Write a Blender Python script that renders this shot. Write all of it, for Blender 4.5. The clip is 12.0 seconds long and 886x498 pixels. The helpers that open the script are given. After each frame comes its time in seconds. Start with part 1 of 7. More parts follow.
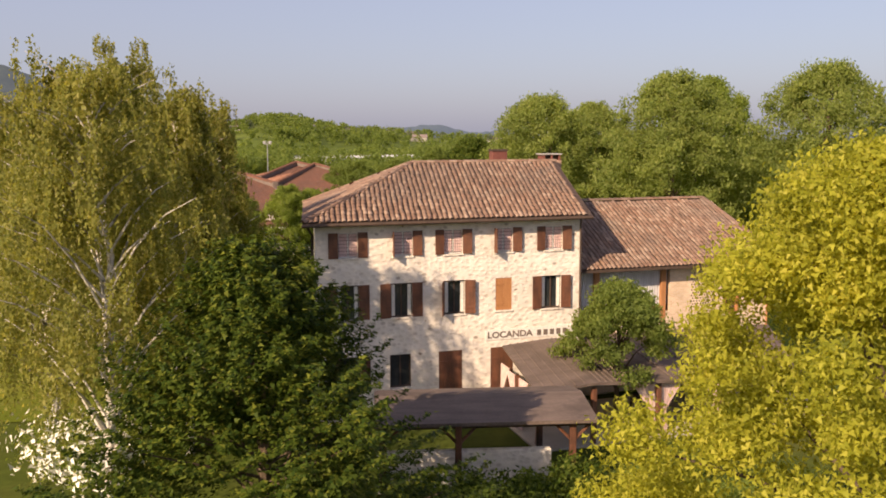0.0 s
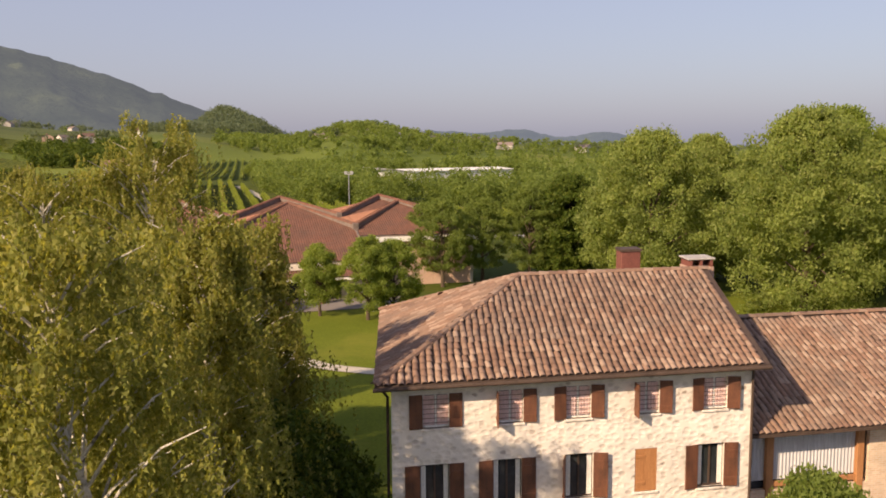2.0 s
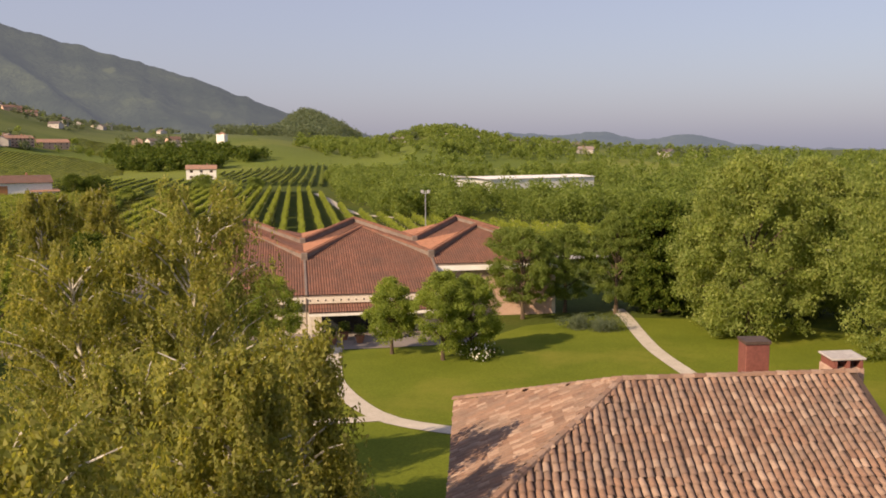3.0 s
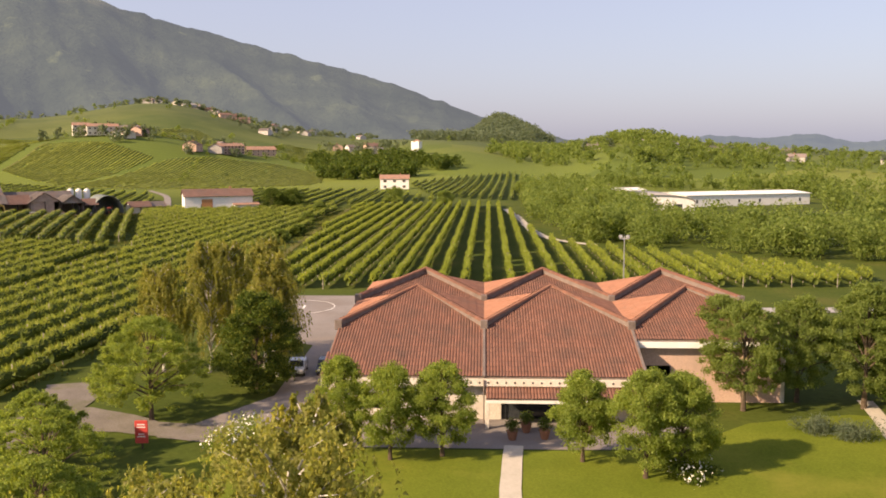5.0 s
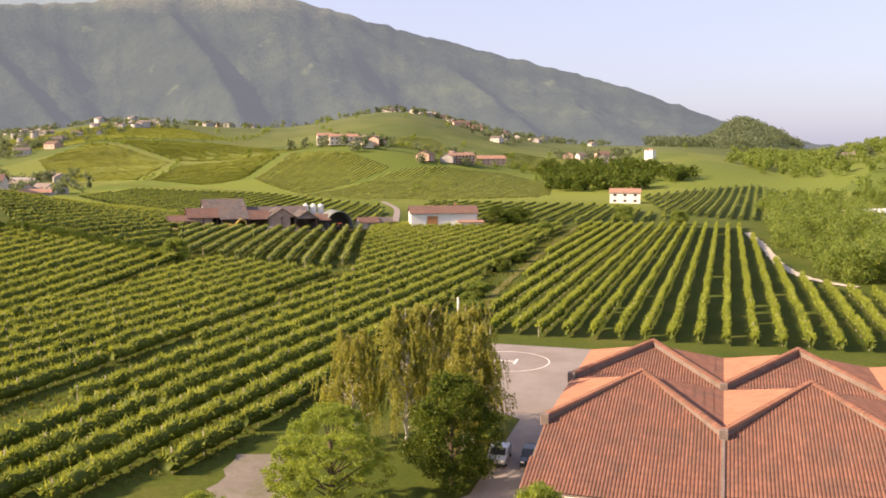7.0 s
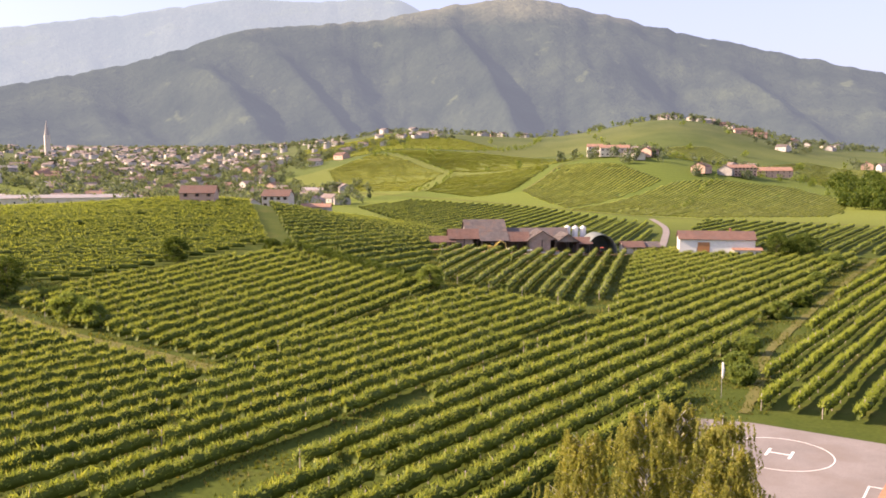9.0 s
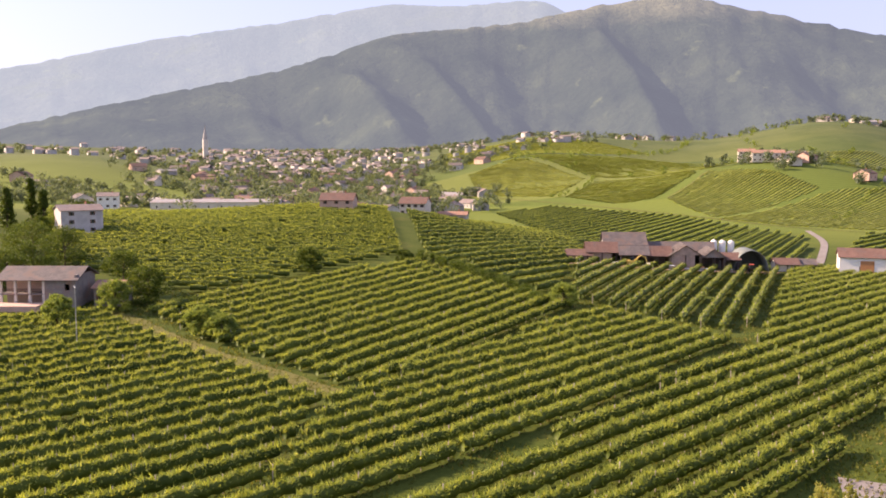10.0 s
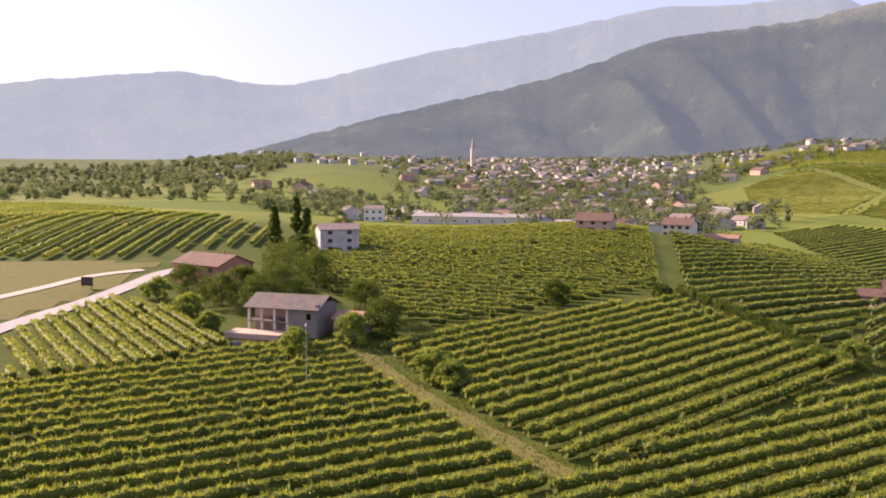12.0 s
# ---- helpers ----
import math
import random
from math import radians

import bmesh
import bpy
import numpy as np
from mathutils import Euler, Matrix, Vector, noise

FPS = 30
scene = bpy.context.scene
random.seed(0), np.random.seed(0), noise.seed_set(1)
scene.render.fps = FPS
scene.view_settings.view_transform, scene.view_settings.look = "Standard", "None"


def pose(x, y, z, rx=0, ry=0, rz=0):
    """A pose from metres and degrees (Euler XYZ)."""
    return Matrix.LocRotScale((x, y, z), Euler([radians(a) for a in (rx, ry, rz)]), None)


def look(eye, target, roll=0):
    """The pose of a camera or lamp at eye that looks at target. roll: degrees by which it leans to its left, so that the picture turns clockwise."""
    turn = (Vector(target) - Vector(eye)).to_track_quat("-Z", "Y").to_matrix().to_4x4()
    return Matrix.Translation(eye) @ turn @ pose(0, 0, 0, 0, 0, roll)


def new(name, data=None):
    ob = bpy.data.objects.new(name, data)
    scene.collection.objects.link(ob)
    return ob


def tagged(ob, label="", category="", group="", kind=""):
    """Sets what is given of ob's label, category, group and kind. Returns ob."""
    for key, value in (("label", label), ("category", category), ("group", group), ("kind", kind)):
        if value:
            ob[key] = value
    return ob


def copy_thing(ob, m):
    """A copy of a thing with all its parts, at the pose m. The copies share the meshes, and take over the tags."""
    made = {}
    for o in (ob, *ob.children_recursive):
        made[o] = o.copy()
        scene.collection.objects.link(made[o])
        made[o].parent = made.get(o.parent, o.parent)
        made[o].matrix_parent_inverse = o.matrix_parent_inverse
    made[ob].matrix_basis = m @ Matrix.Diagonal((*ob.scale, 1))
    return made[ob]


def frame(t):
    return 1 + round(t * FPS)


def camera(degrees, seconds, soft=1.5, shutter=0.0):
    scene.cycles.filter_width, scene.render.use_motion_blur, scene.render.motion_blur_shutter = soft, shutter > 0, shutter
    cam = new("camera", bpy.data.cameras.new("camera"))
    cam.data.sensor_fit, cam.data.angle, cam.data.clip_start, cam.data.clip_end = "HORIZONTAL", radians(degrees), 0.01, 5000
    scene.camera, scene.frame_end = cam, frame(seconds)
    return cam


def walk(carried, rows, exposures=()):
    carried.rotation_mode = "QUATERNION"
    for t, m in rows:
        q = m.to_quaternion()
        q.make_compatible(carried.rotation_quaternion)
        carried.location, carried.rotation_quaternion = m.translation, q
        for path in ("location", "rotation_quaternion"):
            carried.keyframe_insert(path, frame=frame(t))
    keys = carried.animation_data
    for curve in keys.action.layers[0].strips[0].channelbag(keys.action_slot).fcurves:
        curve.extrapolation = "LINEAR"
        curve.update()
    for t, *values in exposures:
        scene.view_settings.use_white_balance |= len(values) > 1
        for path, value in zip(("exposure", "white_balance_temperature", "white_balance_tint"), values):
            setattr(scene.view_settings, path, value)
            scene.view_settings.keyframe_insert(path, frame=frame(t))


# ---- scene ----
cam = camera(53.7, 12.0, soft=1.8)
PATH = [
    (0, (-0.07, 0.83, 12.27), (-0.040, 20.677, 9.811), -0.23),
    (0.5, (-0.38, 3.44, 13.11), (-0.547, 23.286, 10.670), -0.26),
    (1, (-0.68, 6.04, 14.03), (-1.241, 25.890, 11.618), -0.29),
    (1.5, (-0.97, 8.66, 15.04), (-2.118, 28.488, 12.651), -0.33),
    (2, (-1.29, 11.35, 16.12), (-3.168, 31.119, 13.758), -0.33),
    (2.5, (-1.66, 14.15, 17.25), (-4.382, 33.828, 14.919), -0.28),
    (3, (-2.15, 17.10, 18.42), (-5.780, 36.630, 16.106), -0.21),
    (3.5, (-2.78, 20.19, 19.60), (-7.383, 39.520, 17.294), -0.15),
    (4, (-3.57, 23.38, 20.77), (-9.196, 42.440, 18.479), -0.14),
    (4.5, (-4.53, 26.60, 21.94), (-11.211, 45.316, 19.667), -0.15),
    (5, (-5.62, 29.78, 23.12), (-13.391, 48.073, 20.868), -0.18),
    (5.5, (-6.80, 32.87, 24.31), (-15.690, 50.651, 22.092), -0.18),
    (6, (-8.05, 35.87, 25.53), (-18.069, 53.040, 23.335), -0.17),
    (6.5, (-9.36, 38.77, 26.76), (-20.495, 55.245, 24.593), -0.14),
    (7, (-10.72, 41.63, 28.02), (-22.958, 57.301, 25.869), -0.12),
    (7.5, (-12.16, 44.46, 29.29), (-25.471, 59.237, 27.169), -0.12),
    (8, (-13.74, 47.28, 30.58), (-28.111, 61.035, 28.498), -0.13),
    (8.5, (-15.51, 50.11, 31.90), (-30.947, 62.666, 29.856), -0.14),
    (9, (-17.57, 52.93, 33.24), (-34.001, 64.160, 31.233), -0.13),
    (9.5, (-20.00, 55.72, 34.60), (-37.298, 65.565, 32.619), -0.08),
    (10, (-22.87, 58.45, 35.97), (-40.890, 66.897, 34.012), -0.00),
    (10.5, (-26.23, 61.07, 37.34), (-44.838, 68.145, 35.407), 0.08),
    (11, (-30.11, 63.55, 38.68), (-49.189, 69.238, 36.782), 0.15),
    (11.5, (-34.51, 65.86, 39.99), (-53.967, 70.097, 38.117), 0.17),
    (12, (-39.44, 68.00, 41.24), (-59.167, 70.713, 39.407), 0.14),
]
walk(cam, [(t, look(eye, target, roll)) for t, eye, target, roll in PATH], exposures=[(0.0, 0.56, 6550, 17), (3.0, 0.52, 6600, 16), (5.0, 0.9, 6700, 16), (6.5, 1.13, 6650, 17), (8.5, 1.42, 6300, 22), (10.0, 1.26, 6200, 25), (12.0, 1.14, 6100, 29)])

# ---------------------------------------------------------------- sky and sun
SUN_TURN, SUN_HIGH = 141.0, 30.0          # degrees left of +y, degrees above the horizon
world = bpy.data.worlds.new("sky")
scene.world = world
world.use_nodes = True
sky = world.node_tree.nodes.new("ShaderNodeTexSky")
sky.sky_type, sky.sun_disc = "NISHITA", False
sky.sun_elevation, sky.sun_rotation = radians(SUN_HIGH), radians(-SUN_TURN)
sky.air_density, sky.dust_density, sky.ozone_density, sky.altitude = 1.1, 2.6, 2.0, 150
back = world.node_tree.nodes["Background"]
back.inputs["Strength"].default_value = 0.094
haze = world.node_tree.nodes.new("ShaderNodeMix")       # evening haze evens out the blue
haze.data_type = "RGBA"
haze.inputs[0].default_value = 0.55
haze.inputs[7].default_value = (3.75, 3.75, 4.75, 1)
world.node_tree.links.new(sky.outputs[0], haze.inputs[6])
world.node_tree.links.new(haze.outputs[2], back.inputs["Color"])
sun = new("sun", bpy.data.lights.new("sun", "SUN"))
sun.data.energy, sun.data.angle, sun.data.color = 5.3, radians(0.6), (1.0, 0.77, 0.5)
to_sun = Vector((-math.sin(radians(SUN_TURN)) * math.cos(radians(SUN_HIGH)), math.cos(radians(SUN_TURN)) * math.cos(radians(SUN_HIGH)), math.sin(radians(SUN_HIGH))))
sun.matrix_world = look((0, 0, 200), Vector((0, 0, 200)) - to_sun)


# ---------------------------------------------------------------- materials
def nodes_of(name):
    m = bpy.data.materials.new(name)
    m.use_nodes = True
    nt = m.node_tree
    return m, nt, nt.nodes["Principled BSDF"]


def ramp(nt, fac, stops):
    r = nt.nodes.new("ShaderNodeValToRGB")
    el = r.color_ramp.elements
    while len(el) < len(stops):
        el.new(0.5)
    for e, (p, c) in zip(el, stops):
        e.position, e.color = p, (*c, 1)
    nt.links.new(fac, r.inputs["Fac"])
    return r.outputs["Color"]


def noise_of(nt, scale, detail=4, rough=0.55, coord="Object", stretch=None):
    tc = nt.nodes.new("ShaderNodeTexCoord")
    src = tc.outputs[coord]
    if stretch:
        mp = nt.nodes.new("ShaderNodeMapping")
        mp.inputs["Scale"].default_value = stretch
        nt.links.new(src, mp.inputs["Vector"])
        src = mp.outputs["Vector"]
    n = nt.nodes.new("ShaderNodeTexNoise")
    n.inputs["Scale"].default_value, n.inputs["Detail"].default_value, n.inputs["Roughness"].default_value = scale, detail, rough
    nt.links.new(src, n.inputs["Vector"])
    return n.outputs["Fac"]


def mix(nt, a, b, fac, how="MIX"):
    m = nt.nodes.new("ShaderNodeMix")
    m.data_type, m.blend_type = "RGBA", how
    for sock, v in ((m.inputs[6], a), (m.inputs[7], b), (m.inputs[0], fac)):
        if hasattr(v, "is_linked"):
            nt.links.new(v, sock)
        elif isinstance(v, tuple):
            sock.default_value = (*v, 1)
        else:
            sock.default_value = v
    return m.outputs[2]


def bump(nt, bsdf, height, strength, distance):
    b = nt.nodes.new("ShaderNodeBump")
    b.inputs["Strength"].default_value, b.inputs["Distance"].default_value = strength, distance
    nt.links.new(height, b.inputs["Height"])
    nt.links.new(b.outputs[0], bsdf.inputs["Normal"])


def surface(name, low, high, scale=3.0, rough=0.85, fine=30.0, relief=0.0, metal=0.0, stain=None, stain_scale=0.4, stretch=None):
    """Two scales of noise between two colours, with an optional stain colour and relief."""
    m, nt, b = nodes_of(name)
    big, small = noise_of(nt, scale, 5, 0.6, stretch=stretch), noise_of(nt, fine, 3, 0.6, stretch=stretch)
    col = ramp(nt, big, [(0.3, low), (0.7, high)])
    grain = ramp(nt, small, [(0.25, (0.72, 0.72, 0.72)), (0.75, (1.18, 1.18, 1.18))])
    col = mix(nt, col, grain, 1.0, "MULTIPLY")
    if stain:
        mask = ramp(nt, noise_of(nt, stain_scale, 6, 0.7), [(0.5, (0, 0, 0)), (0.68, (1, 1, 1))])
        col = mix(nt, col, stain, mask)
    nt.links.new(col, b.inputs["Base Color"])
    b.inputs["Roughness"].default_value, b.inputs["Metallic"].default_value = rough, metal
    if rough >= 0.95:
        b.inputs["Specular IOR Level"].default_value = 0.12
    if relief:
        bump(nt, b, small, 0.6, relief)
    return m


def leaf_material(name, low, high, glow=0.35, rough=0.55, hue=None):
    """Leaves: colour by clump, light shining through from behind."""
    m, nt, b = nodes_of(name)
    geo = nt.nodes.new("ShaderNodeNewGeometry")
    col = ramp(nt, geo.outputs["Random Per Island"], [(0.0, low), (0.75, high), (1.0, hue or high)])
    patch = ramp(nt, noise_of(nt, 0.35, 3), [(0.3, (0.75, 0.78, 0.75)), (0.7, (1.15, 1.12, 1.0))])
    col = mix(nt, col, patch, 1.0, "MULTIPLY")
    nt.links.new(col, b.inputs["Base Color"])
    b.inputs["Roughness"].default_value = rough
    b.inputs["Specular IOR Level"].default_value = 0.15
    tr = nt.nodes.new("ShaderNodeBsdfTranslucent")
    nt.links.new(mix(nt, col, (1.25, 1.15, 0.55), 1.0, "MULTIPLY"), tr.inputs["Color"])
    ms = nt.nodes.new("ShaderNodeMixShader")
    ms.inputs[0].default_value = glow
    nt.links.new(b.outputs[0], ms.inputs[1])
    nt.links.new(tr.outputs[0], ms.inputs[2])
    nt.links.new(ms.outputs[0], nt.nodes["Material Output"].inputs["Surface"])
    return m


def tile_material(name, stops, lichen=(0.12, 0.11, 0.09)):
    """Clay tiles, each one fired a little differently, with lichen on some."""
    m, nt, b = nodes_of(name)
    geo, info = nt.nodes.new("ShaderNodeNewGeometry"), nt.nodes.new("ShaderNodeObjectInfo")
    add = nt.nodes.new("ShaderNodeMath")
    add.operation = "ADD"
    nt.links.new(geo.outputs["Random Per Island"], add.inputs[0])
    nt.links.new(info.outputs["Random"], add.inputs[1])
    fr = nt.nodes.new("ShaderNodeMath")
    fr.operation = "FRACT"
    nt.links.new(add.outputs[0], fr.inputs[0])
    col = ramp(nt, fr.outputs[0], stops)
    grime = ramp(nt, noise_of(nt, 0.55, 6, 0.65, "Object"), [(0.42, (0, 0, 0)), (0.72, (0.75, 0.75, 0.75))])
    col = mix(nt, col, lichen, grime)
    grain = ramp(nt, noise_of(nt, 14, 4), [(0.2, (0.75, 0.75, 0.75)), (0.8, (1.2, 1.2, 1.2))])
    nt.links.new(mix(nt, col, grain, 1.0, "MULTIPLY"), b.inputs["Base Color"])
    b.inputs["Roughness"].default_value = 0.9
    return m


M = {}
M["lawn"] = surface("lawn_grass", (0.095, 0.125, 0.01), (0.14, 0.165, 0.016), 0.12, 0.95, 6.0, 0.03, stain=(0.175, 0.175, 0.025), stain_scale=0.05)
M["gravel"] = surface("grey_asphalt", (0.2, 0.178, 0.165), (0.265, 0.237, 0.222), 0.15, 0.95, 12.0, 0.01, stain=(0.2, 0.17, 0.15), stain_scale=0.12)
M["drive_gravel"] = surface("brown_grey_gravel", (0.15, 0.132, 0.112), (0.21, 0.185, 0.16), 0.3, 0.95, 9.0, 0.01, stain=(0.12, 0.12, 0.06), stain_scale=0.25)
M["path"] = surface("pale_gravel", (0.42, 0.38, 0.31), (0.52, 0.47, 0.4), 0.8, 0.95, 25.0, 0.01)
M["dry_grass"] = surface("dry_grass", (0.11, 0.11, 0.03), (0.165, 0.148, 0.05), 0.2, 0.95, 5.0, 0.03, stain=(0.08, 0.095, 0.022), stain_scale=0.2)
M["road"] = surface("pale_asphalt", (0.3, 0.28, 0.27), (0.38, 0.36, 0.34), 0.1, 0.9, 8.0)
M["white"] = surface("white_paint", (0.72, 0.7, 0.66), (0.82, 0.8, 0.76), 0.8, 0.7, 20.0)
M["plaster"] = surface("pale_plaster", (0.6, 0.54, 0.46), (0.72, 0.66, 0.57), 0.5, 0.9, 8.0, stain=(0.5, 0.43, 0.36), stain_scale=0.25)
M["plaster_pink"] = surface("pink_plaster", (0.5, 0.33, 0.25), (0.6, 0.42, 0.33), 0.5, 0.9, 8.0, stain=(0.42, 0.3, 0.24), stain_scale=0.25)
M["plaster_grey"] = surface("grey_plaster", (0.34, 0.32, 0.3), (0.45, 0.42, 0.39), 0.5, 0.9, 8.0, stain=(0.28, 0.26, 0.25), stain_scale=0.3)
M["plaster_red"] = surface("brick_red_plaster", (0.4, 0.17, 0.11), (0.5, 0.23, 0.15), 0.5, 0.9, 8.0, stain=(0.33, 0.16, 0.12), stain_scale=0.3)
M["far_roof"] = surface("old_roof_tiles", (0.26, 0.14, 0.09), (0.38, 0.22, 0.15), 0.8, 0.9, 5.0, stain=(0.2, 0.14, 0.11), stain_scale=0.3)
M["grey_roof"] = surface("grey_sheet_roof", (0.22, 0.21, 0.21), (0.34, 0.32, 0.31), 0.6, 0.7, 4.0, stain=(0.28, 0.2, 0.16), stain_scale=0.3)
M["dark_gap"] = surface("dark_opening", (0.015, 0.013, 0.012), (0.03, 0.026, 0.024), 1.0, 0.9, 6.0)
# Town walls and roofs are lightened and greyed to carry distance haze.
M["town_wall"] = surface("weathered_hazed_plaster", (0.46, 0.42, 0.39), (0.6, 0.56, 0.52), 0.5, 0.9, 8.0, stain=(0.38, 0.35, 0.33), stain_scale=0.3)
M["town_roof"] = surface("brown_grey_tiles", (0.17, 0.13, 0.115), (0.27, 0.21, 0.185), 0.6, 0.9, 4.0, stain=(0.17, 0.15, 0.145), stain_scale=0.3)
M["shed_roof"] = surface("weathered_shed_roofing", (0.085, 0.072, 0.068), (0.15, 0.128, 0.122), 0.5, 0.85, 4.0, stain=(0.15, 0.095, 0.07), stain_scale=0.25)
M["rust_roof"] = surface("rusty_brown_tiles", (0.115, 0.062, 0.046), (0.185, 0.105, 0.08), 0.6, 0.9, 5.0, stain=(0.1, 0.07, 0.062), stain_scale=0.3)
M["old_wall"] = surface("old_grey_render", (0.18, 0.16, 0.15), (0.29, 0.26, 0.24), 0.35, 0.95, 5.0, stain=(0.3, 0.2, 0.16), stain_scale=0.25)
M["glass"] = surface("window_glass", (0.02, 0.024, 0.028), (0.05, 0.055, 0.06), 0.7, 0.12, 4.0)
M["shutter"] = surface("brown_shutter_wood", (0.075, 0.032, 0.02), (0.2, 0.08, 0.042), 1.1, 0.6, 18.0, stretch=(3, 3, 0.8), stain=(0.05, 0.024, 0.017), stain_scale=0.7)
M["wood_light"] = surface("orange_wood", (0.36, 0.16, 0.06), (0.46, 0.22, 0.09), 2.0, 0.6, 16.0, stretch=(6, 6, 0.6))
M["wood_dark"] = surface("dark_timber", (0.05, 0.032, 0.024), (0.09, 0.058, 0.042), 1.5, 0.8, 12.0)
M["bark"] = surface("tree_bark", (0.07, 0.05, 0.035), (0.13, 0.1, 0.07), 4.0, 0.95, 20.0, 0.02)
M["birch_bark"] = surface("white_birch_bark", (0.5, 0.46, 0.4), (0.66, 0.62, 0.56), 3.0, 0.85, 14.0, stain=(0.08, 0.07, 0.06), stain_scale=3.0)
M["lead"] = surface("grey_lead_flashing", (0.13, 0.1, 0.085), (0.21, 0.165, 0.14), 1.2, 0.7, 8.0)
M["iron"] = surface("galvanised_steel", (0.4, 0.4, 0.4), (0.52, 0.52, 0.52), 3.0, 0.45, 20.0, metal=0.8)
M["post"] = surface("grey_timber_post", (0.28, 0.24, 0.2), (0.4, 0.35, 0.3), 4.0, 0.9, 20.0)
M["coppi"] = tile_material("old_clay_tiles", [(0.0, (0.17, 0.1, 0.07)), (0.3, (0.26, 0.155, 0.105)), (0.6, (0.22, 0.14, 0.1)), (0.8, (0.3, 0.2, 0.145)), (1.0, (0.36, 0.255, 0.19))], (0.15, 0.12, 0.1))
M["red_tiles"] = tile_material("red_brown_tiles", [(0.0, (0.17, 0.075, 0.048)), (0.5, (0.195, 0.087, 0.056)), (1.0, (0.225, 0.103, 0.067))], (0.105, 0.062, 0.046))
# Roof clay lightened to orange for sun on the left slopes; pots reuse it.
M["sunlit_orange_tiles"] = tile_material("sunlit_orange_tiles", [(0.0, (0.29, 0.13, 0.075)), (0.5, (0.33, 0.15, 0.088)), (1.0, (0.37, 0.175, 0.105))], (0.27, 0.145, 0.09))
M["vine"] = leaf_material("vine_leaves", (0.17, 0.224, 0.043), (0.315, 0.365, 0.08), 0.52, hue=(0.42, 0.44, 0.125))
# Hedge leaves darkened to stand for the shade below the bright shoots.
M["vine_core_shaded"] = leaf_material("shade_dark_vine_leaves", (0.064, 0.094, 0.019), (0.124, 0.16, 0.034), 0.35)
M["leaf_birch"] = leaf_material("birch_leaves", (0.195, 0.22, 0.052), (0.33, 0.335, 0.098), 0.58, hue=(0.4, 0.38, 0.15))
M["leaf_dark"] = leaf_material("hornbeam_leaves", (0.045, 0.08, 0.012), (0.1, 0.14, 0.02), 0.42, hue=(0.16, 0.19, 0.04))
M["leaf_yellow"] = leaf_material("yellow_green_leaves", (0.3, 0.325, 0.038), (0.5, 0.5, 0.065), 0.58, hue=(0.58, 0.56, 0.11))
M["leaf_mid"] = leaf_material("garden_tree_leaves", (0.19, 0.265, 0.055), (0.29, 0.36, 0.085), 0.62, hue=(0.36, 0.42, 0.12))
M["leaf_wood"] = leaf_material("woodland_leaves", (0.14, 0.2, 0.048), (0.23, 0.295, 0.08), 0.6, hue=(0.29, 0.345, 0.11))
# Distance haze mixed into the leaf colour; the lavender shrubs reuse its grey-green.
M["leaf_far"] = leaf_material("haze_greyed_leaves", (0.115, 0.155, 0.105), (0.16, 0.2, 0.135), 0.5, hue=(0.19, 0.225, 0.15))
M["vine_hill"] = leaf_material("sunlit_hill_vines", (0.27, 0.31, 0.054), (0.33, 0.365, 0.068), 0.5)
M["vine_pale"] = leaf_material("young_vine_leaves", (0.26, 0.32, 0.055), (0.33, 0.38, 0.075), 0.55)
M["leaf_poplar"] = leaf_material("pale_poplar_leaves", (0.2, 0.265, 0.07), (0.3, 0.36, 0.11), 0.6, hue=(0.37, 0.41, 0.15))
M["leaf_hornbeam"] = leaf_material("deep_green_hornbeam_leaves", (0.03, 0.06, 0.009), (0.1, 0.14, 0.02), 0.4, hue=(0.2, 0.225, 0.035))
M["grass_blade"] = leaf_material("rough_grass_blades", (0.075, 0.105, 0.02), (0.14, 0.155, 0.035), 0.4, hue=(0.2, 0.17, 0.065))
M["petal"] = surface("white_petals", (0.78, 0.76, 0.68), (0.85, 0.83, 0.76), 4, 0.8)


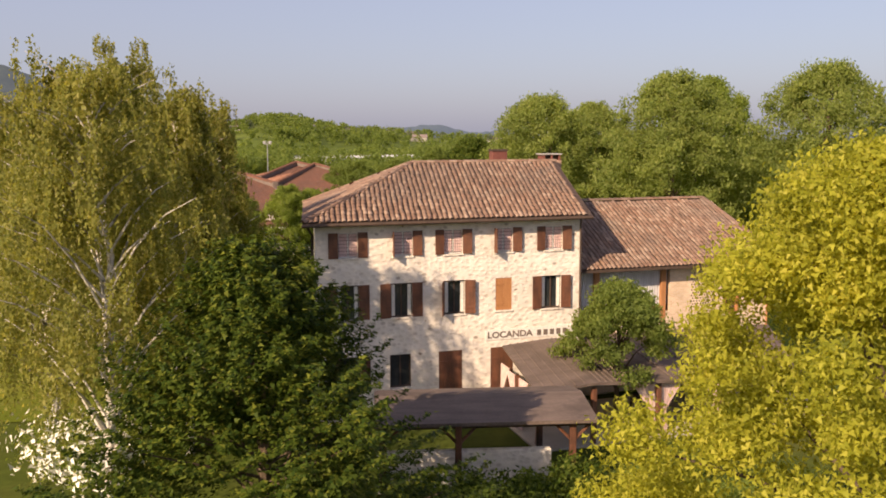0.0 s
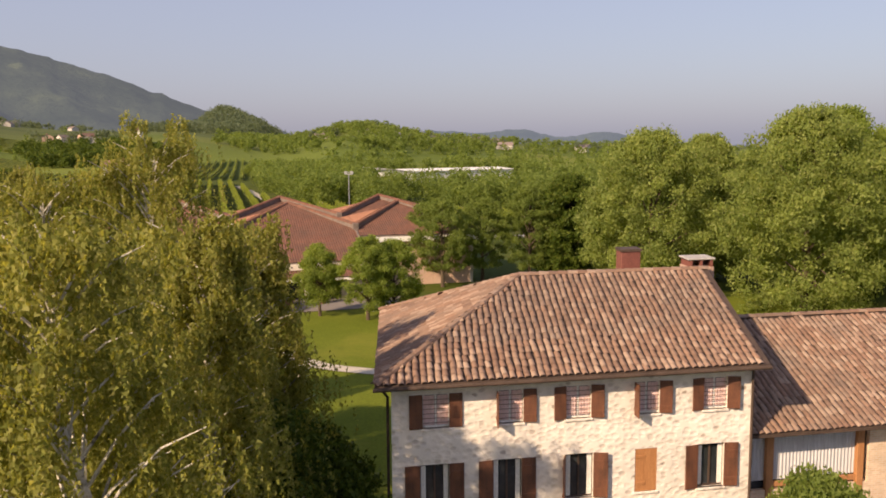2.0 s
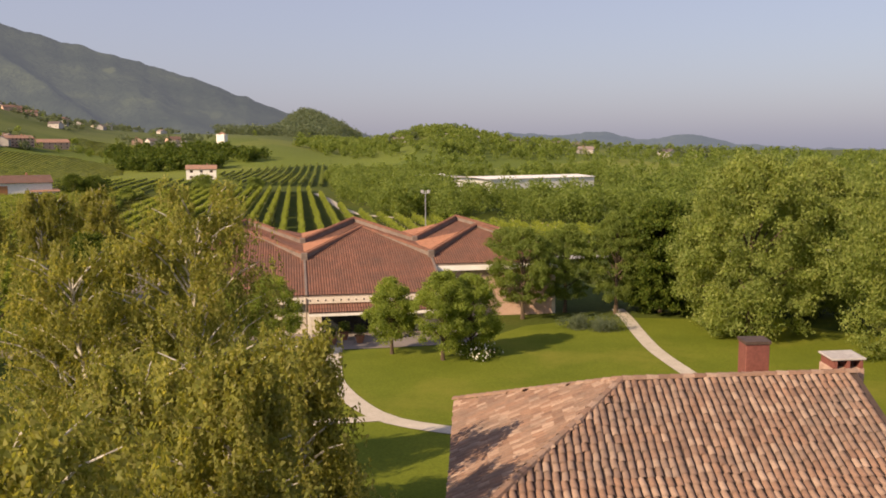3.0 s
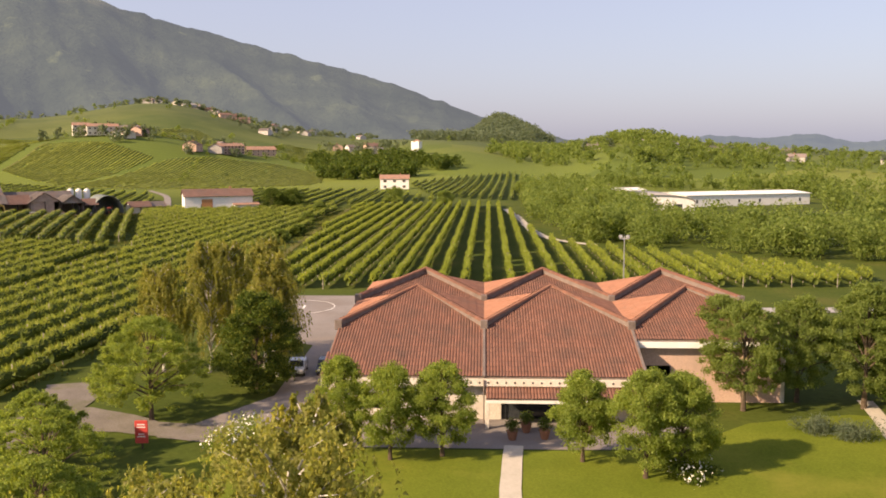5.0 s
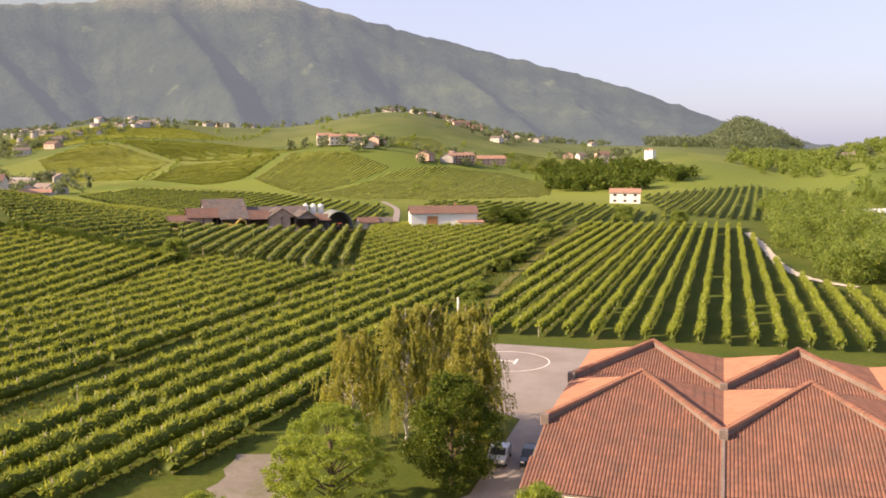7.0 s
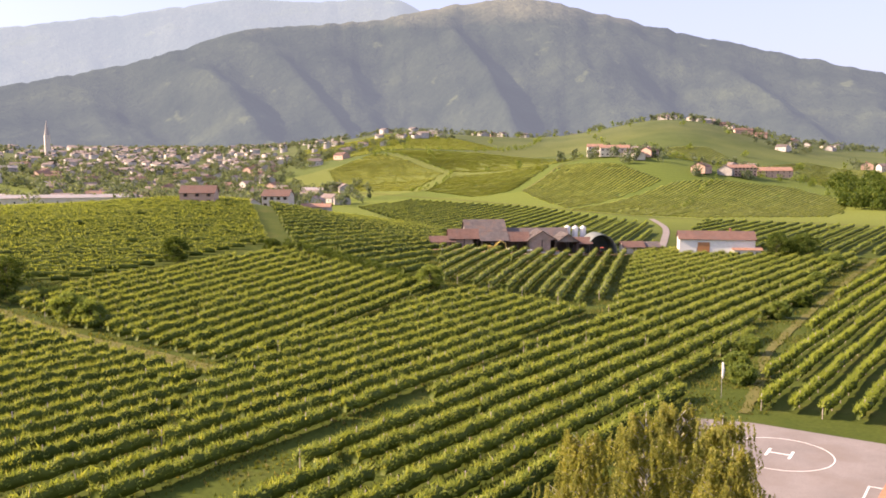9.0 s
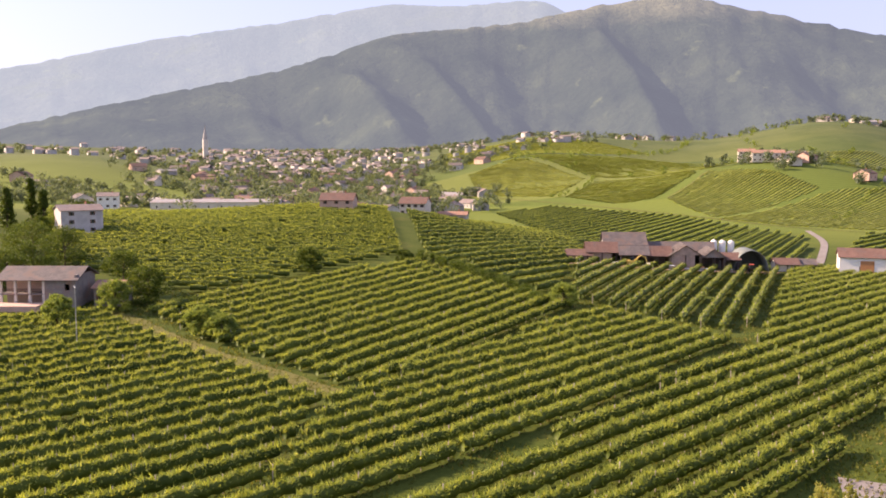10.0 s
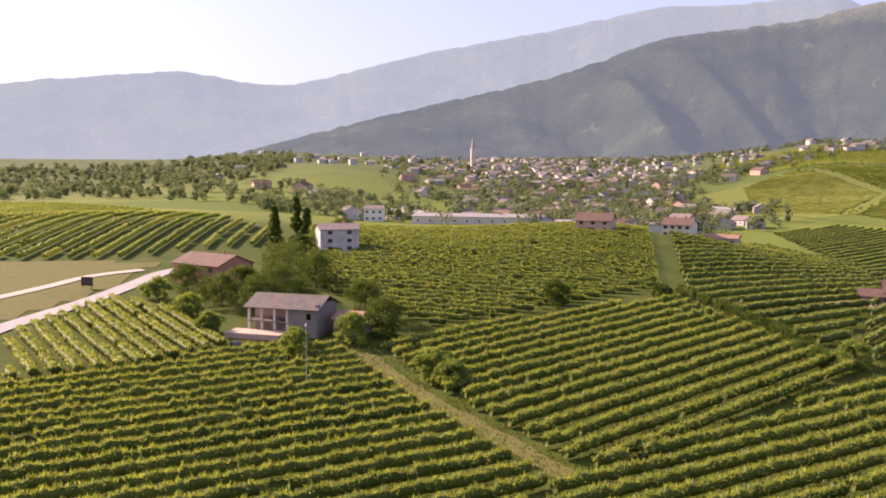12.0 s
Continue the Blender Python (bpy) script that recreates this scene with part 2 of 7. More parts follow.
def ground_material():
    """Meadow and field soil; fields of differing green further out, with fine vine rows on the slopes."""
    m, nt, b = nodes_of("meadow_and_fields")
    near = ramp(nt, noise_of(nt, 0.09, 6, 0.6), [(0.3, (0.046, 0.068, 0.01)), (0.55, (0.066, 0.085, 0.014)), (0.75, (0.1, 0.098, 0.024))])
    tc = nt.nodes.new("ShaderNodeTexCoord")
    mp = nt.nodes.new("ShaderNodeMapping")
    mp.inputs["Rotation"].default_value, mp.inputs["Scale"].default_value = (0, 0, 0.5), (1.0, 0.55, 1.0)
    nt.links.new(tc.outputs["Object"], mp.inputs["Vector"])
    vo = nt.nodes.new("ShaderNodeTexVoronoi")
    vo.inputs["Scale"].default_value = 0.0062
    nt.links.new(mp.outputs["Vector"], vo.inputs["Vector"])
    sep = nt.nodes.new("ShaderNodeSeparateColor")
    nt.links.new(vo.outputs["Color"], sep.inputs["Color"])
    field = ramp(nt, sep.outputs[0], [(0.0, (0.1, 0.135, 0.025)), (0.4, (0.13, 0.165, 0.03)), (0.7, (0.15, 0.18, 0.034)), (1.0, (0.175, 0.195, 0.042))])
    wv = nt.nodes.new("ShaderNodeTexWave")
    wv.inputs["Scale"].default_value, wv.inputs["Distortion"].default_value = 0.07, 1.5
    nt.links.new(mp.outputs["Vector"], wv.inputs["Vector"])
    rows = ramp(nt, wv.outputs["Fac"], [(0.2, (0.72, 0.76, 0.7)), (0.8, (1.12, 1.1, 1.05))])
    field = mix(nt, field, rows, 0.55, "MULTIPLY")
    sx = nt.nodes.new("ShaderNodeVectorMath")
    sx.operation = "LENGTH"
    nt.links.new(tc.outputs["Object"], sx.inputs[0])
    fade = nt.nodes.new("ShaderNodeMapRange")
    fade.inputs[1].default_value, fade.inputs[2].default_value = 420.0, 600.0
    nt.links.new(sx.outputs["Value"], fade.inputs[0])
    # Fields dull to grey-green with distance: haze painted into the colour.
    haze_fade = nt.nodes.new("ShaderNodeMapRange")
    haze_fade.inputs[1].default_value, haze_fade.inputs[2].default_value, haze_fade.inputs[4].default_value = 760.0, 1300.0, 0.8
    nt.links.new(sx.outputs["Value"], haze_fade.inputs[0])
    field = mix(nt, field, ramp(nt, noise_of(nt, 0.012, 6, 0.65), [(0.35, (0.05, 0.07, 0.03)), (0.6, (0.1, 0.115, 0.05))]), haze_fade.outputs[0])
    col = mix(nt, near, field, fade.outputs[0])
    grain = ramp(nt, noise_of(nt, 1.6, 5, 0.7), [(0.25, (0.7, 0.7, 0.7)), (0.75, (1.25, 1.25, 1.25))])
    nt.links.new(mix(nt, col, grain, 1.0, "MULTIPLY"), b.inputs["Base Color"])
    b.inputs["Roughness"].default_value = 0.95
    b.inputs["Specular IOR Level"].default_value = 0.088
    return m


def mountain_material(name, low, high, haze_colour, haze_glow, pasture=500.0):
    """Wooded slopes with pale clearings and grassy summits, with distance haze added as emission."""
    m, nt, b = nodes_of(name)
    col = ramp(nt, noise_of(nt, 0.0035, 8, 0.62), [(0.34, low), (0.56, high), (0.7, (0.05, 0.062, 0.034))])
    clear = ramp(nt, noise_of(nt, 0.009, 5, 0.6), [(0.64, (0, 0, 0)), (0.7, (0.6, 0.6, 0.6))])
    col = mix(nt, col, (0.085, 0.1, 0.05), clear)
    tc = nt.nodes.new("ShaderNodeTexCoord")
    sep = nt.nodes.new("ShaderNodeSeparateXYZ")
    nt.links.new(tc.outputs["Object"], sep.inputs[0])
    wander = nt.nodes.new("ShaderNodeMath")
    wander.operation, wander.inputs[1].default_value = "MULTIPLY_ADD", 260.0
    nt.links.new(noise_of(nt, 0.006, 7, 0.7), wander.inputs[0])
    nt.links.new(sep.outputs["Z"], wander.inputs[2])
    high_up = nt.nodes.new("ShaderNodeMapRange")
    high_up.inputs[1].default_value, high_up.inputs[2].default_value, high_up.inputs[4].default_value = pasture + 120, pasture + 230, 0.75
    nt.links.new(wander.outputs[0], high_up.inputs[0])
    col = mix(nt, col, (0.13, 0.128, 0.08), high_up.outputs[0])
    n2 = ramp(nt, noise_of(nt, 0.05, 6, 0.75), [(0.25, (0.72, 0.74, 0.72)), (0.75, (1.22, 1.22, 1.2))])
    nt.links.new(mix(nt, col, n2, 1.0, "MULTIPLY"), b.inputs["Base Color"])
    b.inputs["Roughness"].default_value = 1.0
    b.inputs["Specular IOR Level"].default_value = 0.0
    # Slopes glow evenly in the haze colour, with no lamp behind it.
    b.inputs["Emission Color"].default_value = (*haze_colour, 1)
    b.inputs["Emission Strength"].default_value = haze_glow
    bump(nt, b, noise_of(nt, 0.022, 6, 0.7), 0.8, 22.0)
    return m


M["ground"] = ground_material()
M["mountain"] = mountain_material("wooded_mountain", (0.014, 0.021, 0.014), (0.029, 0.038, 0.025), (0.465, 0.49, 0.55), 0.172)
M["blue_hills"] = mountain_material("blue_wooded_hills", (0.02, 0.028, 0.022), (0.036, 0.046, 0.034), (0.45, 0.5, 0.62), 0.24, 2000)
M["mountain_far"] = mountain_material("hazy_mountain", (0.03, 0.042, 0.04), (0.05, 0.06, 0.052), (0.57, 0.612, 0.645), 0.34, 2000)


# ---------------------------------------------------------------- building blocks
def bulk(name, v, f):
    """A mesh from arrays: points (n, 3) and faces (n, 3 or 4)."""
    v, f = np.asarray(v, np.float32), np.asarray(f, np.int32)
    me = bpy.data.meshes.new(name)
    me.vertices.add(len(v))
    me.vertices.foreach_set("co", v.ravel())
    me.loops.add(f.size)
    me.loops.foreach_set("vertex_index", f.ravel())
    me.polygons.add(len(f))
    me.polygons.foreach_set("loop_start", np.arange(0, f.size, f.shape[1], dtype=np.int32))
    me.polygons.foreach_set("loop_total", np.full(len(f), f.shape[1], np.int32))
    me.update(calc_edges=True)
    return me


def thing(name, label, category, group="", kind="", at=(0, 0, 0), turn=0.0):
    e = new(name)
    e.matrix_basis = pose(*at, 0, 0, turn)
    return tagged(e, label, category, group, kind)


def put(name, me, material, parent=None, label=""):
    ob = new(name, me)
    if material:
        me.materials.append(material)
    if parent:
        ob.parent = parent
    if label:
        ob["label"] = label
    return ob


def part(name, bm, material, parent, label=""):
    me = bpy.data.meshes.new(name)
    bmesh.ops.recalc_face_normals(bm, faces=bm.faces)
    bm.to_mesh(me)
    bm.free()
    return put(name, me, material, parent, label)


def block(x0, x1, y0, y1, z0, z1, bm=None, soft=0.0):
    bm = bm or bmesh.new()
    vs = bmesh.ops.create_cube(bm, size=1.0, matrix=Matrix.Translation(((x0 + x1) / 2, (y0 + y1) / 2, (z0 + z1) / 2)) @ Matrix.Diagonal((x1 - x0, y1 - y0, z1 - z0, 1)))["verts"]
    if soft:
        bmesh.ops.bevel(bm, geom=list({e for v in vs for e in v.link_edges}), offset=soft, segments=1, affect="EDGES")
    return bm


def solid(points, thick, bm=None):
    """A slab: a polygon given by corners, thickened downwards."""
    bm = bm or bmesh.new()
    top = [bm.verts.new(p) for p in points]
    low = [bm.verts.new((p[0], p[1], p[2] - thick)) for p in points]
    bm.faces.new(top)
    bm.faces.new(low[::-1])
    for i in range(len(points)):
        j = (i + 1) % len(points)
        bm.faces.new((top[i], low[i], low[j], top[j]))
    return bm


def tube(path, radii, sides=7, bm=None):
    """A tapered stem along a path of points."""
    bm = bm or bmesh.new()
    rings = []
    for i, (p, r) in enumerate(zip(path, radii)):
        p = Vector(p)
        r = float(r)
        d = (Vector(path[min(i + 1, len(path) - 1)]) - Vector(path[max(i - 1, 0)])).normalized()
        a = d.cross(Vector((0.3, 1, 0.1))).normalized()
        c = d.cross(a)
        rings.append([bm.verts.new(p + r * (math.cos(6.2832 * k / sides) * a + math.sin(6.2832 * k / sides) * c)) for k in range(sides)])
    for lo, hi in zip(rings, rings[1:]):
        for k in range(sides):
            bm.faces.new((lo[k], lo[(k + 1) % sides], hi[(k + 1) % sides], hi[k]))
    bm.faces.new(rings[-1])
    bm.faces.new(rings[0][::-1])
    return bm


def inside(px, py, poly):
    """Which points lie in a polygon."""
    hit = np.zeros(np.shape(px), bool)
    for (x0, y0), (x1, y1) in zip(poly, poly[1:] + poly[:1]):
        cross = ((y0 > py) != (y1 > py)) & (px < (x1 - x0) * (py - y0) / (y1 - y0 + 1e-12) + x0)
        hit ^= cross
    return hit


def ease(a, b, x):
    t = np.clip((np.asarray(x, float) - a) / (b - a), 0, 1)
    return t * t * (3 - 2 * t)


def land(x, y):
    """The height of the ground: a flat valley floor that climbs to the west, low hills, woods and a village knoll further off."""
    x, y = np.asarray(x, float), np.asarray(y, float)
    dx, dy = x + 20, y - 55
    r, az = np.hypot(dx, dy), np.degrees(np.arctan2(-dx, dy))
    h = 12.5 * ease(130, 420, -x) * ease(300, 150, y) * ease(-260, -40, y) * (1 - 0.35 * ease(430, 560, -x))
    h += 5.5 * np.exp(-(((x + 420) / 75) ** 2 + ((y - 212) / 48) ** 2))
    h += 7.0 * ease(330, 480, -x) * ease(120, -20, y) * ease(-300, -120, y)
    def bell(c, w):
        return np.exp(-((az - c) / w) ** 2)
    up = ease(600, 1500, r) * (1 - 0.5 * ease(1550, 2300, r))
    h += up * (36 * ease(67, 54, az) * ease(22, 36, az) + 24 * bell(41, 5) - 6 * bell(49, 4) + 8 * bell(59, 2.5))
    h += 30 * np.exp(-(((x + 590) / 130) ** 2 + ((y - 640) / 120) ** 2)) + 16 * np.exp(-(((x + 860) / 120) ** 2 + ((y - 560) / 130) ** 2))
    h += ease(500, 1000, r) * (1 - 0.5 * ease(1200, 2000, r)) * (22 * bell(10.5, 4) + 26 * bell(23, 6) + 14 * bell(3, 9) + 6 * bell(-12, 8))
    h += ease(1300, 2300, r) * (1 - ease(2400, 3000, r)) * (60 * bell(19.3, 1.5) + 26 * bell(17.3, 1.2))
    h += ease(600, 1050, r) * (1 - 0.8 * ease(1100, 1600, r)) * 22 * bell(88, 6)
    h += ease(820, 1300, r) * (1 - 0.6 * ease(1400, 2100, r)) * 24 * ease(30, 42, az) * ease(72, 62, az)
    h += ease(650, 2200, r) * (30 + 30 * ease(52, 66, az)) * ease(-10, 13, az) * ease(178, 150, az)
    return h


def lay(x, y, lift=0.0):
    return float(land(x, y)) + lift


# ---------------------------------------------------------------- ground, hills and mountains
def ground_sheet():
    rings = np.concatenate([[0.0], 6 * 1.052 ** np.arange(131)])
    rings = rings[rings < 4700]
    n = 240
    a = np.linspace(0, 2 * np.pi, n, endpoint=False)
    x = -60 + rings[:, None] * np.cos(a)
    y = 90 + rings[:, None] * np.sin(a)
    v = np.stack([x, y, land(x, y)], -1).reshape(-1, 3)
    i, k = np.meshgrid(np.arange(len(rings) - 1), np.arange(n), indexing="ij")
    k2 = (k + 1) % n
    f = np.stack([i * n + k, i * n + n + k, i * n + n + k2, i * n + k2], -1).reshape(-1, 4)
    me = bulk("ground", v, f)
    me.polygons.foreach_set("use_smooth", np.ones(len(f), bool))
    ob = put("ground", me, M["ground"])
    tagged(ob, "green valley floor of meadows and fields climbing to hills", "ground", kind="structure")


ground_sheet()


def mountain(name, bells, near, far, span, material, label, spurs):
    """A long ridge given by its bell-shaped summits (degrees left of +y, width, rise in degrees), with spurs and gullies."""
    az = np.linspace(span[0], span[1], 330)
    s = np.concatenate([np.linspace(0, 1, 46), [1.06, 1.15, 1.3]])
    rise = sum(a * np.exp(-((az - c) / w) ** 2) for c, w, a in bells)
    top = far * np.tan(np.radians(rise)) + 36
    A, S = np.meshgrid(az, s, indexing="ij")
    R = near + (far - near) * S
    X, Y = -20 - np.sin(np.radians(A)) * R, 55 + np.cos(np.radians(A)) * R
    ridge = np.array([[0.42 - 1.5 * abs(noise.fractal(Vector((a * 0.1 - 0.9 * q, 0.5 * q, 3.1)), 1.0, 2.0, 2)) + 0.35 * noise.noise(Vector((a * 0.3 - 2.2 * q, 1.4 * q, 8.3))) for q in s] for a in az])
    fine = np.array([[noise.fractal(Vector((a * 0.9 - 3 * q, 7 * q, 7.7)), 0.8, 2.2, 4) for q in s] for a in az])
    crest = np.array([noise.fractal(Vector((a * 0.9, 0.0, 1.0)), 0.9, 2.1, 5) for a in az])
    shape = np.where(S <= 1, S ** 1.3, 1 - (S - 1) * 1.1)
    body = np.sin(np.clip(S, 0, 1) * np.pi) ** 0.7
    Z = top[:, None] * shape + body * top[:, None] * (spurs * ridge + 0.022 * fine) + crest[:, None] * 9 * np.clip(S, 0, 1)
    Z += 5 - 40 * (S <= 0)
    v = np.stack([X, Y, Z], -1).reshape(-1, 3)
    n = len(s)
    i, k = np.meshgrid(np.arange(len(az) - 1), np.arange(n - 1), indexing="ij")
    f = np.stack([i * n + k, i * n + k + 1, i * n + n + k + 1, i * n + n + k], -1).reshape(-1, 4)
    me = bulk(name, v, f)
    me.polygons.foreach_set("use_smooth", np.ones(len(f), bool))
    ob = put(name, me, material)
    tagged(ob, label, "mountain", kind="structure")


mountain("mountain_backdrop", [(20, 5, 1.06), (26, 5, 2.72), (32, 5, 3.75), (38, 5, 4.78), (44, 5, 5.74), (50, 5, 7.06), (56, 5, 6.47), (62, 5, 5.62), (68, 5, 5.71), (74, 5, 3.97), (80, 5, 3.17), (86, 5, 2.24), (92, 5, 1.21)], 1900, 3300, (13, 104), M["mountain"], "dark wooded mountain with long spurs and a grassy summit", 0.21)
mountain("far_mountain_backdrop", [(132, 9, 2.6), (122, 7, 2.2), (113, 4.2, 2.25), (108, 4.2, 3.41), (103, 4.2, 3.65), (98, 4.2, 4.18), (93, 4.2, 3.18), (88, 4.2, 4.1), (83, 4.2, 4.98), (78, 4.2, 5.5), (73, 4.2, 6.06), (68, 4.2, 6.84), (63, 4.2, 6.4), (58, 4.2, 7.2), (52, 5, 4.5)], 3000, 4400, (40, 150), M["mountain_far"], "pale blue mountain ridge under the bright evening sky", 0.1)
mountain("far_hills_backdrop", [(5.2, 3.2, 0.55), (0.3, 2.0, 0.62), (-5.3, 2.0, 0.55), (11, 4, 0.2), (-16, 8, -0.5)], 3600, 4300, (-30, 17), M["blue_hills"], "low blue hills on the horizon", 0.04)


def patch(name, poly, material, lift, label, category, kind="structure"):
    bm = bmesh.new()
    bm.faces.new([bm.verts.new((x, y, lay(x, y, lift))) for x, y in poly])
    bmesh.ops.triangulate(bm, faces=bm.faces)
    ob = part(name, bm, material, None)
    for p in ob.data.polygons:
        if p.normal.z < 0:
            p.flip()
    return tagged(ob, label, category, kind=kind)


def smooth_line(points, step=1.5):
    """A rounded line through the points, in even steps."""
    p = np.array([points[0]] + list(points) + [points[-1]], float)
    out = []
    for i in range(1, len(p) - 2):
        n = max(2, int(np.linalg.norm(p[i + 1] - p[i]) / step))
        for t in np.linspace(0, 1, n, endpoint=False):
            out.append(0.5 * (2 * p[i] + (p[i + 1] - p[i - 1]) * t + (2 * p[i - 1] - 5 * p[i] + 4 * p[i + 1] - p[i + 2]) * t ** 2 + (3 * p[i] - p[i - 1] - 3 * p[i + 1] + p[i + 2]) * t ** 3))
    return np.array(out + [p[-1]])


def ribbon(name, points, width, material, lift, label, category="path", ragged=0.0, step=1.5):
    c = smooth_line(points, step)
    d = np.gradient(c, axis=0)
    d /= np.linalg.norm(d, axis=1)[:, None]
    nrm = np.stack([d[:, 1], -d[:, 0]], -1)
    w = width / 2 * (1 + ragged * np.random.uniform(-1, 1, (len(c), 2)))
    a, b = c - nrm * w[:, :1], c + nrm * w[:, 1:]
    rows = np.stack([a, a * 0.5 + b * 0.5, b], 1)
    z = land(rows[..., 0], rows[..., 1]) + lift
    v = np.concatenate([rows, z[..., None]], -1).reshape(-1, 3)
    f = [(3 * i + k, 3 * i + k + 1, 3 * i + k + 4, 3 * i + k + 3) for i in range(len(c) - 1) for k in (0, 1)]
    ob = put(name, bulk(name, v, f), material)
    return tagged(ob, label, category, kind="structure")


patch("lawn", [(-46, 84.5), (-33, 89.5), (-22, 93.6), (-15, 96.5), (-10, 106), (-2, 112), (14, 113), (34, 100), (40, 60), (20, 44), (-20, 38), (-34, 55), (-50, 76)], M["lawn"], 0.05, "mown green lawn with soft tree shadows", "lawn")
patch("courtyard", [(-92, 141), (-85, 146.5), (-66, 154), (-52, 134), (-40, 104), (-14, 103), (-15, 97), (-22, 94), (-33, 90), (-46, 85), (-54, 84), (-52, 98), (-60, 118), (-70, 120)], M["gravel"], 0.03, "grey asphalt yard and landing pad beside the winery", "yard")
ribbon("driveway", [(-73, 94), (-68.5, 88), (-64, 80), (-58, 66), (-54, 50)], 4.6, M["drive_gravel"], 0.075, "grey gravel drive curving past the garden", "drive", 0.3)
ribbon("driveway", [(-66.5, 86), (-58, 85.3), (-50, 87), (-44, 90.5)], 4.2, M["drive_gravel"], 0.068, "grey gravel drive towards the winery", "drive", 0.3)
ribbon("back_path", [(-20, 158), (0, 167), (40, 182)], 4.0, M["road"], 0.06, "pale track behind the winery", "track")
ribbon("garden_path", [(-26.5, 93), (-25, 88), (-22.5, 81), (-17.5, 74), (-12.5, 71.7), (-4, 70.5)], 1.5, M["path"], 0.10, "pale gravel garden path across the lawn")
ribbon("garden_path", [(-23, 70.6), (-20, 72), (-17, 73.2)], 1.2, M["path"], 0.095, "short pale gravel branch of the garden path")
ribbon("garden_path", [(-0.6, 117.0), (0.5, 110.5), (1.5, 103), (3, 95), (7, 82), (10, 74)], 1.4, M["path"], 0.10, "pale gravel path towards the big trees")
ribbon("field_track", [(-232, 68), (-219, 76), (-195, 83), (-170, 92.5), (-150, 100.5)], 3.8, M["dry_grass"], 0.14, "dry grassy track between the vineyards", "track", 0.25)
ribbon("field_track", [(-88, 149), (-100, 170), (-112, 190), (-150, 275), (-178, 341)], 1.6, M["dry_grass"], 0.12, "dry grassy verge along the vines", "track", 0.3)
ribbon("farm_road", [(-236, 298), (-262, 330), (-310, 385), (-360, 430)], 3.0, M["gravel"], 0.2, "pale farm road between the vine rows", "road")
ribbon("dirt_bank", [(-116, 352), (-96, 308), (-79, 268), (-66, 246), (-54, 238)], 2.4, M["path"], 0.2, "bare pale earth bank along the vineyard edge", "bank", 0.35)
ribbon("hill_road", [(-760, 428), (-700, 431), (-614, 441), (-547, 447), (-467, 449), (-390, 441), (-340, 448), (-296, 470), (-240, 476)], 2.4, M["dry_grass"], 0.3, "pale grassy lane along the foot of the hill", "road", step=6)
ribbon("hill_road", [(-562, 502), (-585, 545), (-614, 596), (-600, 628)], 1.5, M["dry_grass"], 0.35, "grassy lane climbing to the hamlet", "road", step=6)
ribbon("road", [(-205, -18), (-248, -5), (-275, 6.5), (-300, 14.5), (-318, 20), (-332, 34)], 6.0, M["road"], 0.25, "pale asphalt country road", "road", step=3)
ribbon("side_road", [(-270, -26), (-283, -17), (-296, -9.4), (-312, -1.0), (-322, 12)], 4.0, M["path"], 0.3, "pale side road through a mown meadow", "road", step=3)


def field_patch(name, poly, material, lift, label, category, cell=5.0):
    """A field draped over the slopes."""
    P = np.array(poly)
    xs, ys = np.arange(P[:, 0].min(), P[:, 0].max() + cell, cell), np.arange(P[:, 1].min(), P[:, 1].max() + cell, cell)
    X, Y = np.meshgrid(xs, ys, indexing="ij")
    ok = inside(X[:-1, :-1] + cell / 2, Y[:-1, :-1] + cell / 2, poly)
    v = np.stack([X, Y, land(X, Y) + lift], -1).reshape(-1, 3)
    i, k = np.nonzero(ok)
    n = len(ys)
    f = np.stack([i * n + k, (i + 1) * n + k, (i + 1) * n + k + 1, i * n + k + 1], -1)
    used = np.unique(f)
    remap = np.full(len(v), -1)
    remap[used] = np.arange(len(used))
    return tagged(put(name, bulk(name, v[used], remap[f]), material), label, category, kind="structure")


field_patch("mown_meadow", [(-262, -30), (-250, -12), (-280, 3), (-305, 11), (-335, 13), (-342, -5), (-342, -40), (-300, -60)], M["dry_grass"], 0.12, "mown yellowish meadow beside the road", "meadow")

def painted_marks():
    """The landing pad's white circle, letter and bay lines."""
    pad = thing("landing_pad_marking", "white painted landing circle with a letter H", "marking", kind="structure", at=(-75.8, 139.0, 0.05), turn=24)
    a = np.linspace(0, 2 * np.pi, 49)
    v = np.concatenate([[(5.7 * math.cos(t), 5.7 * math.sin(t), 0) for t in a], [(5.84 * math.cos(t), 5.84 * math.sin(t), 0) for t in a]])
    put("circle", bulk("circle", v, [(i, i + 49, i + 50, i + 1) for i in range(48)]), M["white"], pad)
    for x0, x1, y0, y1 in ((-1.4, -1.1, -1.4, 1.4), (1.1, 1.4, -1.4, 1.4), (-1.1, 1.1, -0.15, 0.15)):
        put("stroke", bulk("stroke", [(x0, y0, 0), (x1, y0, 0), (x1, y1, 0), (x0, y1, 0)], [(0, 1, 2, 3)]), M["white"], pad)
    bay = thing("bay_marking", "white painted parking bay line on asphalt", "marking", kind="structure", at=(-64.5, 137.5, 0.05), turn=22)
    for x0, x1, y0, y1 in ((0, 5, 0, 0.2), (0, 0.2, -6, 0), (0, 3, -6.2, -6)):
        put("stroke", bulk("stroke", [(x0, y0, 0), (x1, y0, 0), (x1, y1, 0), (x0, y1, 0)], [(0, 1, 2, 3)]), M["white"], bay)


painted_marks()


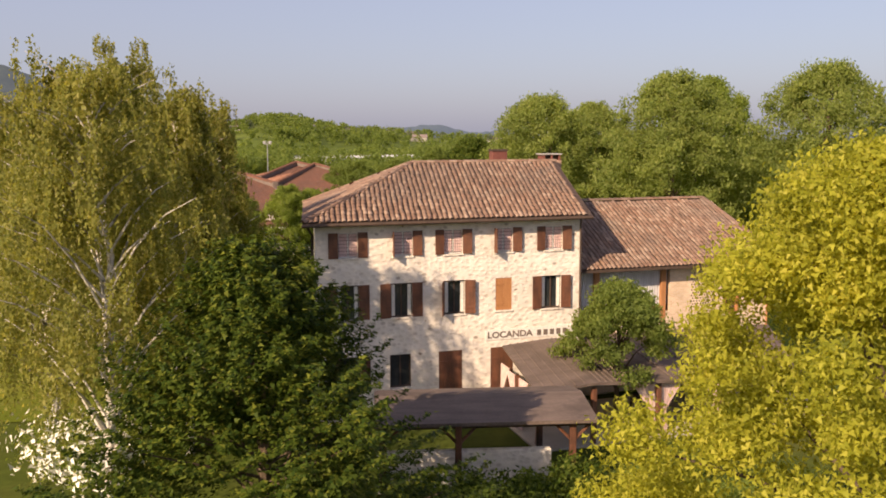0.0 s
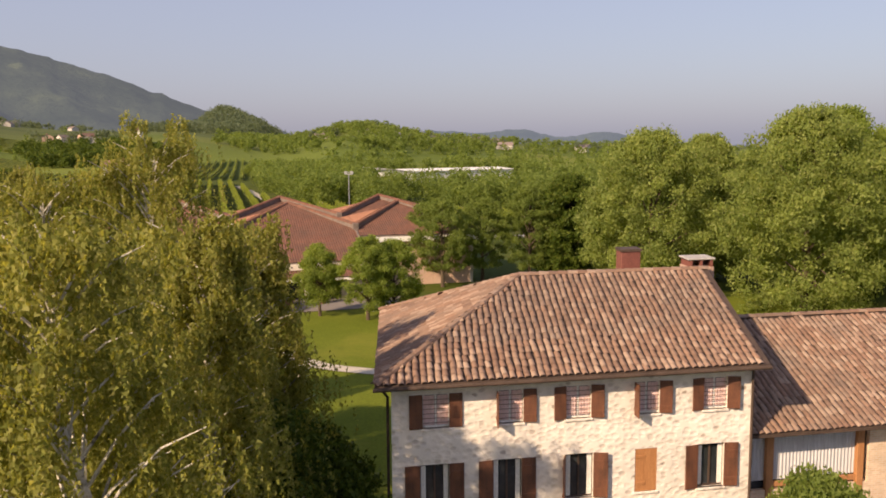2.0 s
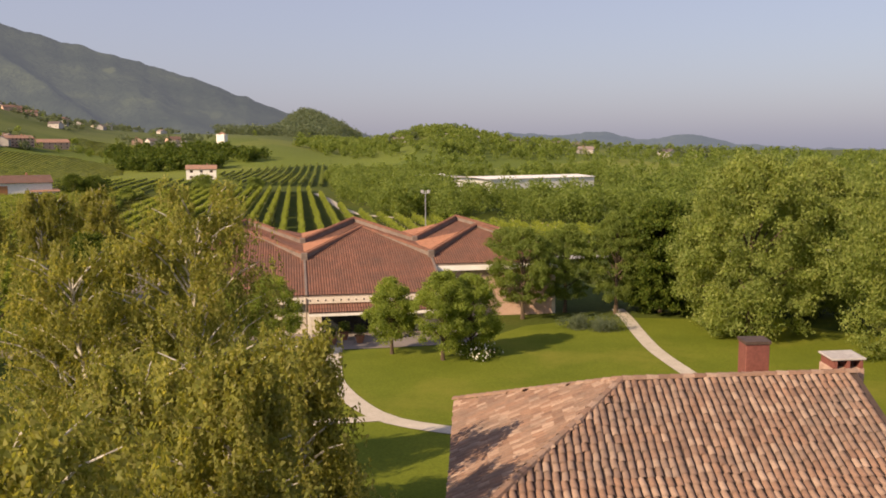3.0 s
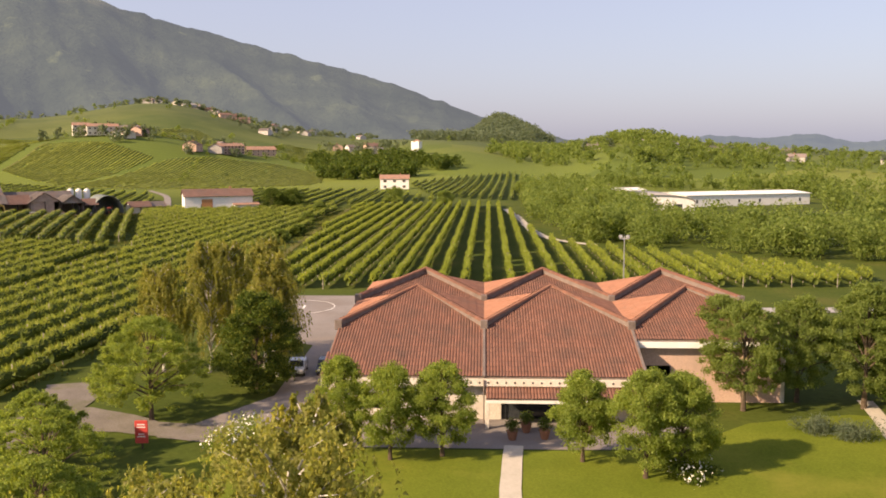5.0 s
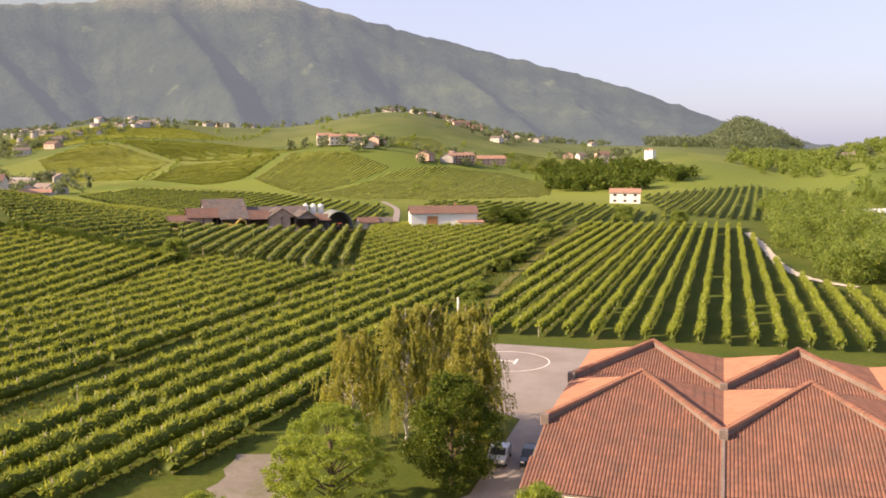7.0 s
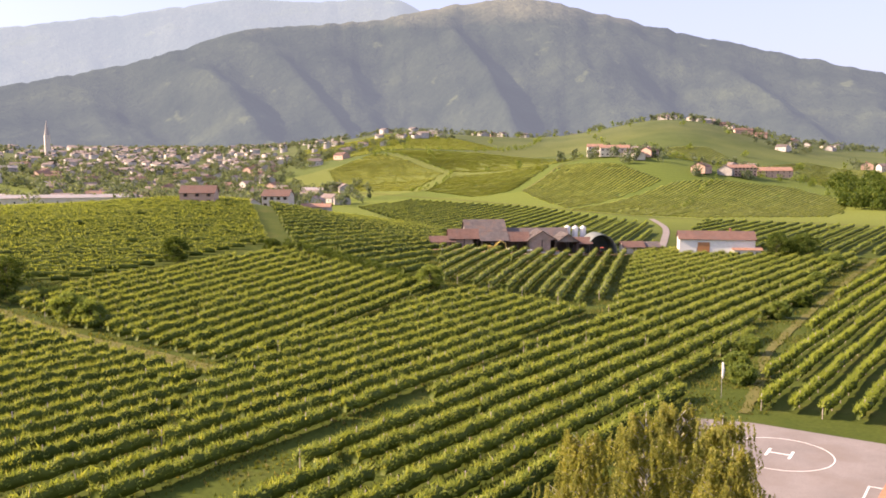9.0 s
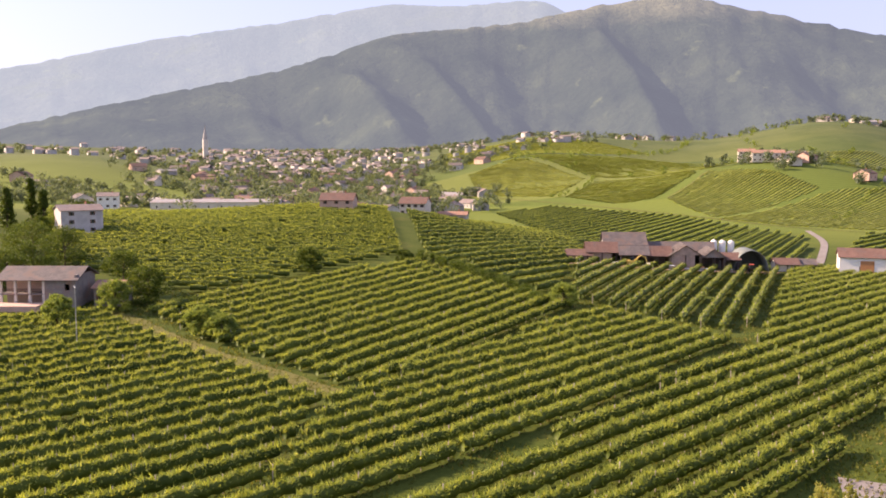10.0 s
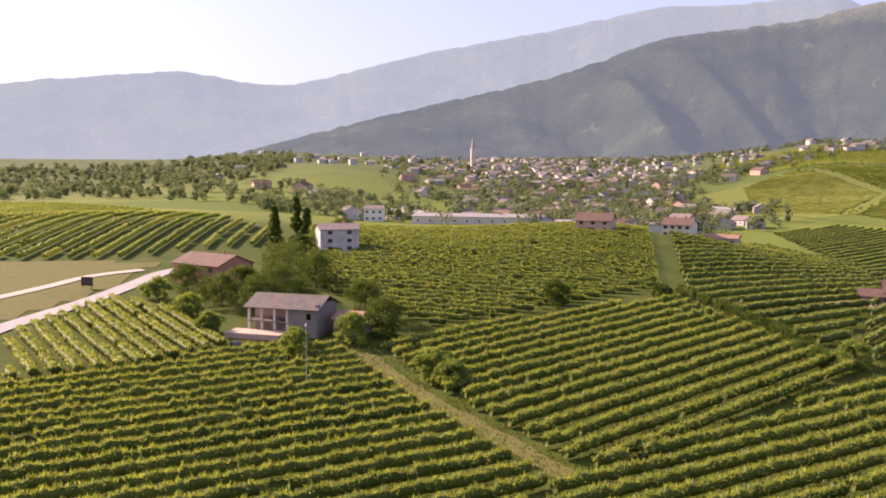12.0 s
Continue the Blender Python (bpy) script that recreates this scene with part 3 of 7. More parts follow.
# ---------------------------------------------------------------- vineyards
def vine_field(poly, angle, spacing, phase, label, group, rows_apart=True, step=0.8, height=2.15, width=0.84, tufts=31, gap=0.006, posts=True, seed=1, leaves="vine", core="vine_core_shaded"):
    """Rows of trained vines: a ragged hedge with shoots standing out of it, on timber posts."""
    rng = np.random.default_rng(seed)
    d = np.array([math.cos(radians(angle)), math.sin(radians(angle))])
    nrm = np.array([d[1], -d[0]])
    P = np.array(poly)
    o, s = P @ nrm, P @ d
    made_v, made_f, inner = [], [], []
    count = 0
    for k in range(math.ceil((o.min() - phase) / spacing), math.floor((o.max() - phase) / spacing) + 1):
        t = np.arange(s.min(), s.max(), step) + rng.uniform(0, step)
        wob = 0.12 * np.sin(t * 0.21 + k) + rng.normal(0, 0.05, len(t))
        pts = np.outer(t, d) + np.outer(k * spacing + phase + wob, nrm)
        ok = inside(pts[:, 0], pts[:, 1], poly) & (rng.random(len(t)) > gap)
        hole = rng.random(len(t)) < 0.003
        for j in np.flatnonzero(hole):
            ok[j:j + 3] = False
        if ok.sum() < 5:
            continue
        z = land(pts[:, 0], pts[:, 1])
        n = len(t)
        hh = height * (1 + 0.03 * np.sin(t * 0.9 + 3 * k) + rng.normal(0, 0.09, n))
        ww = width * (1 + 0.08 * np.sin(t * 1.3 + k) + rng.normal(0, 0.16, n))
        prof = np.array([(-0.6, 0.28), (-1.0, 0.6), (-0.72, 0.93), (0.72, 0.95), (1.0, 0.6), (0.6, 0.28)])
        side = prof[None, :, 0] * ww[:, None] * 0.74 + rng.normal(0, 0.09, (n, 6))
        ring = pts[:, None, :] + side[..., None] * nrm
        zz = z[:, None] + prof[None, :, 1] * hh[:, None] * 0.92 + rng.normal(0, 0.07, (n, 6))
        v = np.concatenate([ring, zz[..., None]], -1).reshape(-1, 3)
        both = np.flatnonzero(ok[:-1] & ok[1:])
        f = np.stack([np.stack([both * 6 + a, both * 6 + (a + 1) % 6, both * 6 + 6 + (a + 1) % 6, both * 6 + 6 + a], -1) for a in range(6)], 1).reshape(-1, 4)
        ends = np.flatnonzero(ok & ~(np.r_[False, ok[:-1]] & np.r_[ok[1:], False]))
        f = np.concatenate([f, np.stack([ends * 6, ends * 6 + 1, ends * 6 + 4, ends * 6 + 5], -1), np.stack([ends * 6 + 1, ends * 6 + 2, ends * 6 + 3, ends * 6 + 4], -1)])
        # shoots and leaf clusters
        idx = np.repeat(np.flatnonzero(ok), tufts)
        m = len(idx)
        ang = np.clip(rng.normal(0, 0.7, m), -1.9, 1.9)
        tall = np.abs(ang) < 0.7
        out = np.sin(ang) * ww[idx] * rng.uniform(0.75, 1.25, m)
        up = (0.62 + 0.36 * np.cos(ang)) * hh[idx] * rng.uniform(0.85, 1.08, m)
        c = np.concatenate([pts[idx] + np.outer(out, nrm) + np.outer(rng.uniform(-step / 2, step / 2, m), d), (z[idx] + up)[:, None]], 1)
        lean = np.stack([np.sin(ang)[:, None] * nrm[0] + rng.normal(0, 0.55, (m, 1)), np.sin(ang)[:, None] * nrm[1] + rng.normal(0, 0.55, (m, 1)), np.cos(ang)[:, None] * 0.8 + rng.normal(0.25, 0.45, (m, 1))], 1)[..., 0]
        lean /= np.linalg.norm(lean, axis=1)[:, None]
        across = np.cross(lean, rng.normal(0, 1, (m, 3)))
        across /= np.linalg.norm(across, axis=1)[:, None]
        ln = np.where(tall, rng.uniform(0.45, 1.15, m), rng.uniform(0.25, 0.5, m))[:, None]
        wd = np.where(tall, rng.uniform(0.04, 0.11, m), rng.uniform(0.08, 0.18, m))[:, None]
        leaf = np.stack([c - lean * ln * 0.4 + across * wd, c + lean * ln * 0.7, c - lean * ln * 0.3 - across * wd], 1).reshape(-1, 3)
        lf = np.arange(3 * m).reshape(-1, 3)
        if posts:
            pj = np.flatnonzero(ok & (np.arange(n) % int(5.6 / step) == 0))
            pc = np.concatenate([pts[pj], z[pj][:, None]], 1)
            corner = np.array([(-0.045, -0.045), (0.045, -0.045), (0.045, 0.045), (-0.045, 0.045)])
            low = np.concatenate([pc[:, None, :2] + corner, np.repeat(pc[:, None, 2:], 4, 1)], -1)
            high = low + np.array([0, 0, height + 0.25])
            pv = np.concatenate([low, high], 1).reshape(-1, 3)
            base = (np.arange(len(pj)) * 8)[:, None, None]
            pf = (base + np.array([(0, 1, 5, 4), (1, 2, 6, 5), (2, 3, 7, 6), (3, 0, 4, 7), (4, 5, 6, 7)])).reshape(-1, 4)
        used = np.unique(f)
        remap = np.full(len(v), -1)
        remap[used] = np.arange(len(used))
        v, f = v[used], remap[f]
        if rows_apart:
            mid = np.array([*pts[ok].mean(0), z[ok].mean()])
            row = thing("vine_row", label, "vine row", group, at=tuple(mid))
            # Hedge sides wear the shade-darkened leaves, the shoots the bright ones.
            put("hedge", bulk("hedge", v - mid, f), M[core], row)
            tagged(put("shoot_growth", bulk("shoot_growth", leaf - mid, lf), M[leaves], row), kind="stuff")
            if posts and len(pj):
                tagged(put("post_line", bulk("post_line", pv - mid, pf), M["post"], row, "grey timber posts"), kind="stuff")
        else:
            made_v += [v, leaf]
            hedge = np.concatenate([f[:, :3], f[:, [0, 2, 3]]])
            made_f += [hedge + count, lf + count + len(v)]
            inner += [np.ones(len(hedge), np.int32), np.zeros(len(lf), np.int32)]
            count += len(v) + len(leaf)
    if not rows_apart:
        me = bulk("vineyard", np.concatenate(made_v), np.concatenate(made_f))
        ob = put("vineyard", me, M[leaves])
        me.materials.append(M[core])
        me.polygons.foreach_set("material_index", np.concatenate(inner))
        tagged(ob, label, "vineyard", kind="stuff")


near_label = "leafy green row of trained vines on timber posts"
vine_field([(-79, 109), (-98, 149), (-118, 192), (-181, 338), (-241, 292), (-161, 200), (-150, 186), (-128, 140), (-103, 94), (-97, 80), (-93, 64), (-78, 64), (-75.5, 78), (-75.5, 93)], 109.5, 4.6, -47.2, near_label, "vine rows beside the winery", seed=2)
vine_field([(-102, 74), (-106, 88), (-131, 140), (-152, 184), (-190, 177), (-152, 104.5), (-148, 99), (-113, 79), (-106, 60)], 112.5, 4.6, 1.0, near_label, "vine rows between the grass lanes", seed=3)
vine_field([(-151, 102.5), (-193, 173), (-205, 170), (-266, 163), (-242, 112), (-231, 88), (-222, 80), (-192, 87.5), (-170, 96)], 124, 5.0, 2.5, near_label, "vine rows above the field track", seed=4)
vine_field([(-224, 70), (-205, 76.5), (-172, 88), (-148, 97), (-112, 77), (-102, 40), (-110, -10), (-160, -20), (-202, 11), (-208, 32), (-222, 48)], 112, 5.0, 0.4, near_label, "vine rows below the field track", seed=5)
vine_field([(-90, 151), (-41, 172), (0, 189), (6, 200), (-34, 219), (-62, 234), (-84, 275), (-124, 372), (-176, 345), (-141, 260)], 110, 3.9, 0.8, near_label, "vine rows behind the landing pad", width=0.5, height=2.1, seed=6, leaves="vine_pale")
vine_field([(-206, 180), (-159, 189), (-168, 203), (-233, 278), (-250, 254), (-276, 228)], 131, 4.6, 1.0, near_label, "vine rows in front of the farm sheds", tufts=9, step=1.0, seed=7)
vine_field([(-268, 168), (-366, 204), (-425, 226), (-500, 268), (-470, 300), (-380, 284), (-330, 264), (-288, 240), (-247, 205), (-212, 180), (-215, 175)], 115, 7.6, 0.0, "wide green vineyard beyond the hedge", "", False, 1.0, height=2.5, width=1.1, tufts=13, posts=False, seed=8)
vine_field([(-240, 94), (-248, 112), (-281, 165), (-420, 214), (-437, 194), (-450, 86), (-350, 58), (-318, 60), (-284, 68)], 68, 5.2, 0.0, "dense green vineyard on the rise", "", False, 1.0, width=1.0, tufts=13, posts=False, seed=9, leaves="vine_pale")
vine_field([(-240, -1), (-278, 13), (-262, 30), (-226, 47), (-212, 32), (-205, 11)], 27, 3.7, 0.0, "vineyard between the farm and the road", "", False, 0.9, width=1.1, tufts=20, posts=False, seed=10)
vine_field([(-343, -37), (-344, 0), (-362, 22), (-368, 42), (-414, 46), (-486, 15), (-645, -70), (-900, -225), (-820, -260), (-520, -150), (-380, -80)], 176, 8.0, 0.0, "striped vineyard across the road", "", False, 1.4, width=1.0, height=2.4, tufts=8, posts=False, seed=11, leaves="vine_pale", core="vine")
vine_field([(-300, 262), (-240, 300), (-268, 330), (-330, 395), (-470, 440), (-600, 420), (-560, 350), (-420, 300), (-380, 270)], 127, 6.6, 0.0, "vineyard behind the farm sheds", "", False, 1.3, width=0.9, tufts=9, posts=False, seed=12, leaves="vine_pale")
vine_field([(-226, 318), (-196, 335), (-180, 350), (-160, 400), (-230, 470), (-330, 440), (-262, 340)], 112, 6.6, 0.0, "vineyard behind the white barn", "", False, 1.3, width=0.9, tufts=9, posts=False, seed=13, leaves="vine_pale")
vine_field([(-176, 420), (-120, 405), (-130, 560), (-230, 700), (-255, 560)], 108, 5.0, 0.0, "small vineyard by the white house", "", False, 1.6, tufts=6, posts=False, seed=14)


# vineyards over the green hill, parcel by parcel
for k, (poly, angle, leaves, gap_m) in enumerate([
        ([(-452, 450), (-486, 590), (-476, 636), (-440, 684), (-376, 652), (-322, 560), (-310, 522), (-350, 460), (-392, 447)], 112, "vine_hill", 3.0),
        ([(-458, 455), (-560, 500), (-608, 586), (-560, 604), (-494, 590)], 112, "vine_hill", 3.2),
        ([(-572, 462), (-656, 468), (-720, 545), (-640, 596), (-620, 584), (-570, 498)], 60, "vine_hill", 3.6),
        ([(-700, 440), (-668, 464), (-736, 548), (-900, 560), (-860, 480), (-760, 440)], 20, "vine_hill", 3.6),
        ([(-625, 604), (-740, 558), (-900, 572), (-880, 700), (-760, 780), (-650, 690)], 50, "vine_hill", 3.6),
        ([(-540, 680), (-600, 670), (-650, 720), (-740, 800), (-700, 900), (-560, 820)], 118, "vine_hill", 3.6),
        ([(-500, 770), (-440, 730), (-410, 770), (-500, 930), (-620, 980), (-600, 860)], 100, "vine_hill", 4.0),
        ([(-920, 560), (-1060, 520), (-1250, 640), (-1150, 800), (-910, 760)], 35, "vine_hill", 4.0)]):
    vine_field(poly, angle, gap_m, 0.0, "fine-striped vineyard parcel on the green hill", "", False, 3.5, height=0.6, width=1.3, tufts=1, posts=False, seed=15 + k, leaves=leaves, core=leaves)


# ---------------------------------------------------------------- trees
def leaf_cloud(rng, centres, out, size, spread=0.95, droop=0.0):
    """Single leaves as pointed blades at the centres, facing roughly outwards."""
    m = len(centres)
    nrm = out + rng.normal(0, spread, (m, 3))
    nrm /= np.linalg.norm(nrm, axis=1)[:, None] + 1e-9
    ax = np.cross(nrm, rng.normal(0, 1, (m, 3)))
    ax[:, 2] -= droop
    ax /= np.linalg.norm(ax, axis=1)[:, None] + 1e-9
    side = np.cross(nrm, ax)
    side /= np.linalg.norm(side, axis=1)[:, None] + 1e-9
    s = (size * rng.uniform(0.6, 1.3, m))[:, None]
    v = np.stack([centres - ax * s * 0.7 + side * s * 0.58, centres + ax * s * 1.1, centres - ax * s * 0.5 - side * s * 0.58], 1).reshape(-1, 3)
    return v, np.arange(3 * m).reshape(-1, 3)


def crown_points(rng, lobes, count, shell=0.8):
    """Places on and just under the skin of many lobes (centre, radius, flattening)."""
    w = np.array([r ** 2 for _, r, _ in lobes])
    pick = rng.choice(len(lobes), count, p=w / w.sum())
    c = np.array([l[0] for l in lobes])[pick]
    r = np.array([l[1] for l in lobes])[pick]
    fl = np.array([l[2] for l in lobes])[pick]
    d = rng.normal(0, 1, (count, 3))
    d /= np.linalg.norm(d, axis=1)[:, None]
    q = d * (r * (1 - shell * rng.random(count) ** 1.6))[:, None]
    q[:, 2] *= fl
    return c + q + rng.normal(0, 0.16, (count, 3)) * r[:, None], d


def tree_lobes(rng, height, base, radius, count, lobe, shape="round", flat=0.75):
    out = []
    for _ in range(count):
        h = rng.random() ** 0.8
        if shape == "round":
            rr = radius * math.sqrt(max(0.05, 1 - (2 * h - 0.85) ** 2 * 0.8))
        elif shape == "egg":
            rr = radius * math.sin(math.pi * (0.14 + 0.82 * h)) ** 0.8
        elif shape == "dome":
            rr = radius * math.sqrt(1.02 - h ** 1.6)
        elif shape == "cone":
            rr = radius * (1.05 - 0.9 * h)
        else:
            rr = radius * (0.55 + 0.6 * math.sin(h * 2.6))
        a, q = rng.uniform(0, 6.2832), rr * math.sqrt(rng.uniform(0.1, 1.0))
        s = lobe * rng.uniform(0.65, 1.25)
        out.append(((q * math.cos(a), q * math.sin(a), base + (height - base - s * 0.5) * h + s * 0.1 - (q * 0.3 if flat < 0.5 else 0)), s, flat))
    return out


def tree(name, label, at, height, radius, leaves, leaf_size, material, base=None, shape="round", lobes=30, lobe=None, bark="bark", trunk=None, seed=0, group="", droop=0.2, stems=1, turn=0.0, category="tree", flat=0.75):
    rng = np.random.default_rng(seed)
    base = height * 0.22 if base is None else base
    lobe = lobe or radius * 0.42
    trunk = trunk or 0.018 * height + 0.03
    root = thing(name, label, category, group, at=(at[0], at[1], lay(*at) - 0.03), turn=turn)
    L = tree_lobes(rng, height, base, radius, lobes, lobe, shape, flat)
    bm = bmesh.new()
    for k in range(stems):
        ox, oy = (0.0, 0.0) if stems == 1 else (rng.normal(0, 0.5), rng.normal(0, 0.5))
        path = [(ox + 0.02 * height * q * rng.normal(0, 0.6), oy + 0.02 * height * q * rng.normal(0, 0.6), height * 0.93 * q) for q in np.linspace(0, 1, 8)]
        tube(path, [trunk * (1.25 if q == 0 else 1) * (1 - 0.9 * q) for q in np.linspace(0, 1, 8)], 7, bm)
    part("trunk", bm, M[bark], root)
    bm = bmesh.new()
    for c, s, _ in L[: min(len(L), 22)]:
        z0 = max(base * 0.7, c[2] * 0.62)
        start, end = Vector((0, 0, z0)), Vector(c)
        midp = start.lerp(end, 0.55) + Vector((0, 0, 0.08 * height * rng.uniform(0.2, 1)))
        tube([start, midp, end], [trunk * 0.38 * (1 - z0 / height) + 0.02, trunk * 0.2, 0.012], 5, bm)
    part("branch_work", bm, M[bark], root)
    c, d = crown_points(rng, L, leaves)
    if droop > 0.6:
        c[:, 2] -= rng.random(leaves) ** 2 * 1.2
    v, f = leaf_cloud(rng, c, d, leaf_size, droop=droop)
    put("crown", bulk("crown", v, f), M[material], root)
    return root


def birch(at, height, radius, leaves, seed, lean=0.0, leaf=0.07):
    """A birch with a forking white stem, steep limbs and separate curtains of hanging twigs."""
    rng = np.random.default_rng(seed)
    root = thing("birch_tree", "tall silver birch with white stem and hanging yellowish foliage", "tree", "birches", at=(at[0], at[1], lay(*at) - 0.03))
    path = [(lean * q * q + 0.2 * rng.normal(), 0.2 * rng.normal(), height * q * 0.97) for q in np.linspace(0, 1, 9)]
    part("trunk", tube(path, [0.17 * (1 - 0.9 * q) + 0.012 for q in np.linspace(0, 1, 9)], 8), M["birch_bark"], root)
    limbs = bmesh.new()
    C, D = [], []
    n = 64
    per = leaves // n
    sway = rng.uniform(0, 6.2832, 3)
    for i in range(n):
        q = 0.14 + 0.84 * ((i + rng.random()) / n) ** 0.85
        k = q * 8
        a, b = Vector(path[int(k)]), Vector(path[min(int(k) + 1, 8)])
        p0 = a.lerp(b, k % 1)
        ang = i * 2.4 + rng.normal(0, 0.5)
        lump = 0.72 + 0.3 * math.sin(ang * 2 + sway[0]) * math.sin(q * 9 + sway[1]) + 0.18 * math.sin(q * 17 + sway[2])
        ln = radius * (1.1 - 0.78 * q) * rng.uniform(0.7, 1.1) * (0.75 + 0.45 * lump)
        steep = rng.uniform(0.7, 1.25)
        mid = p0 + Vector((math.cos(ang) * ln * 0.5, math.sin(ang) * ln * 0.5, ln * steep * 0.8))
        end = p0 + Vector((math.cos(ang) * ln, math.sin(ang) * ln, ln * steep * 0.85))
        run = [p0 * ((1 - t) ** 2) + mid * (2 * t * (1 - t)) + end * (t * t) for t in (0, 0.3, 0.6, 0.9)]
        tube(run, [0.055 * (1 - q) + 0.028, 0.036, 0.022, 0.008], 5, limbs)
        strands = max(4, per // 30)
        t = np.repeat(0.25 + 0.78 * rng.random(strands), 30)
        drop = np.tile(np.linspace(0, 1, 30) ** 1.1, strands) * np.repeat(rng.uniform(0.35, 1.0, strands), 30) * (0.4 + 1.9 * t) * (1.9 - 1.4 * q)
        s = np.outer((1 - t) ** 2, p0) + np.outer(2 * t * (1 - t), mid) + np.outer(t * t, end)
        s += np.repeat(rng.normal(0, 0.13 + 0.045 * ln, (strands, 3)), 30, 0) + rng.normal(0, 0.055, (len(t), 3))
        s[:, 2] -= drop
        s[:, :2] += np.outer(drop * 0.16, (math.cos(ang), math.sin(ang)))
        s[:, 2] = np.maximum(s[:, 2], 0.4 + rng.random(len(t)))
        C.append(s)
        D.append(np.tile([math.cos(ang) * 0.7, math.sin(ang) * 0.7, 0.2], (len(t), 1)))
    part("branch_work", limbs, M["birch_bark"], root)
    v, f = leaf_cloud(rng, np.concatenate(C), np.concatenate(D), leaf, 0.7, droop=1.2)
    put("crown", bulk("crown", v, f), M["leaf_birch"], root)
    return root


def bush(name, label, at, radius, height, leaves, leaf_size, material, seed, flowers=0, category="bush", group=""):
    rng = np.random.default_rng(seed)
    root = thing(name, label, category, group, at=(at[0], at[1], lay(*at) - 0.03))
    L = [((radius * 0.7 * rng.normal(0, 0.5), radius * 0.7 * rng.normal(0, 0.5), height * rng.uniform(0.2, 0.7)), radius * rng.uniform(0.35, 0.6), min(1.0, height / radius)) for _ in range(9)]
    c, d = crown_points(rng, L, leaves)
    c[:, 2] = np.abs(c[:, 2])
    v, f = leaf_cloud(rng, c, d, leaf_size)
    put("foliage", bulk("foliage", v, f), M[material], root)
    bm = bmesh.new()
    for i in range(6):
        a = i * 1.05
        tube([(0, 0, 0), (0.3 * radius * math.cos(a), 0.3 * radius * math.sin(a), height * 0.55)], [0.03, 0.012], 5, bm)
    part("stems", bm, M["bark"], root)
    if flowers:
        c, d = crown_points(rng, [(p, s * 1.06, fl) for p, s, fl in L], flowers, 0.1)
        c[:, 2] = np.abs(c[:, 2])
        v, f = leaf_cloud(rng, c, d, 0.13, 0.3)
        tagged(put("blossom", bulk("blossom", v, f), M["petal"], root, "white blossom"), kind="stuff")
    return root


for i, (x, y, h, r) in enumerate([(-16.8, 46.0, 16.3, 5.4), (-11.0, 28.4, 14.3, 4.6), (-20.4, 44.5, 14.4, 5.2), (-10.1, 34.2, 14.2, 3.2), (-9.9, 38.6, 13.6, 2.7), (-14.2, 38.0, 12.4, 4.6), (-15.4, 34.4, 10.8, 4.6)]):
    birch((x, y), h, r, 46000, 30 + i, leaf=0.075)
for i, (x, y, h, r) in enumerate([(-63, 103, 13.4, 4.4), (-58.5, 106, 13.6, 4.2), (-65, 109, 12.6, 4.0), (-55.8, 104, 12.6, 3.4), (-68, 101, 10.8, 3.8), (-22.5, 57, 13.6, 3.4), (-27, 54, 11.4, 3.2)]):
    birch((x, y), h, r, 24000, 40 + i, leaf=0.12)
def spray_tree(name, label, at, height, radius, base, sprays, per, leaf, material, seed):
    """A tree of flat leafy sprays in tiers, each drooping a little towards its tip."""
    rng = np.random.default_rng(seed)
    root = thing(name, label, "tree", at=(at[0], at[1], lay(*at) - 0.03))
    part("trunk", tube([(0, 0, 0), (0.1, 0, height * 0.4), (0, 0.1, height * 0.96)], [0.24, 0.15, 0.02], 8), M["bark"], root)
    limbs = bmesh.new()
    C, D = [], []
    for i in range(sprays):
        h = rng.random() ** 0.75
        ang = rng.uniform(0, 6.2832)
        bulge = 1 + 0.2 * math.sin(3 * ang + 7 * h + seed) + 0.12 * math.sin(5 * ang - 11 * h)
        reach = radius * (0.16 + 0.86 * (1 - h ** 1.7) ** 0.8) * bulge * rng.uniform(0.62, 1.04)
        out = np.array([math.cos(ang), math.sin(ang), 0.0])
        side = np.array([-out[1], out[0], 0.0])
        ln = rng.uniform(1.1, 1.9) * (0.6 + 0.5 * (1 - h))
        tip = out * reach + np.array([0, 0, base + (height - base) * h])
        rise = np.array([0, 0, rng.uniform(0.1, 0.7) + 1.1 * h * h])
        t = rng.random(per) ** 0.8
        w = (1 - t) ** 0.7 * 0.42 * ln * rng.uniform(-1, 1, per)
        pts = tip + np.outer((t - 1) * ln, out) + np.outer((t - 1) * ln, rise) - np.outer(np.abs(w) * 0.35 + t * t * 0.12 * ln, (0, 0, 1)) + np.outer(w, side) + rng.normal(0, 0.045, (per, 3))
        C.append(pts)
        D.append(np.tile(np.array([0, 0, 1.0]) + out * 0.35, (per, 1)))
        if i % 9 == 0:
            tube([(0, 0, max(0.5, tip[2] - reach * 0.5)), tuple(tip - out * ln * 0.7 - rise * ln * 0.7)], [0.05, 0.012], 5, limbs)
    part("branch_work", limbs, M["bark"], root)
    put("crown", bulk("crown", *leaf_cloud(rng, np.concatenate(C), np.concatenate(D), leaf, 0.35)), M[material], root)


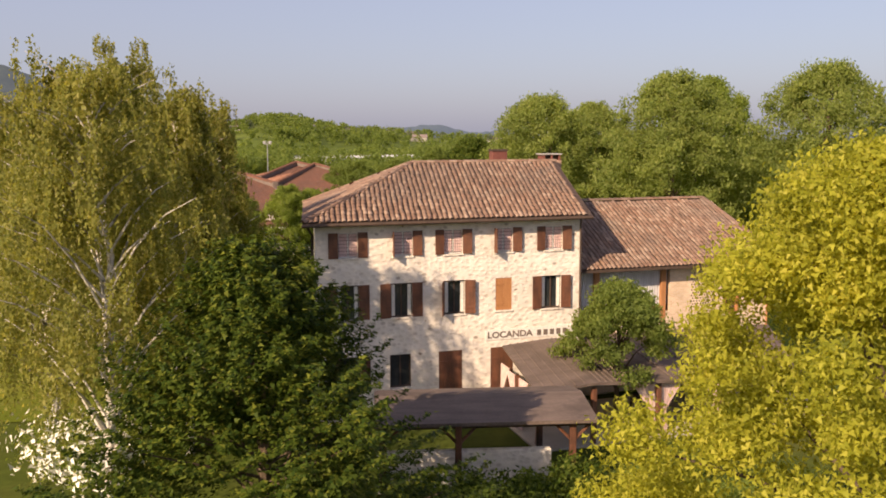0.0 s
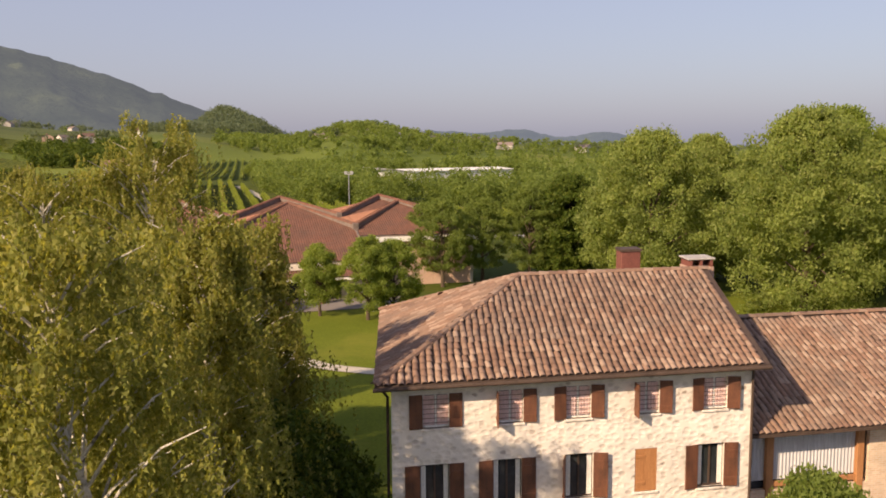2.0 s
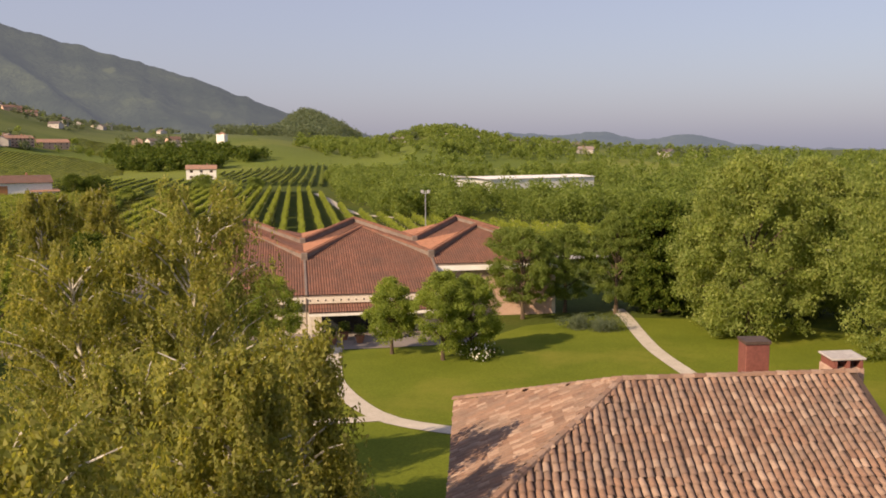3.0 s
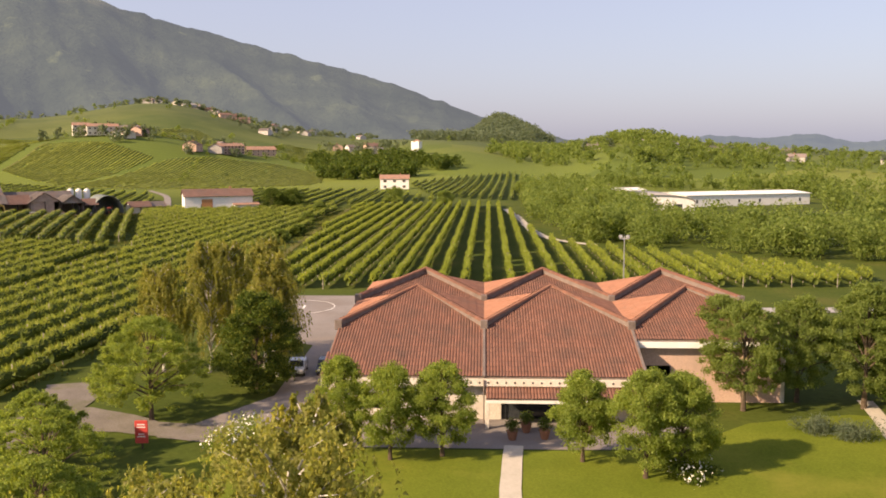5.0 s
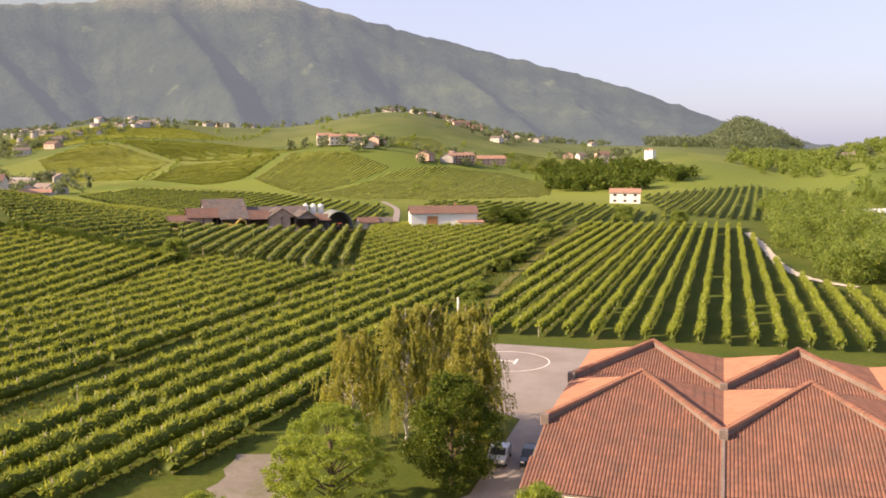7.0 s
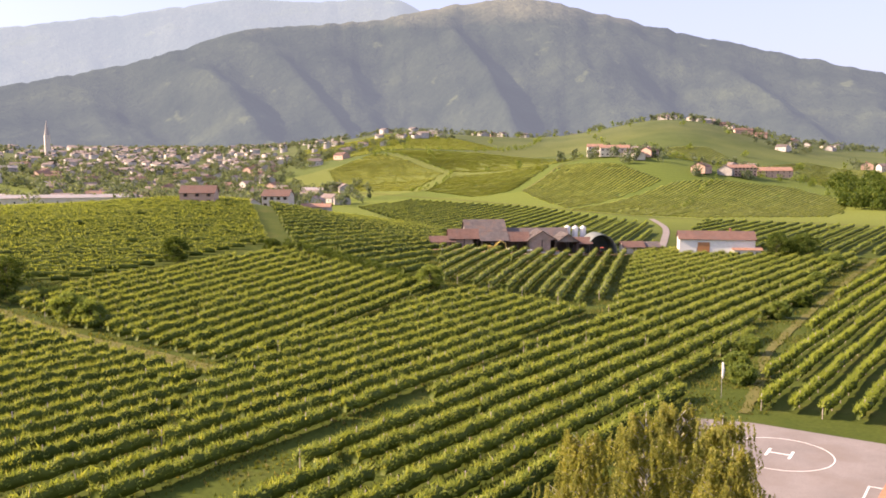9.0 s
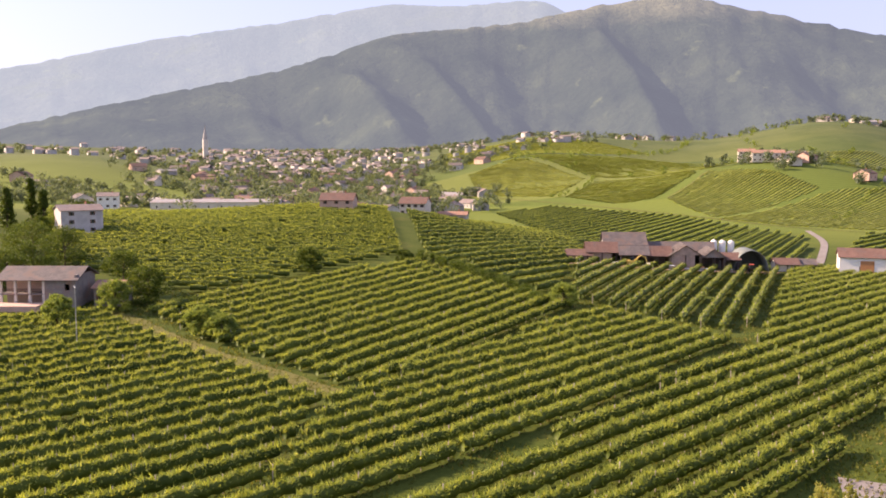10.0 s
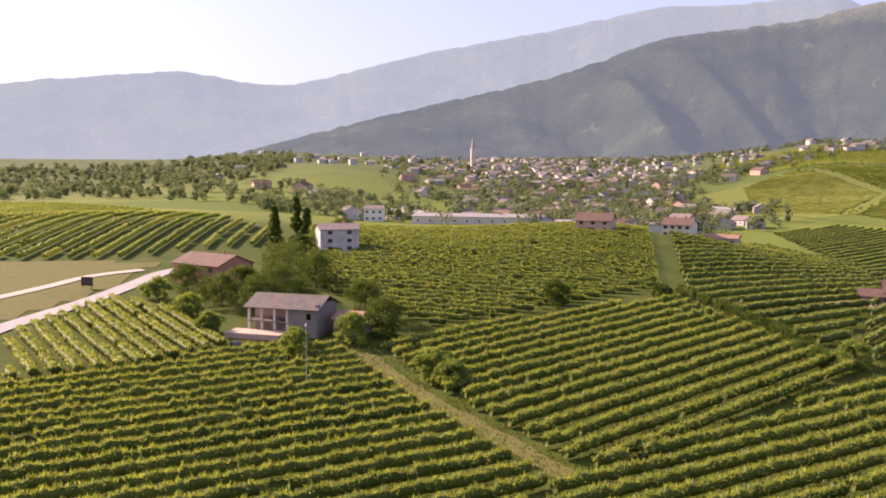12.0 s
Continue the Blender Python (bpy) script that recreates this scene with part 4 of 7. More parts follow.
spray_tree("hornbeam_tree", "dense dark green hornbeam with layered drooping sprays", (-4.9, 23.2), 10.0, 5.4, 0.6, 1000, 95, 0.085, "leaf_hornbeam", 50)
tree("field_maple_tree", "sunlit yellow-green maple with a broad crown", (9.2, 17.4), 12.4, 6.9, 180000, 0.07, "leaf_yellow", base=0.4, shape="dome", lobes=250, lobe=0.8, seed=51, flat=0.62, droop=0.5)
for i, (x, y, h) in enumerate([(-38.4, 86.8, 6.6), (-34.1, 86.6, 6.4), (-30.8, 88.8, 6.5), (-20.7, 91.7, 6.0), (-15.8, 90.2, 7.0), (-13.7, 92.4, 6.4)]):
    tree("lawn_tree", "young round-crowned tree on the lawn before the winery", (x, y), h + 0.9, 2.25 + 0.3 * (i % 3), 24000, 0.095, "leaf_mid", base=1.3, shape="egg", droop=-0.7, lobes=150, lobe=0.5, seed=60 + i, group="trees along the winery front")
tree("plane_tree", "large dark leafy tree beside the drive", (-54.6, 99.0), 9.6, 4.3, 34000, 0.12, "leaf_hornbeam", base=0.4, lobes=150, lobe=0.72, seed=70)
tree("robinia_tree", "light green feathery tree by the drive", (-57.5, 87.5), 9.4, 5.0, 42000, 0.09, "leaf_mid", base=2.4, shape="round", lobes=260, lobe=0.5, flat=0.45, seed=71)
for i, (x, y, h, r) in enumerate([(-52.5, 71.5, 6.4, 5.2), (-58, 76, 5.8, 3.8), (-47, 66, 5.5, 3.4)]):
    tree("garden_tree", "spreading garden tree with fine green leaves", (x, y), h, r, 26000, 0.085, "leaf_mid", base=1.4, lobes=170, lobe=0.42, flat=0.45, seed=72 + i)
for i, (x, y, h, r, m) in enumerate([(12, 106, 17.5, 7.5, "leaf_poplar"), (25, 96, 19.4, 8.0, "leaf_poplar"), (41, 95, 20.2, 8.2, "leaf_poplar"), (33, 112, 20.0, 7.5, "leaf_mid"), (20, 118, 17.0, 6.5, "leaf_poplar"), (53, 88, 19.6, 7.4, "leaf_poplar"), (4, 116, 12.5, 5.0, "leaf_dark")]):
    tree("poplar_tree", "big broad leafy tree at the garden's edge", (x, y), h, r, 62000, 0.17, m, base=0.4, lobes=430, lobe=r * 0.145, droop=-0.8, seed=80 + i, group="big trees behind the inn")
for i, (x, y, h, r) in enumerate([(-10.7, 109.8, 9.4, 3.8), (-6.4, 114.4, 9.4, 3.8), (-0.8, 114.5, 10.8, 3.6), (3.0, 117.5, 12.0, 4.4), (-13.5, 116.5, 8.6, 3.4)]):
    tree("garden_tree", "leafy tree at the winery's corner", (x, y), h + 0.6, r, 30000, 0.105, "leaf_wood", base=1.7, shape="egg", droop=-0.7, lobes=210, lobe=0.52, seed=90 + i)
tree("magnolia_tree", "dark green bushy tree beside the inn's porch", (7.4, 37.2), 6.3, 2.6, 20000, 0.085, "leaf_wood", base=2.5, lobes=80, lobe=0.5, seed=96, droop=-0.7, shape="dome")
for i, (x, y, h, r) in enumerate([(-14.5, 46.5, 8.5, 3.4), (-18.5, 52, 8.0, 3.2), (-9.6, 36.6, 8.4, 2.7), (-7.5, 37.6, 6.6, 1.5), (-9.6, 44.0, 5.2, 2.2)]):
    tree("yew_tree", "dark dense tree beside the lawn", (x, y), h, r, 22000, 0.11, "leaf_dark", base=0.5, lobes=120, lobe=0.7, seed=97 + i)


def woodland(name, label, spots, leaf, per, material="leaf_wood", seed=0):
    """A belt of many trees as one thicket of leaf clumps."""
    rng = np.random.default_rng(seed)
    V, F, n = [], [], 0
    for x, y, h, r in spots:
        L = [((x + rng.normal(0, r * 0.45), y + rng.normal(0, r * 0.45), lay(x, y) + h * rng.uniform(0.15, 0.86)), r * rng.uniform(0.4, 0.68), 0.85) for _ in range(9)]
        c, d = crown_points(rng, L, per, 0.3)
        v, f = leaf_cloud(rng, c, d, leaf * h / 9, 0.5)
        V.append(v)
        F.append(f + n)
        n += len(v)
    ob = put(name, bulk(name, np.concatenate(V), np.concatenate(F)), M[material])
    tagged(ob, label, "woodland", kind="stuff")


def grass_tufts(poly, count, size, seed):
    """Loose blades of uneven grass over a stretch of ground."""
    rng = np.random.default_rng(seed)
    P = np.array(poly)
    q = rng.uniform(P.min(0), P.max(0), (count, 2))
    clump = np.sin(q[:, 0] * 0.37 + 2 * np.sin(q[:, 1] * 0.21)) + np.sin(q[:, 1] * 0.43 + 1.7 * np.sin(q[:, 0] * 0.17))
    q = q[inside(q[:, 0], q[:, 1], poly) & (clump + rng.normal(0, 0.8, count) > -0.6)]
    c = np.column_stack([q, land(q[:, 0], q[:, 1]) + 0.16])
    out = np.column_stack([rng.normal(0, 1, (len(q), 2)), np.zeros(len(q))])
    v, f = leaf_cloud(rng, c, out, size, 0.3, droop=-1.6)
    tagged(put("grass_tufts", bulk("grass_tufts", v, f), M["grass_blade"]), "uneven rough grass in the lanes between the vines", "grass", kind="stuff")


def scatter(poly, count, low, high, seed):
    rng = np.random.default_rng(seed)
    P = np.array(poly)
    out = []
    while len(out) < count:
        x, y = rng.uniform(P[:, 0].min(), P[:, 0].max()), rng.uniform(P[:, 1].min(), P[:, 1].max())
        if inside(np.array([x]), np.array([y]), poly)[0]:
            h = rng.uniform(low, high)
            out.append((x, y, h, h * rng.uniform(0.32, 0.48)))
    return out


def hedge_line(points, every, low, high, seed):
    """Trees set along a line, a little out of it."""
    rng = np.random.default_rng(seed)
    return [(x + rng.normal(0, 1.5), y + rng.normal(0, 1.5), h, h * rng.uniform(0.4, 0.6)) for x, y in smooth_line(points, every) for h in [rng.uniform(low, high)]]


woodland("tree_belt", "thick belt of green trees beside the vineyard", scatter([(-121, 392), (-88, 300), (-64, 246), (-30, 233), (32, 216), (58, 160), (75, 160), (70, 240), (-5, 268), (-44, 290), (-78, 372), (-104, 470), (-135, 470)], 340, 6.0, 10.0, 1), 0.42, 560, seed=101)
woodland("tree_belt", "woods around the white factory halls", scatter([(70, 135), (160, 130), (200, 330), (60, 520), (-15, 545), (-15, 440), (10, 330), (-10, 275), (70, 245)], 220, 7, 11, 11), 0.6, 300, seed=111)
woodland("tree_belt", "trees behind the factory", scatter([(-160, 480), (-120, 440), (-96, 450), (-122, 500), (-105, 545), (0, 540), (10, 600), (-170, 600)], 110, 6, 9, 12), 0.7, 260, seed=112)
woodland("tree_belt", "wooded rise behind the inn", scatter([(36, 60), (64, 60), (150, 110), (150, 140), (50, 132), (40, 114), (0, 120), (-4, 128), (60, 150)], 50, 9, 14, 2), 0.34, 1000, seed=102)
woodland("hill_woods", "wooded knoll on the horizon", scatter([(-340, 920), (-250, 800), (-120, 760), (-60, 760), (-30, 900), (-180, 1250), (-420, 1300)], 480, 8, 14, 3), 1.0, 120, seed=103)
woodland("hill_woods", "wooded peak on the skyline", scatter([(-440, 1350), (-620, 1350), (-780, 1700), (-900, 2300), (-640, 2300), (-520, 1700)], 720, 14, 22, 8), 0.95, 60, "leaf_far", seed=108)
woodland("hill_woods", "dark wood on the green hillside", scatter([(-420, 700), (-380, 655), (-345, 590), (-280, 580), (-280, 720), (-380, 800), (-480, 800)], 220, 7, 12, 4), 0.8, 260, "leaf_dark", seed=104)
woodland("far_woods", "far woods on the low ridge", scatter([(-150, 600), (-40, 470), (200, 400), (420, 400), (450, 1100), (-100, 1350)], 480, 7, 13, 5), 0.9, 130, seed=105)
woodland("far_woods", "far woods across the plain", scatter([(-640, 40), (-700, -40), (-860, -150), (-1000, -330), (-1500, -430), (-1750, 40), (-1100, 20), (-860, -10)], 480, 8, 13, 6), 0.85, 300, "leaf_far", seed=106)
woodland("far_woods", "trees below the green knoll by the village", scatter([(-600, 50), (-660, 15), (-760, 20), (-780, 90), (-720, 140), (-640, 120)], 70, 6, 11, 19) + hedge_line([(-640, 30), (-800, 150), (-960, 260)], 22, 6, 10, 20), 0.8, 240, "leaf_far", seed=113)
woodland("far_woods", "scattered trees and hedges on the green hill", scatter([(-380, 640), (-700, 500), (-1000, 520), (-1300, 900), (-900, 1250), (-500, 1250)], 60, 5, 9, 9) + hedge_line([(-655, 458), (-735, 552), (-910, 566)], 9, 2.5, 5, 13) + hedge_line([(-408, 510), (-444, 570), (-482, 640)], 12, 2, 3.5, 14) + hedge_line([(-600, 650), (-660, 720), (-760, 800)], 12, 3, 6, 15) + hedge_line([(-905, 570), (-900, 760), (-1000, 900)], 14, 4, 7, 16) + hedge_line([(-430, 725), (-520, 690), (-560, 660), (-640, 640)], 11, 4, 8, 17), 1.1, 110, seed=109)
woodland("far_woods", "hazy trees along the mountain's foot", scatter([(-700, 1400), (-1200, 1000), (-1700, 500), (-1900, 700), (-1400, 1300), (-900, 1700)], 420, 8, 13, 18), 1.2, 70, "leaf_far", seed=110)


grass_tufts([(-76, 60), (-76, 108), (-86, 152), (-112, 200), (-172, 345), (-240, 290), (-265, 165), (-240, 60), (-205, 5), (-110, -10)], 260000, 0.26, 120)


# ---------------------------------------------------------------- the inn
INN = thing("inn", "three-storey rubble-stone inn with brown shutters and clay-tiled hip roof", "house", at=(-5.4, 37.4, 0.0), turn=16.5)
INN_W, INN_D, INN_E, INN_R = 12.3, 11.2, 8.88, 11.15
SKEW = 0.14                              # the old house is not quite square: its sides run askew


def stone_material():
    m, nt, b = nodes_of("rubble_stone")
    tc = nt.nodes.new("ShaderNodeTexCoord")
    vo = nt.nodes.new("ShaderNodeTexVoronoi")
    vo.inputs["Scale"].default_value = 4.2
    mp = nt.nodes.new("ShaderNodeMapping")
    mp.inputs["Scale"].default_value = (1, 1, 1.5)
    nt.links.new(tc.outputs["Object"], mp.inputs["Vector"])
    nt.links.new(mp.outputs["Vector"], vo.inputs["Vector"])
    sep = nt.nodes.new("ShaderNodeSeparateColor")
    nt.links.new(vo.outputs["Color"], sep.inputs["Color"])
    col = ramp(nt, sep.outputs[0], [(0.0, (0.3, 0.25, 0.21)), (0.05, (0.56, 0.5, 0.45)), (0.2, (0.68, 0.63, 0.57)), (0.6, (0.75, 0.7, 0.64)), (1.0, (0.82, 0.77, 0.71))])
    joint = ramp(nt, vo.outputs["Distance"], [(0.3, (0, 0, 0)), (0.62, (1, 1, 1))])
    col = mix(nt, col, (0.8, 0.75, 0.69), joint)
    patchy = ramp(nt, noise_of(nt, 0.8, 6, 0.7), [(0.35, (0.82, 0.8, 0.78)), (0.7, (1.08, 1.07, 1.05))])
    nt.links.new(mix(nt, col, patchy, 1.0, "MULTIPLY"), b.inputs["Base Color"])
    b.inputs["Roughness"].default_value = 0.95
    bump(nt, b, joint, 0.5, 0.03)
    return m


M["stone"] = stone_material()
M["curtain_rose"] = surface("rose_white_curtain", (0.62, 0.42, 0.4), (0.78, 0.6, 0.58), 3.0, 0.9, 14.0)


def wall_with_openings(x0, x1, z0, z1, y0, y1, holes):
    """A wall along x with rectangular openings cut right through it."""
    bm = bmesh.new()
    xs = sorted({x0, x1, *(h[0] for h in holes), *(h[1] for h in holes)})
    zs = sorted({z0, z1, *(h[2] for h in holes), *(h[3] for h in holes)})
    solid_at = lambda i, k: 0 <= i < len(xs) - 1 and 0 <= k < len(zs) - 1 and not any(h[0] <= (xs[i] + xs[i + 1]) / 2 <= h[1] and h[2] <= (zs[k] + zs[k + 1]) / 2 <= h[3] for h in holes)
    vert = {}

    def v(i, y, k):
        return vert.setdefault((i, y, k), bm.verts.new((xs[i], y, zs[k]))) if (i, y, k) not in vert else vert[(i, y, k)]
    for i in range(len(xs) - 1):
        for k in range(len(zs) - 1):
            if not solid_at(i, k):
                continue
            bm.faces.new((v(i, y0, k), v(i + 1, y0, k), v(i + 1, y0, k + 1), v(i, y0, k + 1)))
            bm.faces.new((v(i, y1, k), v(i, y1, k + 1), v(i + 1, y1, k + 1), v(i + 1, y1, k)))
            if not solid_at(i - 1, k):
                bm.faces.new((v(i, y0, k), v(i, y0, k + 1), v(i, y1, k + 1), v(i, y1, k)))
            if not solid_at(i + 1, k):
                bm.faces.new((v(i + 1, y0, k), v(i + 1, y1, k), v(i + 1, y1, k + 1), v(i + 1, y0, k + 1)))
            if not solid_at(i, k - 1):
                bm.faces.new((v(i, y0, k), v(i, y1, k), v(i + 1, y1, k), v(i + 1, y0, k)))
            if not solid_at(i, k + 1):
                bm.faces.new((v(i, y0, k + 1), v(i + 1, y0, k + 1), v(i + 1, y1, k + 1), v(i, y1, k + 1)))
    return bm


def shutter_leaf(w, h):
    """A boarded shutter with battens, hung at x = 0."""
    bm = block(0, w, -0.04, 0, 0, h, soft=0.006)
    for z in (0.16 * h, 0.78 * h):
        block(0.03, w - 0.03, -0.062, -0.04, z, z + 0.09, bm)
    for k in range(1, 4):
        block(w * k / 4 - 0.006, w * k / 4 + 0.006, -0.045, -0.038, 0.01, h - 0.01, bm)
    return bm


# x centre, width, sill, head, left shutter swing and right shutter swing in degrees (None: none; 180 lies on the wall)
TOP_ROW = [(1.4, 0.85, 7.3, 8.4, 176, 178), (3.82, 0.85, 7.3, 8.4, 100, 172), (6.1, 0.85, 7.3, 8.4, 170, 168), (8.47, 0.85, 7.3, 8.4, 95, 168), (10.9, 0.85, 7.3, 8.4, 172, 165)]
MID_ROW = [(1.35, 0.95, 4.6, 6.12, 178, 178), (3.72, 0.95, 4.6, 6.12, 174, 178), (6.15, 0.95, 4.6, 6.12, 115, 165), (8.47, 0.78, 4.65, 6.12, 0, 0), (10.8, 0.95, 4.6, 6.12, 172, 172)]
LOW_ROW = [(1.4, 0.9, 1.5, 2.95, 178, 178), (3.65, 0.95, 1.45, 2.95, None, None), (5.95, 1.1, 0.4, 2.95, 0, 0), (8.4, 1.1, 0.4, 2.95, 0, 0), (10.8, 0.95, 1.5, 2.95, 175, 175)]


def inn_window(x, w, z0, z1, left, right, door=False):
    kind = "door" if door else "window"
    win = part(kind, block(x - w / 2, x + w / 2, 0.2, 0.24, z0, z1), M["wood_dark"] if door else M["glass"], INN, "boarded brown wooden door" if door else "")
    if not door:
        bm = bmesh.new()
        for a, b, c, d in ((x - w / 2, x - w / 2 + 0.06, z0, z1), (x + w / 2 - 0.06, x + w / 2, z0, z1), (x - 0.03, x + 0.03, z0, z1), (x - w / 2, x + w / 2, z0, z0 + 0.06), (x - w / 2, x + w / 2, z1 - 0.06, z1)):
            block(a, b, 0.15, 0.2, c, d, bm)
        part("frame", bm, M["white"] if z0 > 6 else M["wood_dark"], win)
        if z0 > 3:
            for s in (-1, 1):
                inner = 0.05 if z0 > 6 else 0.3
                pleats = [(x + s * w * (inner + (0.46 - inner) * q), 0.13 + 0.012 * math.cos(q * 22)) for q in np.linspace(0, 1, 15)]
                v = [(a, b, z) for z in (z0 + 0.07, z1 - 0.07) for a, b in pleats]
                put("curtain", bulk("curtain", v, [(k, k + 1, k + 16, k + 15) for k in range(14)]), M["curtain_rose"] if z0 > 6 else M["white"], win, "pale curtain")
        if z0 > 6:
            bm = bmesh.new()
            for k in range(6):
                zz = z0 + 0.15 + k * 0.15
                block(x - w / 2, x + w / 2, 0.05, 0.066, zz, zz + 0.016, bm)
            part("grille", bm, M["shutter"], win, "thin rusty window bars")
        part("sill", block(x - w / 2 - 0.06, x + w / 2 + 0.06, -0.05, 0.12, z0 - 0.08, z0, soft=0.01), M["stone"], win)
    for side, swing in ((-1, left), (1, right)):
        if swing is None:
            continue
        lw = w / 2
        sh = part("shutter", shutter_leaf(lw, z1 - z0), M["wood_light"] if swing == 0 and not door else M["shutter"], INN)
        hinge = Matrix.Translation((x + side * w / 2, -0.03 if swing > 5 else 0.06, z0))
        if side < 0:
            sh.matrix_basis = hinge @ Matrix.Rotation(radians(-swing), 4, "Z")
        else:
            sh.matrix_basis = hinge @ Matrix.Rotation(radians(180 + swing), 4, "Z") @ Matrix.Translation((0, 0.04, 0))


holes = [(x - w / 2, x + w / 2, z0, z1) for x, w, z0, z1, *_ in TOP_ROW + MID_ROW + LOW_ROW]
part("front_wall", wall_with_openings(0, INN_W, -0.2, INN_E, 0, 0.5, holes), M["stone"], INN, "pale rubble stone with lime mortar")
part("side_wall", block(0, 0.5, 0.5, INN_D, -0.2, INN_E), M["stone"], INN)
part("back_wall", block(0.5, INN_W, INN_D - 0.5, INN_D, -0.2, INN_E), M["stone"], INN)
gable = bmesh.new()
for x in (INN_W - 0.5, INN_W):
    vs = [gable.verts.new((x, y, z)) for y, z in ((0.5, -0.2), (INN_D - 0.5, -0.2), (INN_D - 0.5, INN_E), (INN_D / 2, INN_R - 0.25), (0.5, INN_E))]
    gable.faces.new(vs)
gable.verts.ensure_lookup_table()
for i in range(5):
    j = (i + 1) % 5
    gable.faces.new([gable.verts[i], gable.verts[j], gable.verts[5 + j], gable.verts[5 + i]])
part("gable_wall", gable, M["stone"], INN)
part("floor_slab", block(0.5, INN_W - 0.5, 0.5, INN_D - 0.5, 6.3, 6.5), M["plaster"], INN)
part("floor_slab", block(0.5, INN_W - 0.5, 0.5, INN_D - 0.5, 3.3, 3.5), M["plaster"], INN)
for row, door in ((TOP_ROW, False), (MID_ROW, False), (LOW_ROW, None)):
    for x, w, z0, z1, l, r in row:
        inn_window(x, w, z0, z1, l, r, door=(door is None and z0 < 1))
OV = 0.5
ridge_a, ridge_b = (4.9, INN_D / 2, INN_R), (INN_W + 0.35, INN_D / 2, INN_R)
c_fl, c_fr, c_bl, c_br = (-OV, -OV, INN_E - 0.05), (INN_W + 0.35, -OV, INN_E - 0.05), (-OV, INN_D + OV, INN_E - 0.05), (INN_W + 0.35, INN_D + OV, INN_E - 0.05)
deck = bmesh.new()
for pts in ((c_fl, c_fr, ridge_b, ridge_a), (c_bl, c_fl, ridge_a), (c_br, c_bl, ridge_a, ridge_b)):
    solid([(x, y, z + 0.03) for x, y, z in pts], 0.14, deck)
INN_ROOF = part("roof", deck, M["wood_dark"], INN, "clay-tiled hip roof, weathered pinkish brown")


def tile_mesh(w, ln, rise=0.085, taper=0.9):
    """One half-round cover tile lying along +y, uphill; 10 faces."""
    v, f = [], []
    for j, (y, s, lift) in enumerate(((0.0, 0.86, 0.022), (ln * 1.12, 0.86 * taper, 0.0))):
        for k in range(5):
            a = math.pi * k / 4
            v.append((-math.cos(a) * w / 2 * s, y, math.sin(a) * rise * s + lift))
    for k in range(4):
        f.append((k, k + 1, k + 6, k + 5))
    return np.array(v), np.array(f)


def lay_tiles(corners, w, ln, edge_ok, rng, jitter=0.012):
    """Places (origin, x axis, y axis, normal) of tiles over a sloping plane: corners are eave left, eave right, and a point up the slope."""
    o, b, c = (np.array(p, float) for p in corners)
    ux = (b - o) / np.linalg.norm(b - o)
    nz = np.cross(ux, c - o)
    nz /= np.linalg.norm(nz)
    uy = np.cross(nz, ux)
    out = []
    wide, deep = np.linalg.norm(b - o), (c - o) @ uy
    for i in range(int(wide / w)):
        slip = rng.uniform(-0.5, 0.0) * ln
        for j in range(int(deep / ln) + 1):
            px, py = (i + 0.5) * w, max(0.0, j * ln + slip)
            if py < deep - 0.9 * ln and edge_ok(px, py + ln * 0.5):
                q = o + ux * (px + rng.normal(0, jitter)) + uy * (py + rng.normal(0, jitter)) + nz * 0.05
                out.append((q, ux, uy, nz, rng.normal(0, 0.03)))
    return out


def tiles_joined(name, spots, w, ln, material, parent, rise=0.075, label=""):
    tv, tf = tile_mesh(w, ln, rise)
    V, F = [], []
    for n, (q, ux, uy, nz, yaw) in enumerate(spots):
        a, c = math.cos(yaw), math.sin(yaw)
        ex, ey = ux * a + uy * c, uy * a - ux * c
        V.append(q + tv[:, :1] * ex + tv[:, 1:2] * ey + tv[:, 2:] * nz)
        F.append(tf + n * len(tv))
    ob = put(name, bulk(name, np.concatenate(V), np.concatenate(F)), material, parent, label)
    ob["kind"] = "stuff"
    return ob


def ridge_tiles(parent, a, b, material, w=0.28):
    """A line of cover tiles along a ridge or hip."""
    a, b = Vector(a), Vector(b)
    n = max(2, int((b - a).length / 0.38))
    bm = bmesh.new()
    d = (b - a) / n
    for i in range(n):
        p = a + d * i
        up = Vector((0, 0, 1))
        side = d.cross(up).normalized()
        nr = side.cross(d).normalized()
        r0 = [bm.verts.new(p + side * math.cos(t) * w * 0.55 + nr * (math.sin(t) * w * 0.42 + 0.05)) for t in np.linspace(0, math.pi, 5)]
        r1 = [bm.verts.new(p + d * 1.1 + side * math.cos(t) * w * 0.46 + nr * (math.sin(t) * w * 0.36 + 0.04)) for t in np.linspace(0, math.pi, 5)]
        for k in range(4):
            bm.faces.new((r0[k], r0[k + 1], r1[k + 1], r1[k]))
    return part("ridge_tiles", bm, material, parent)


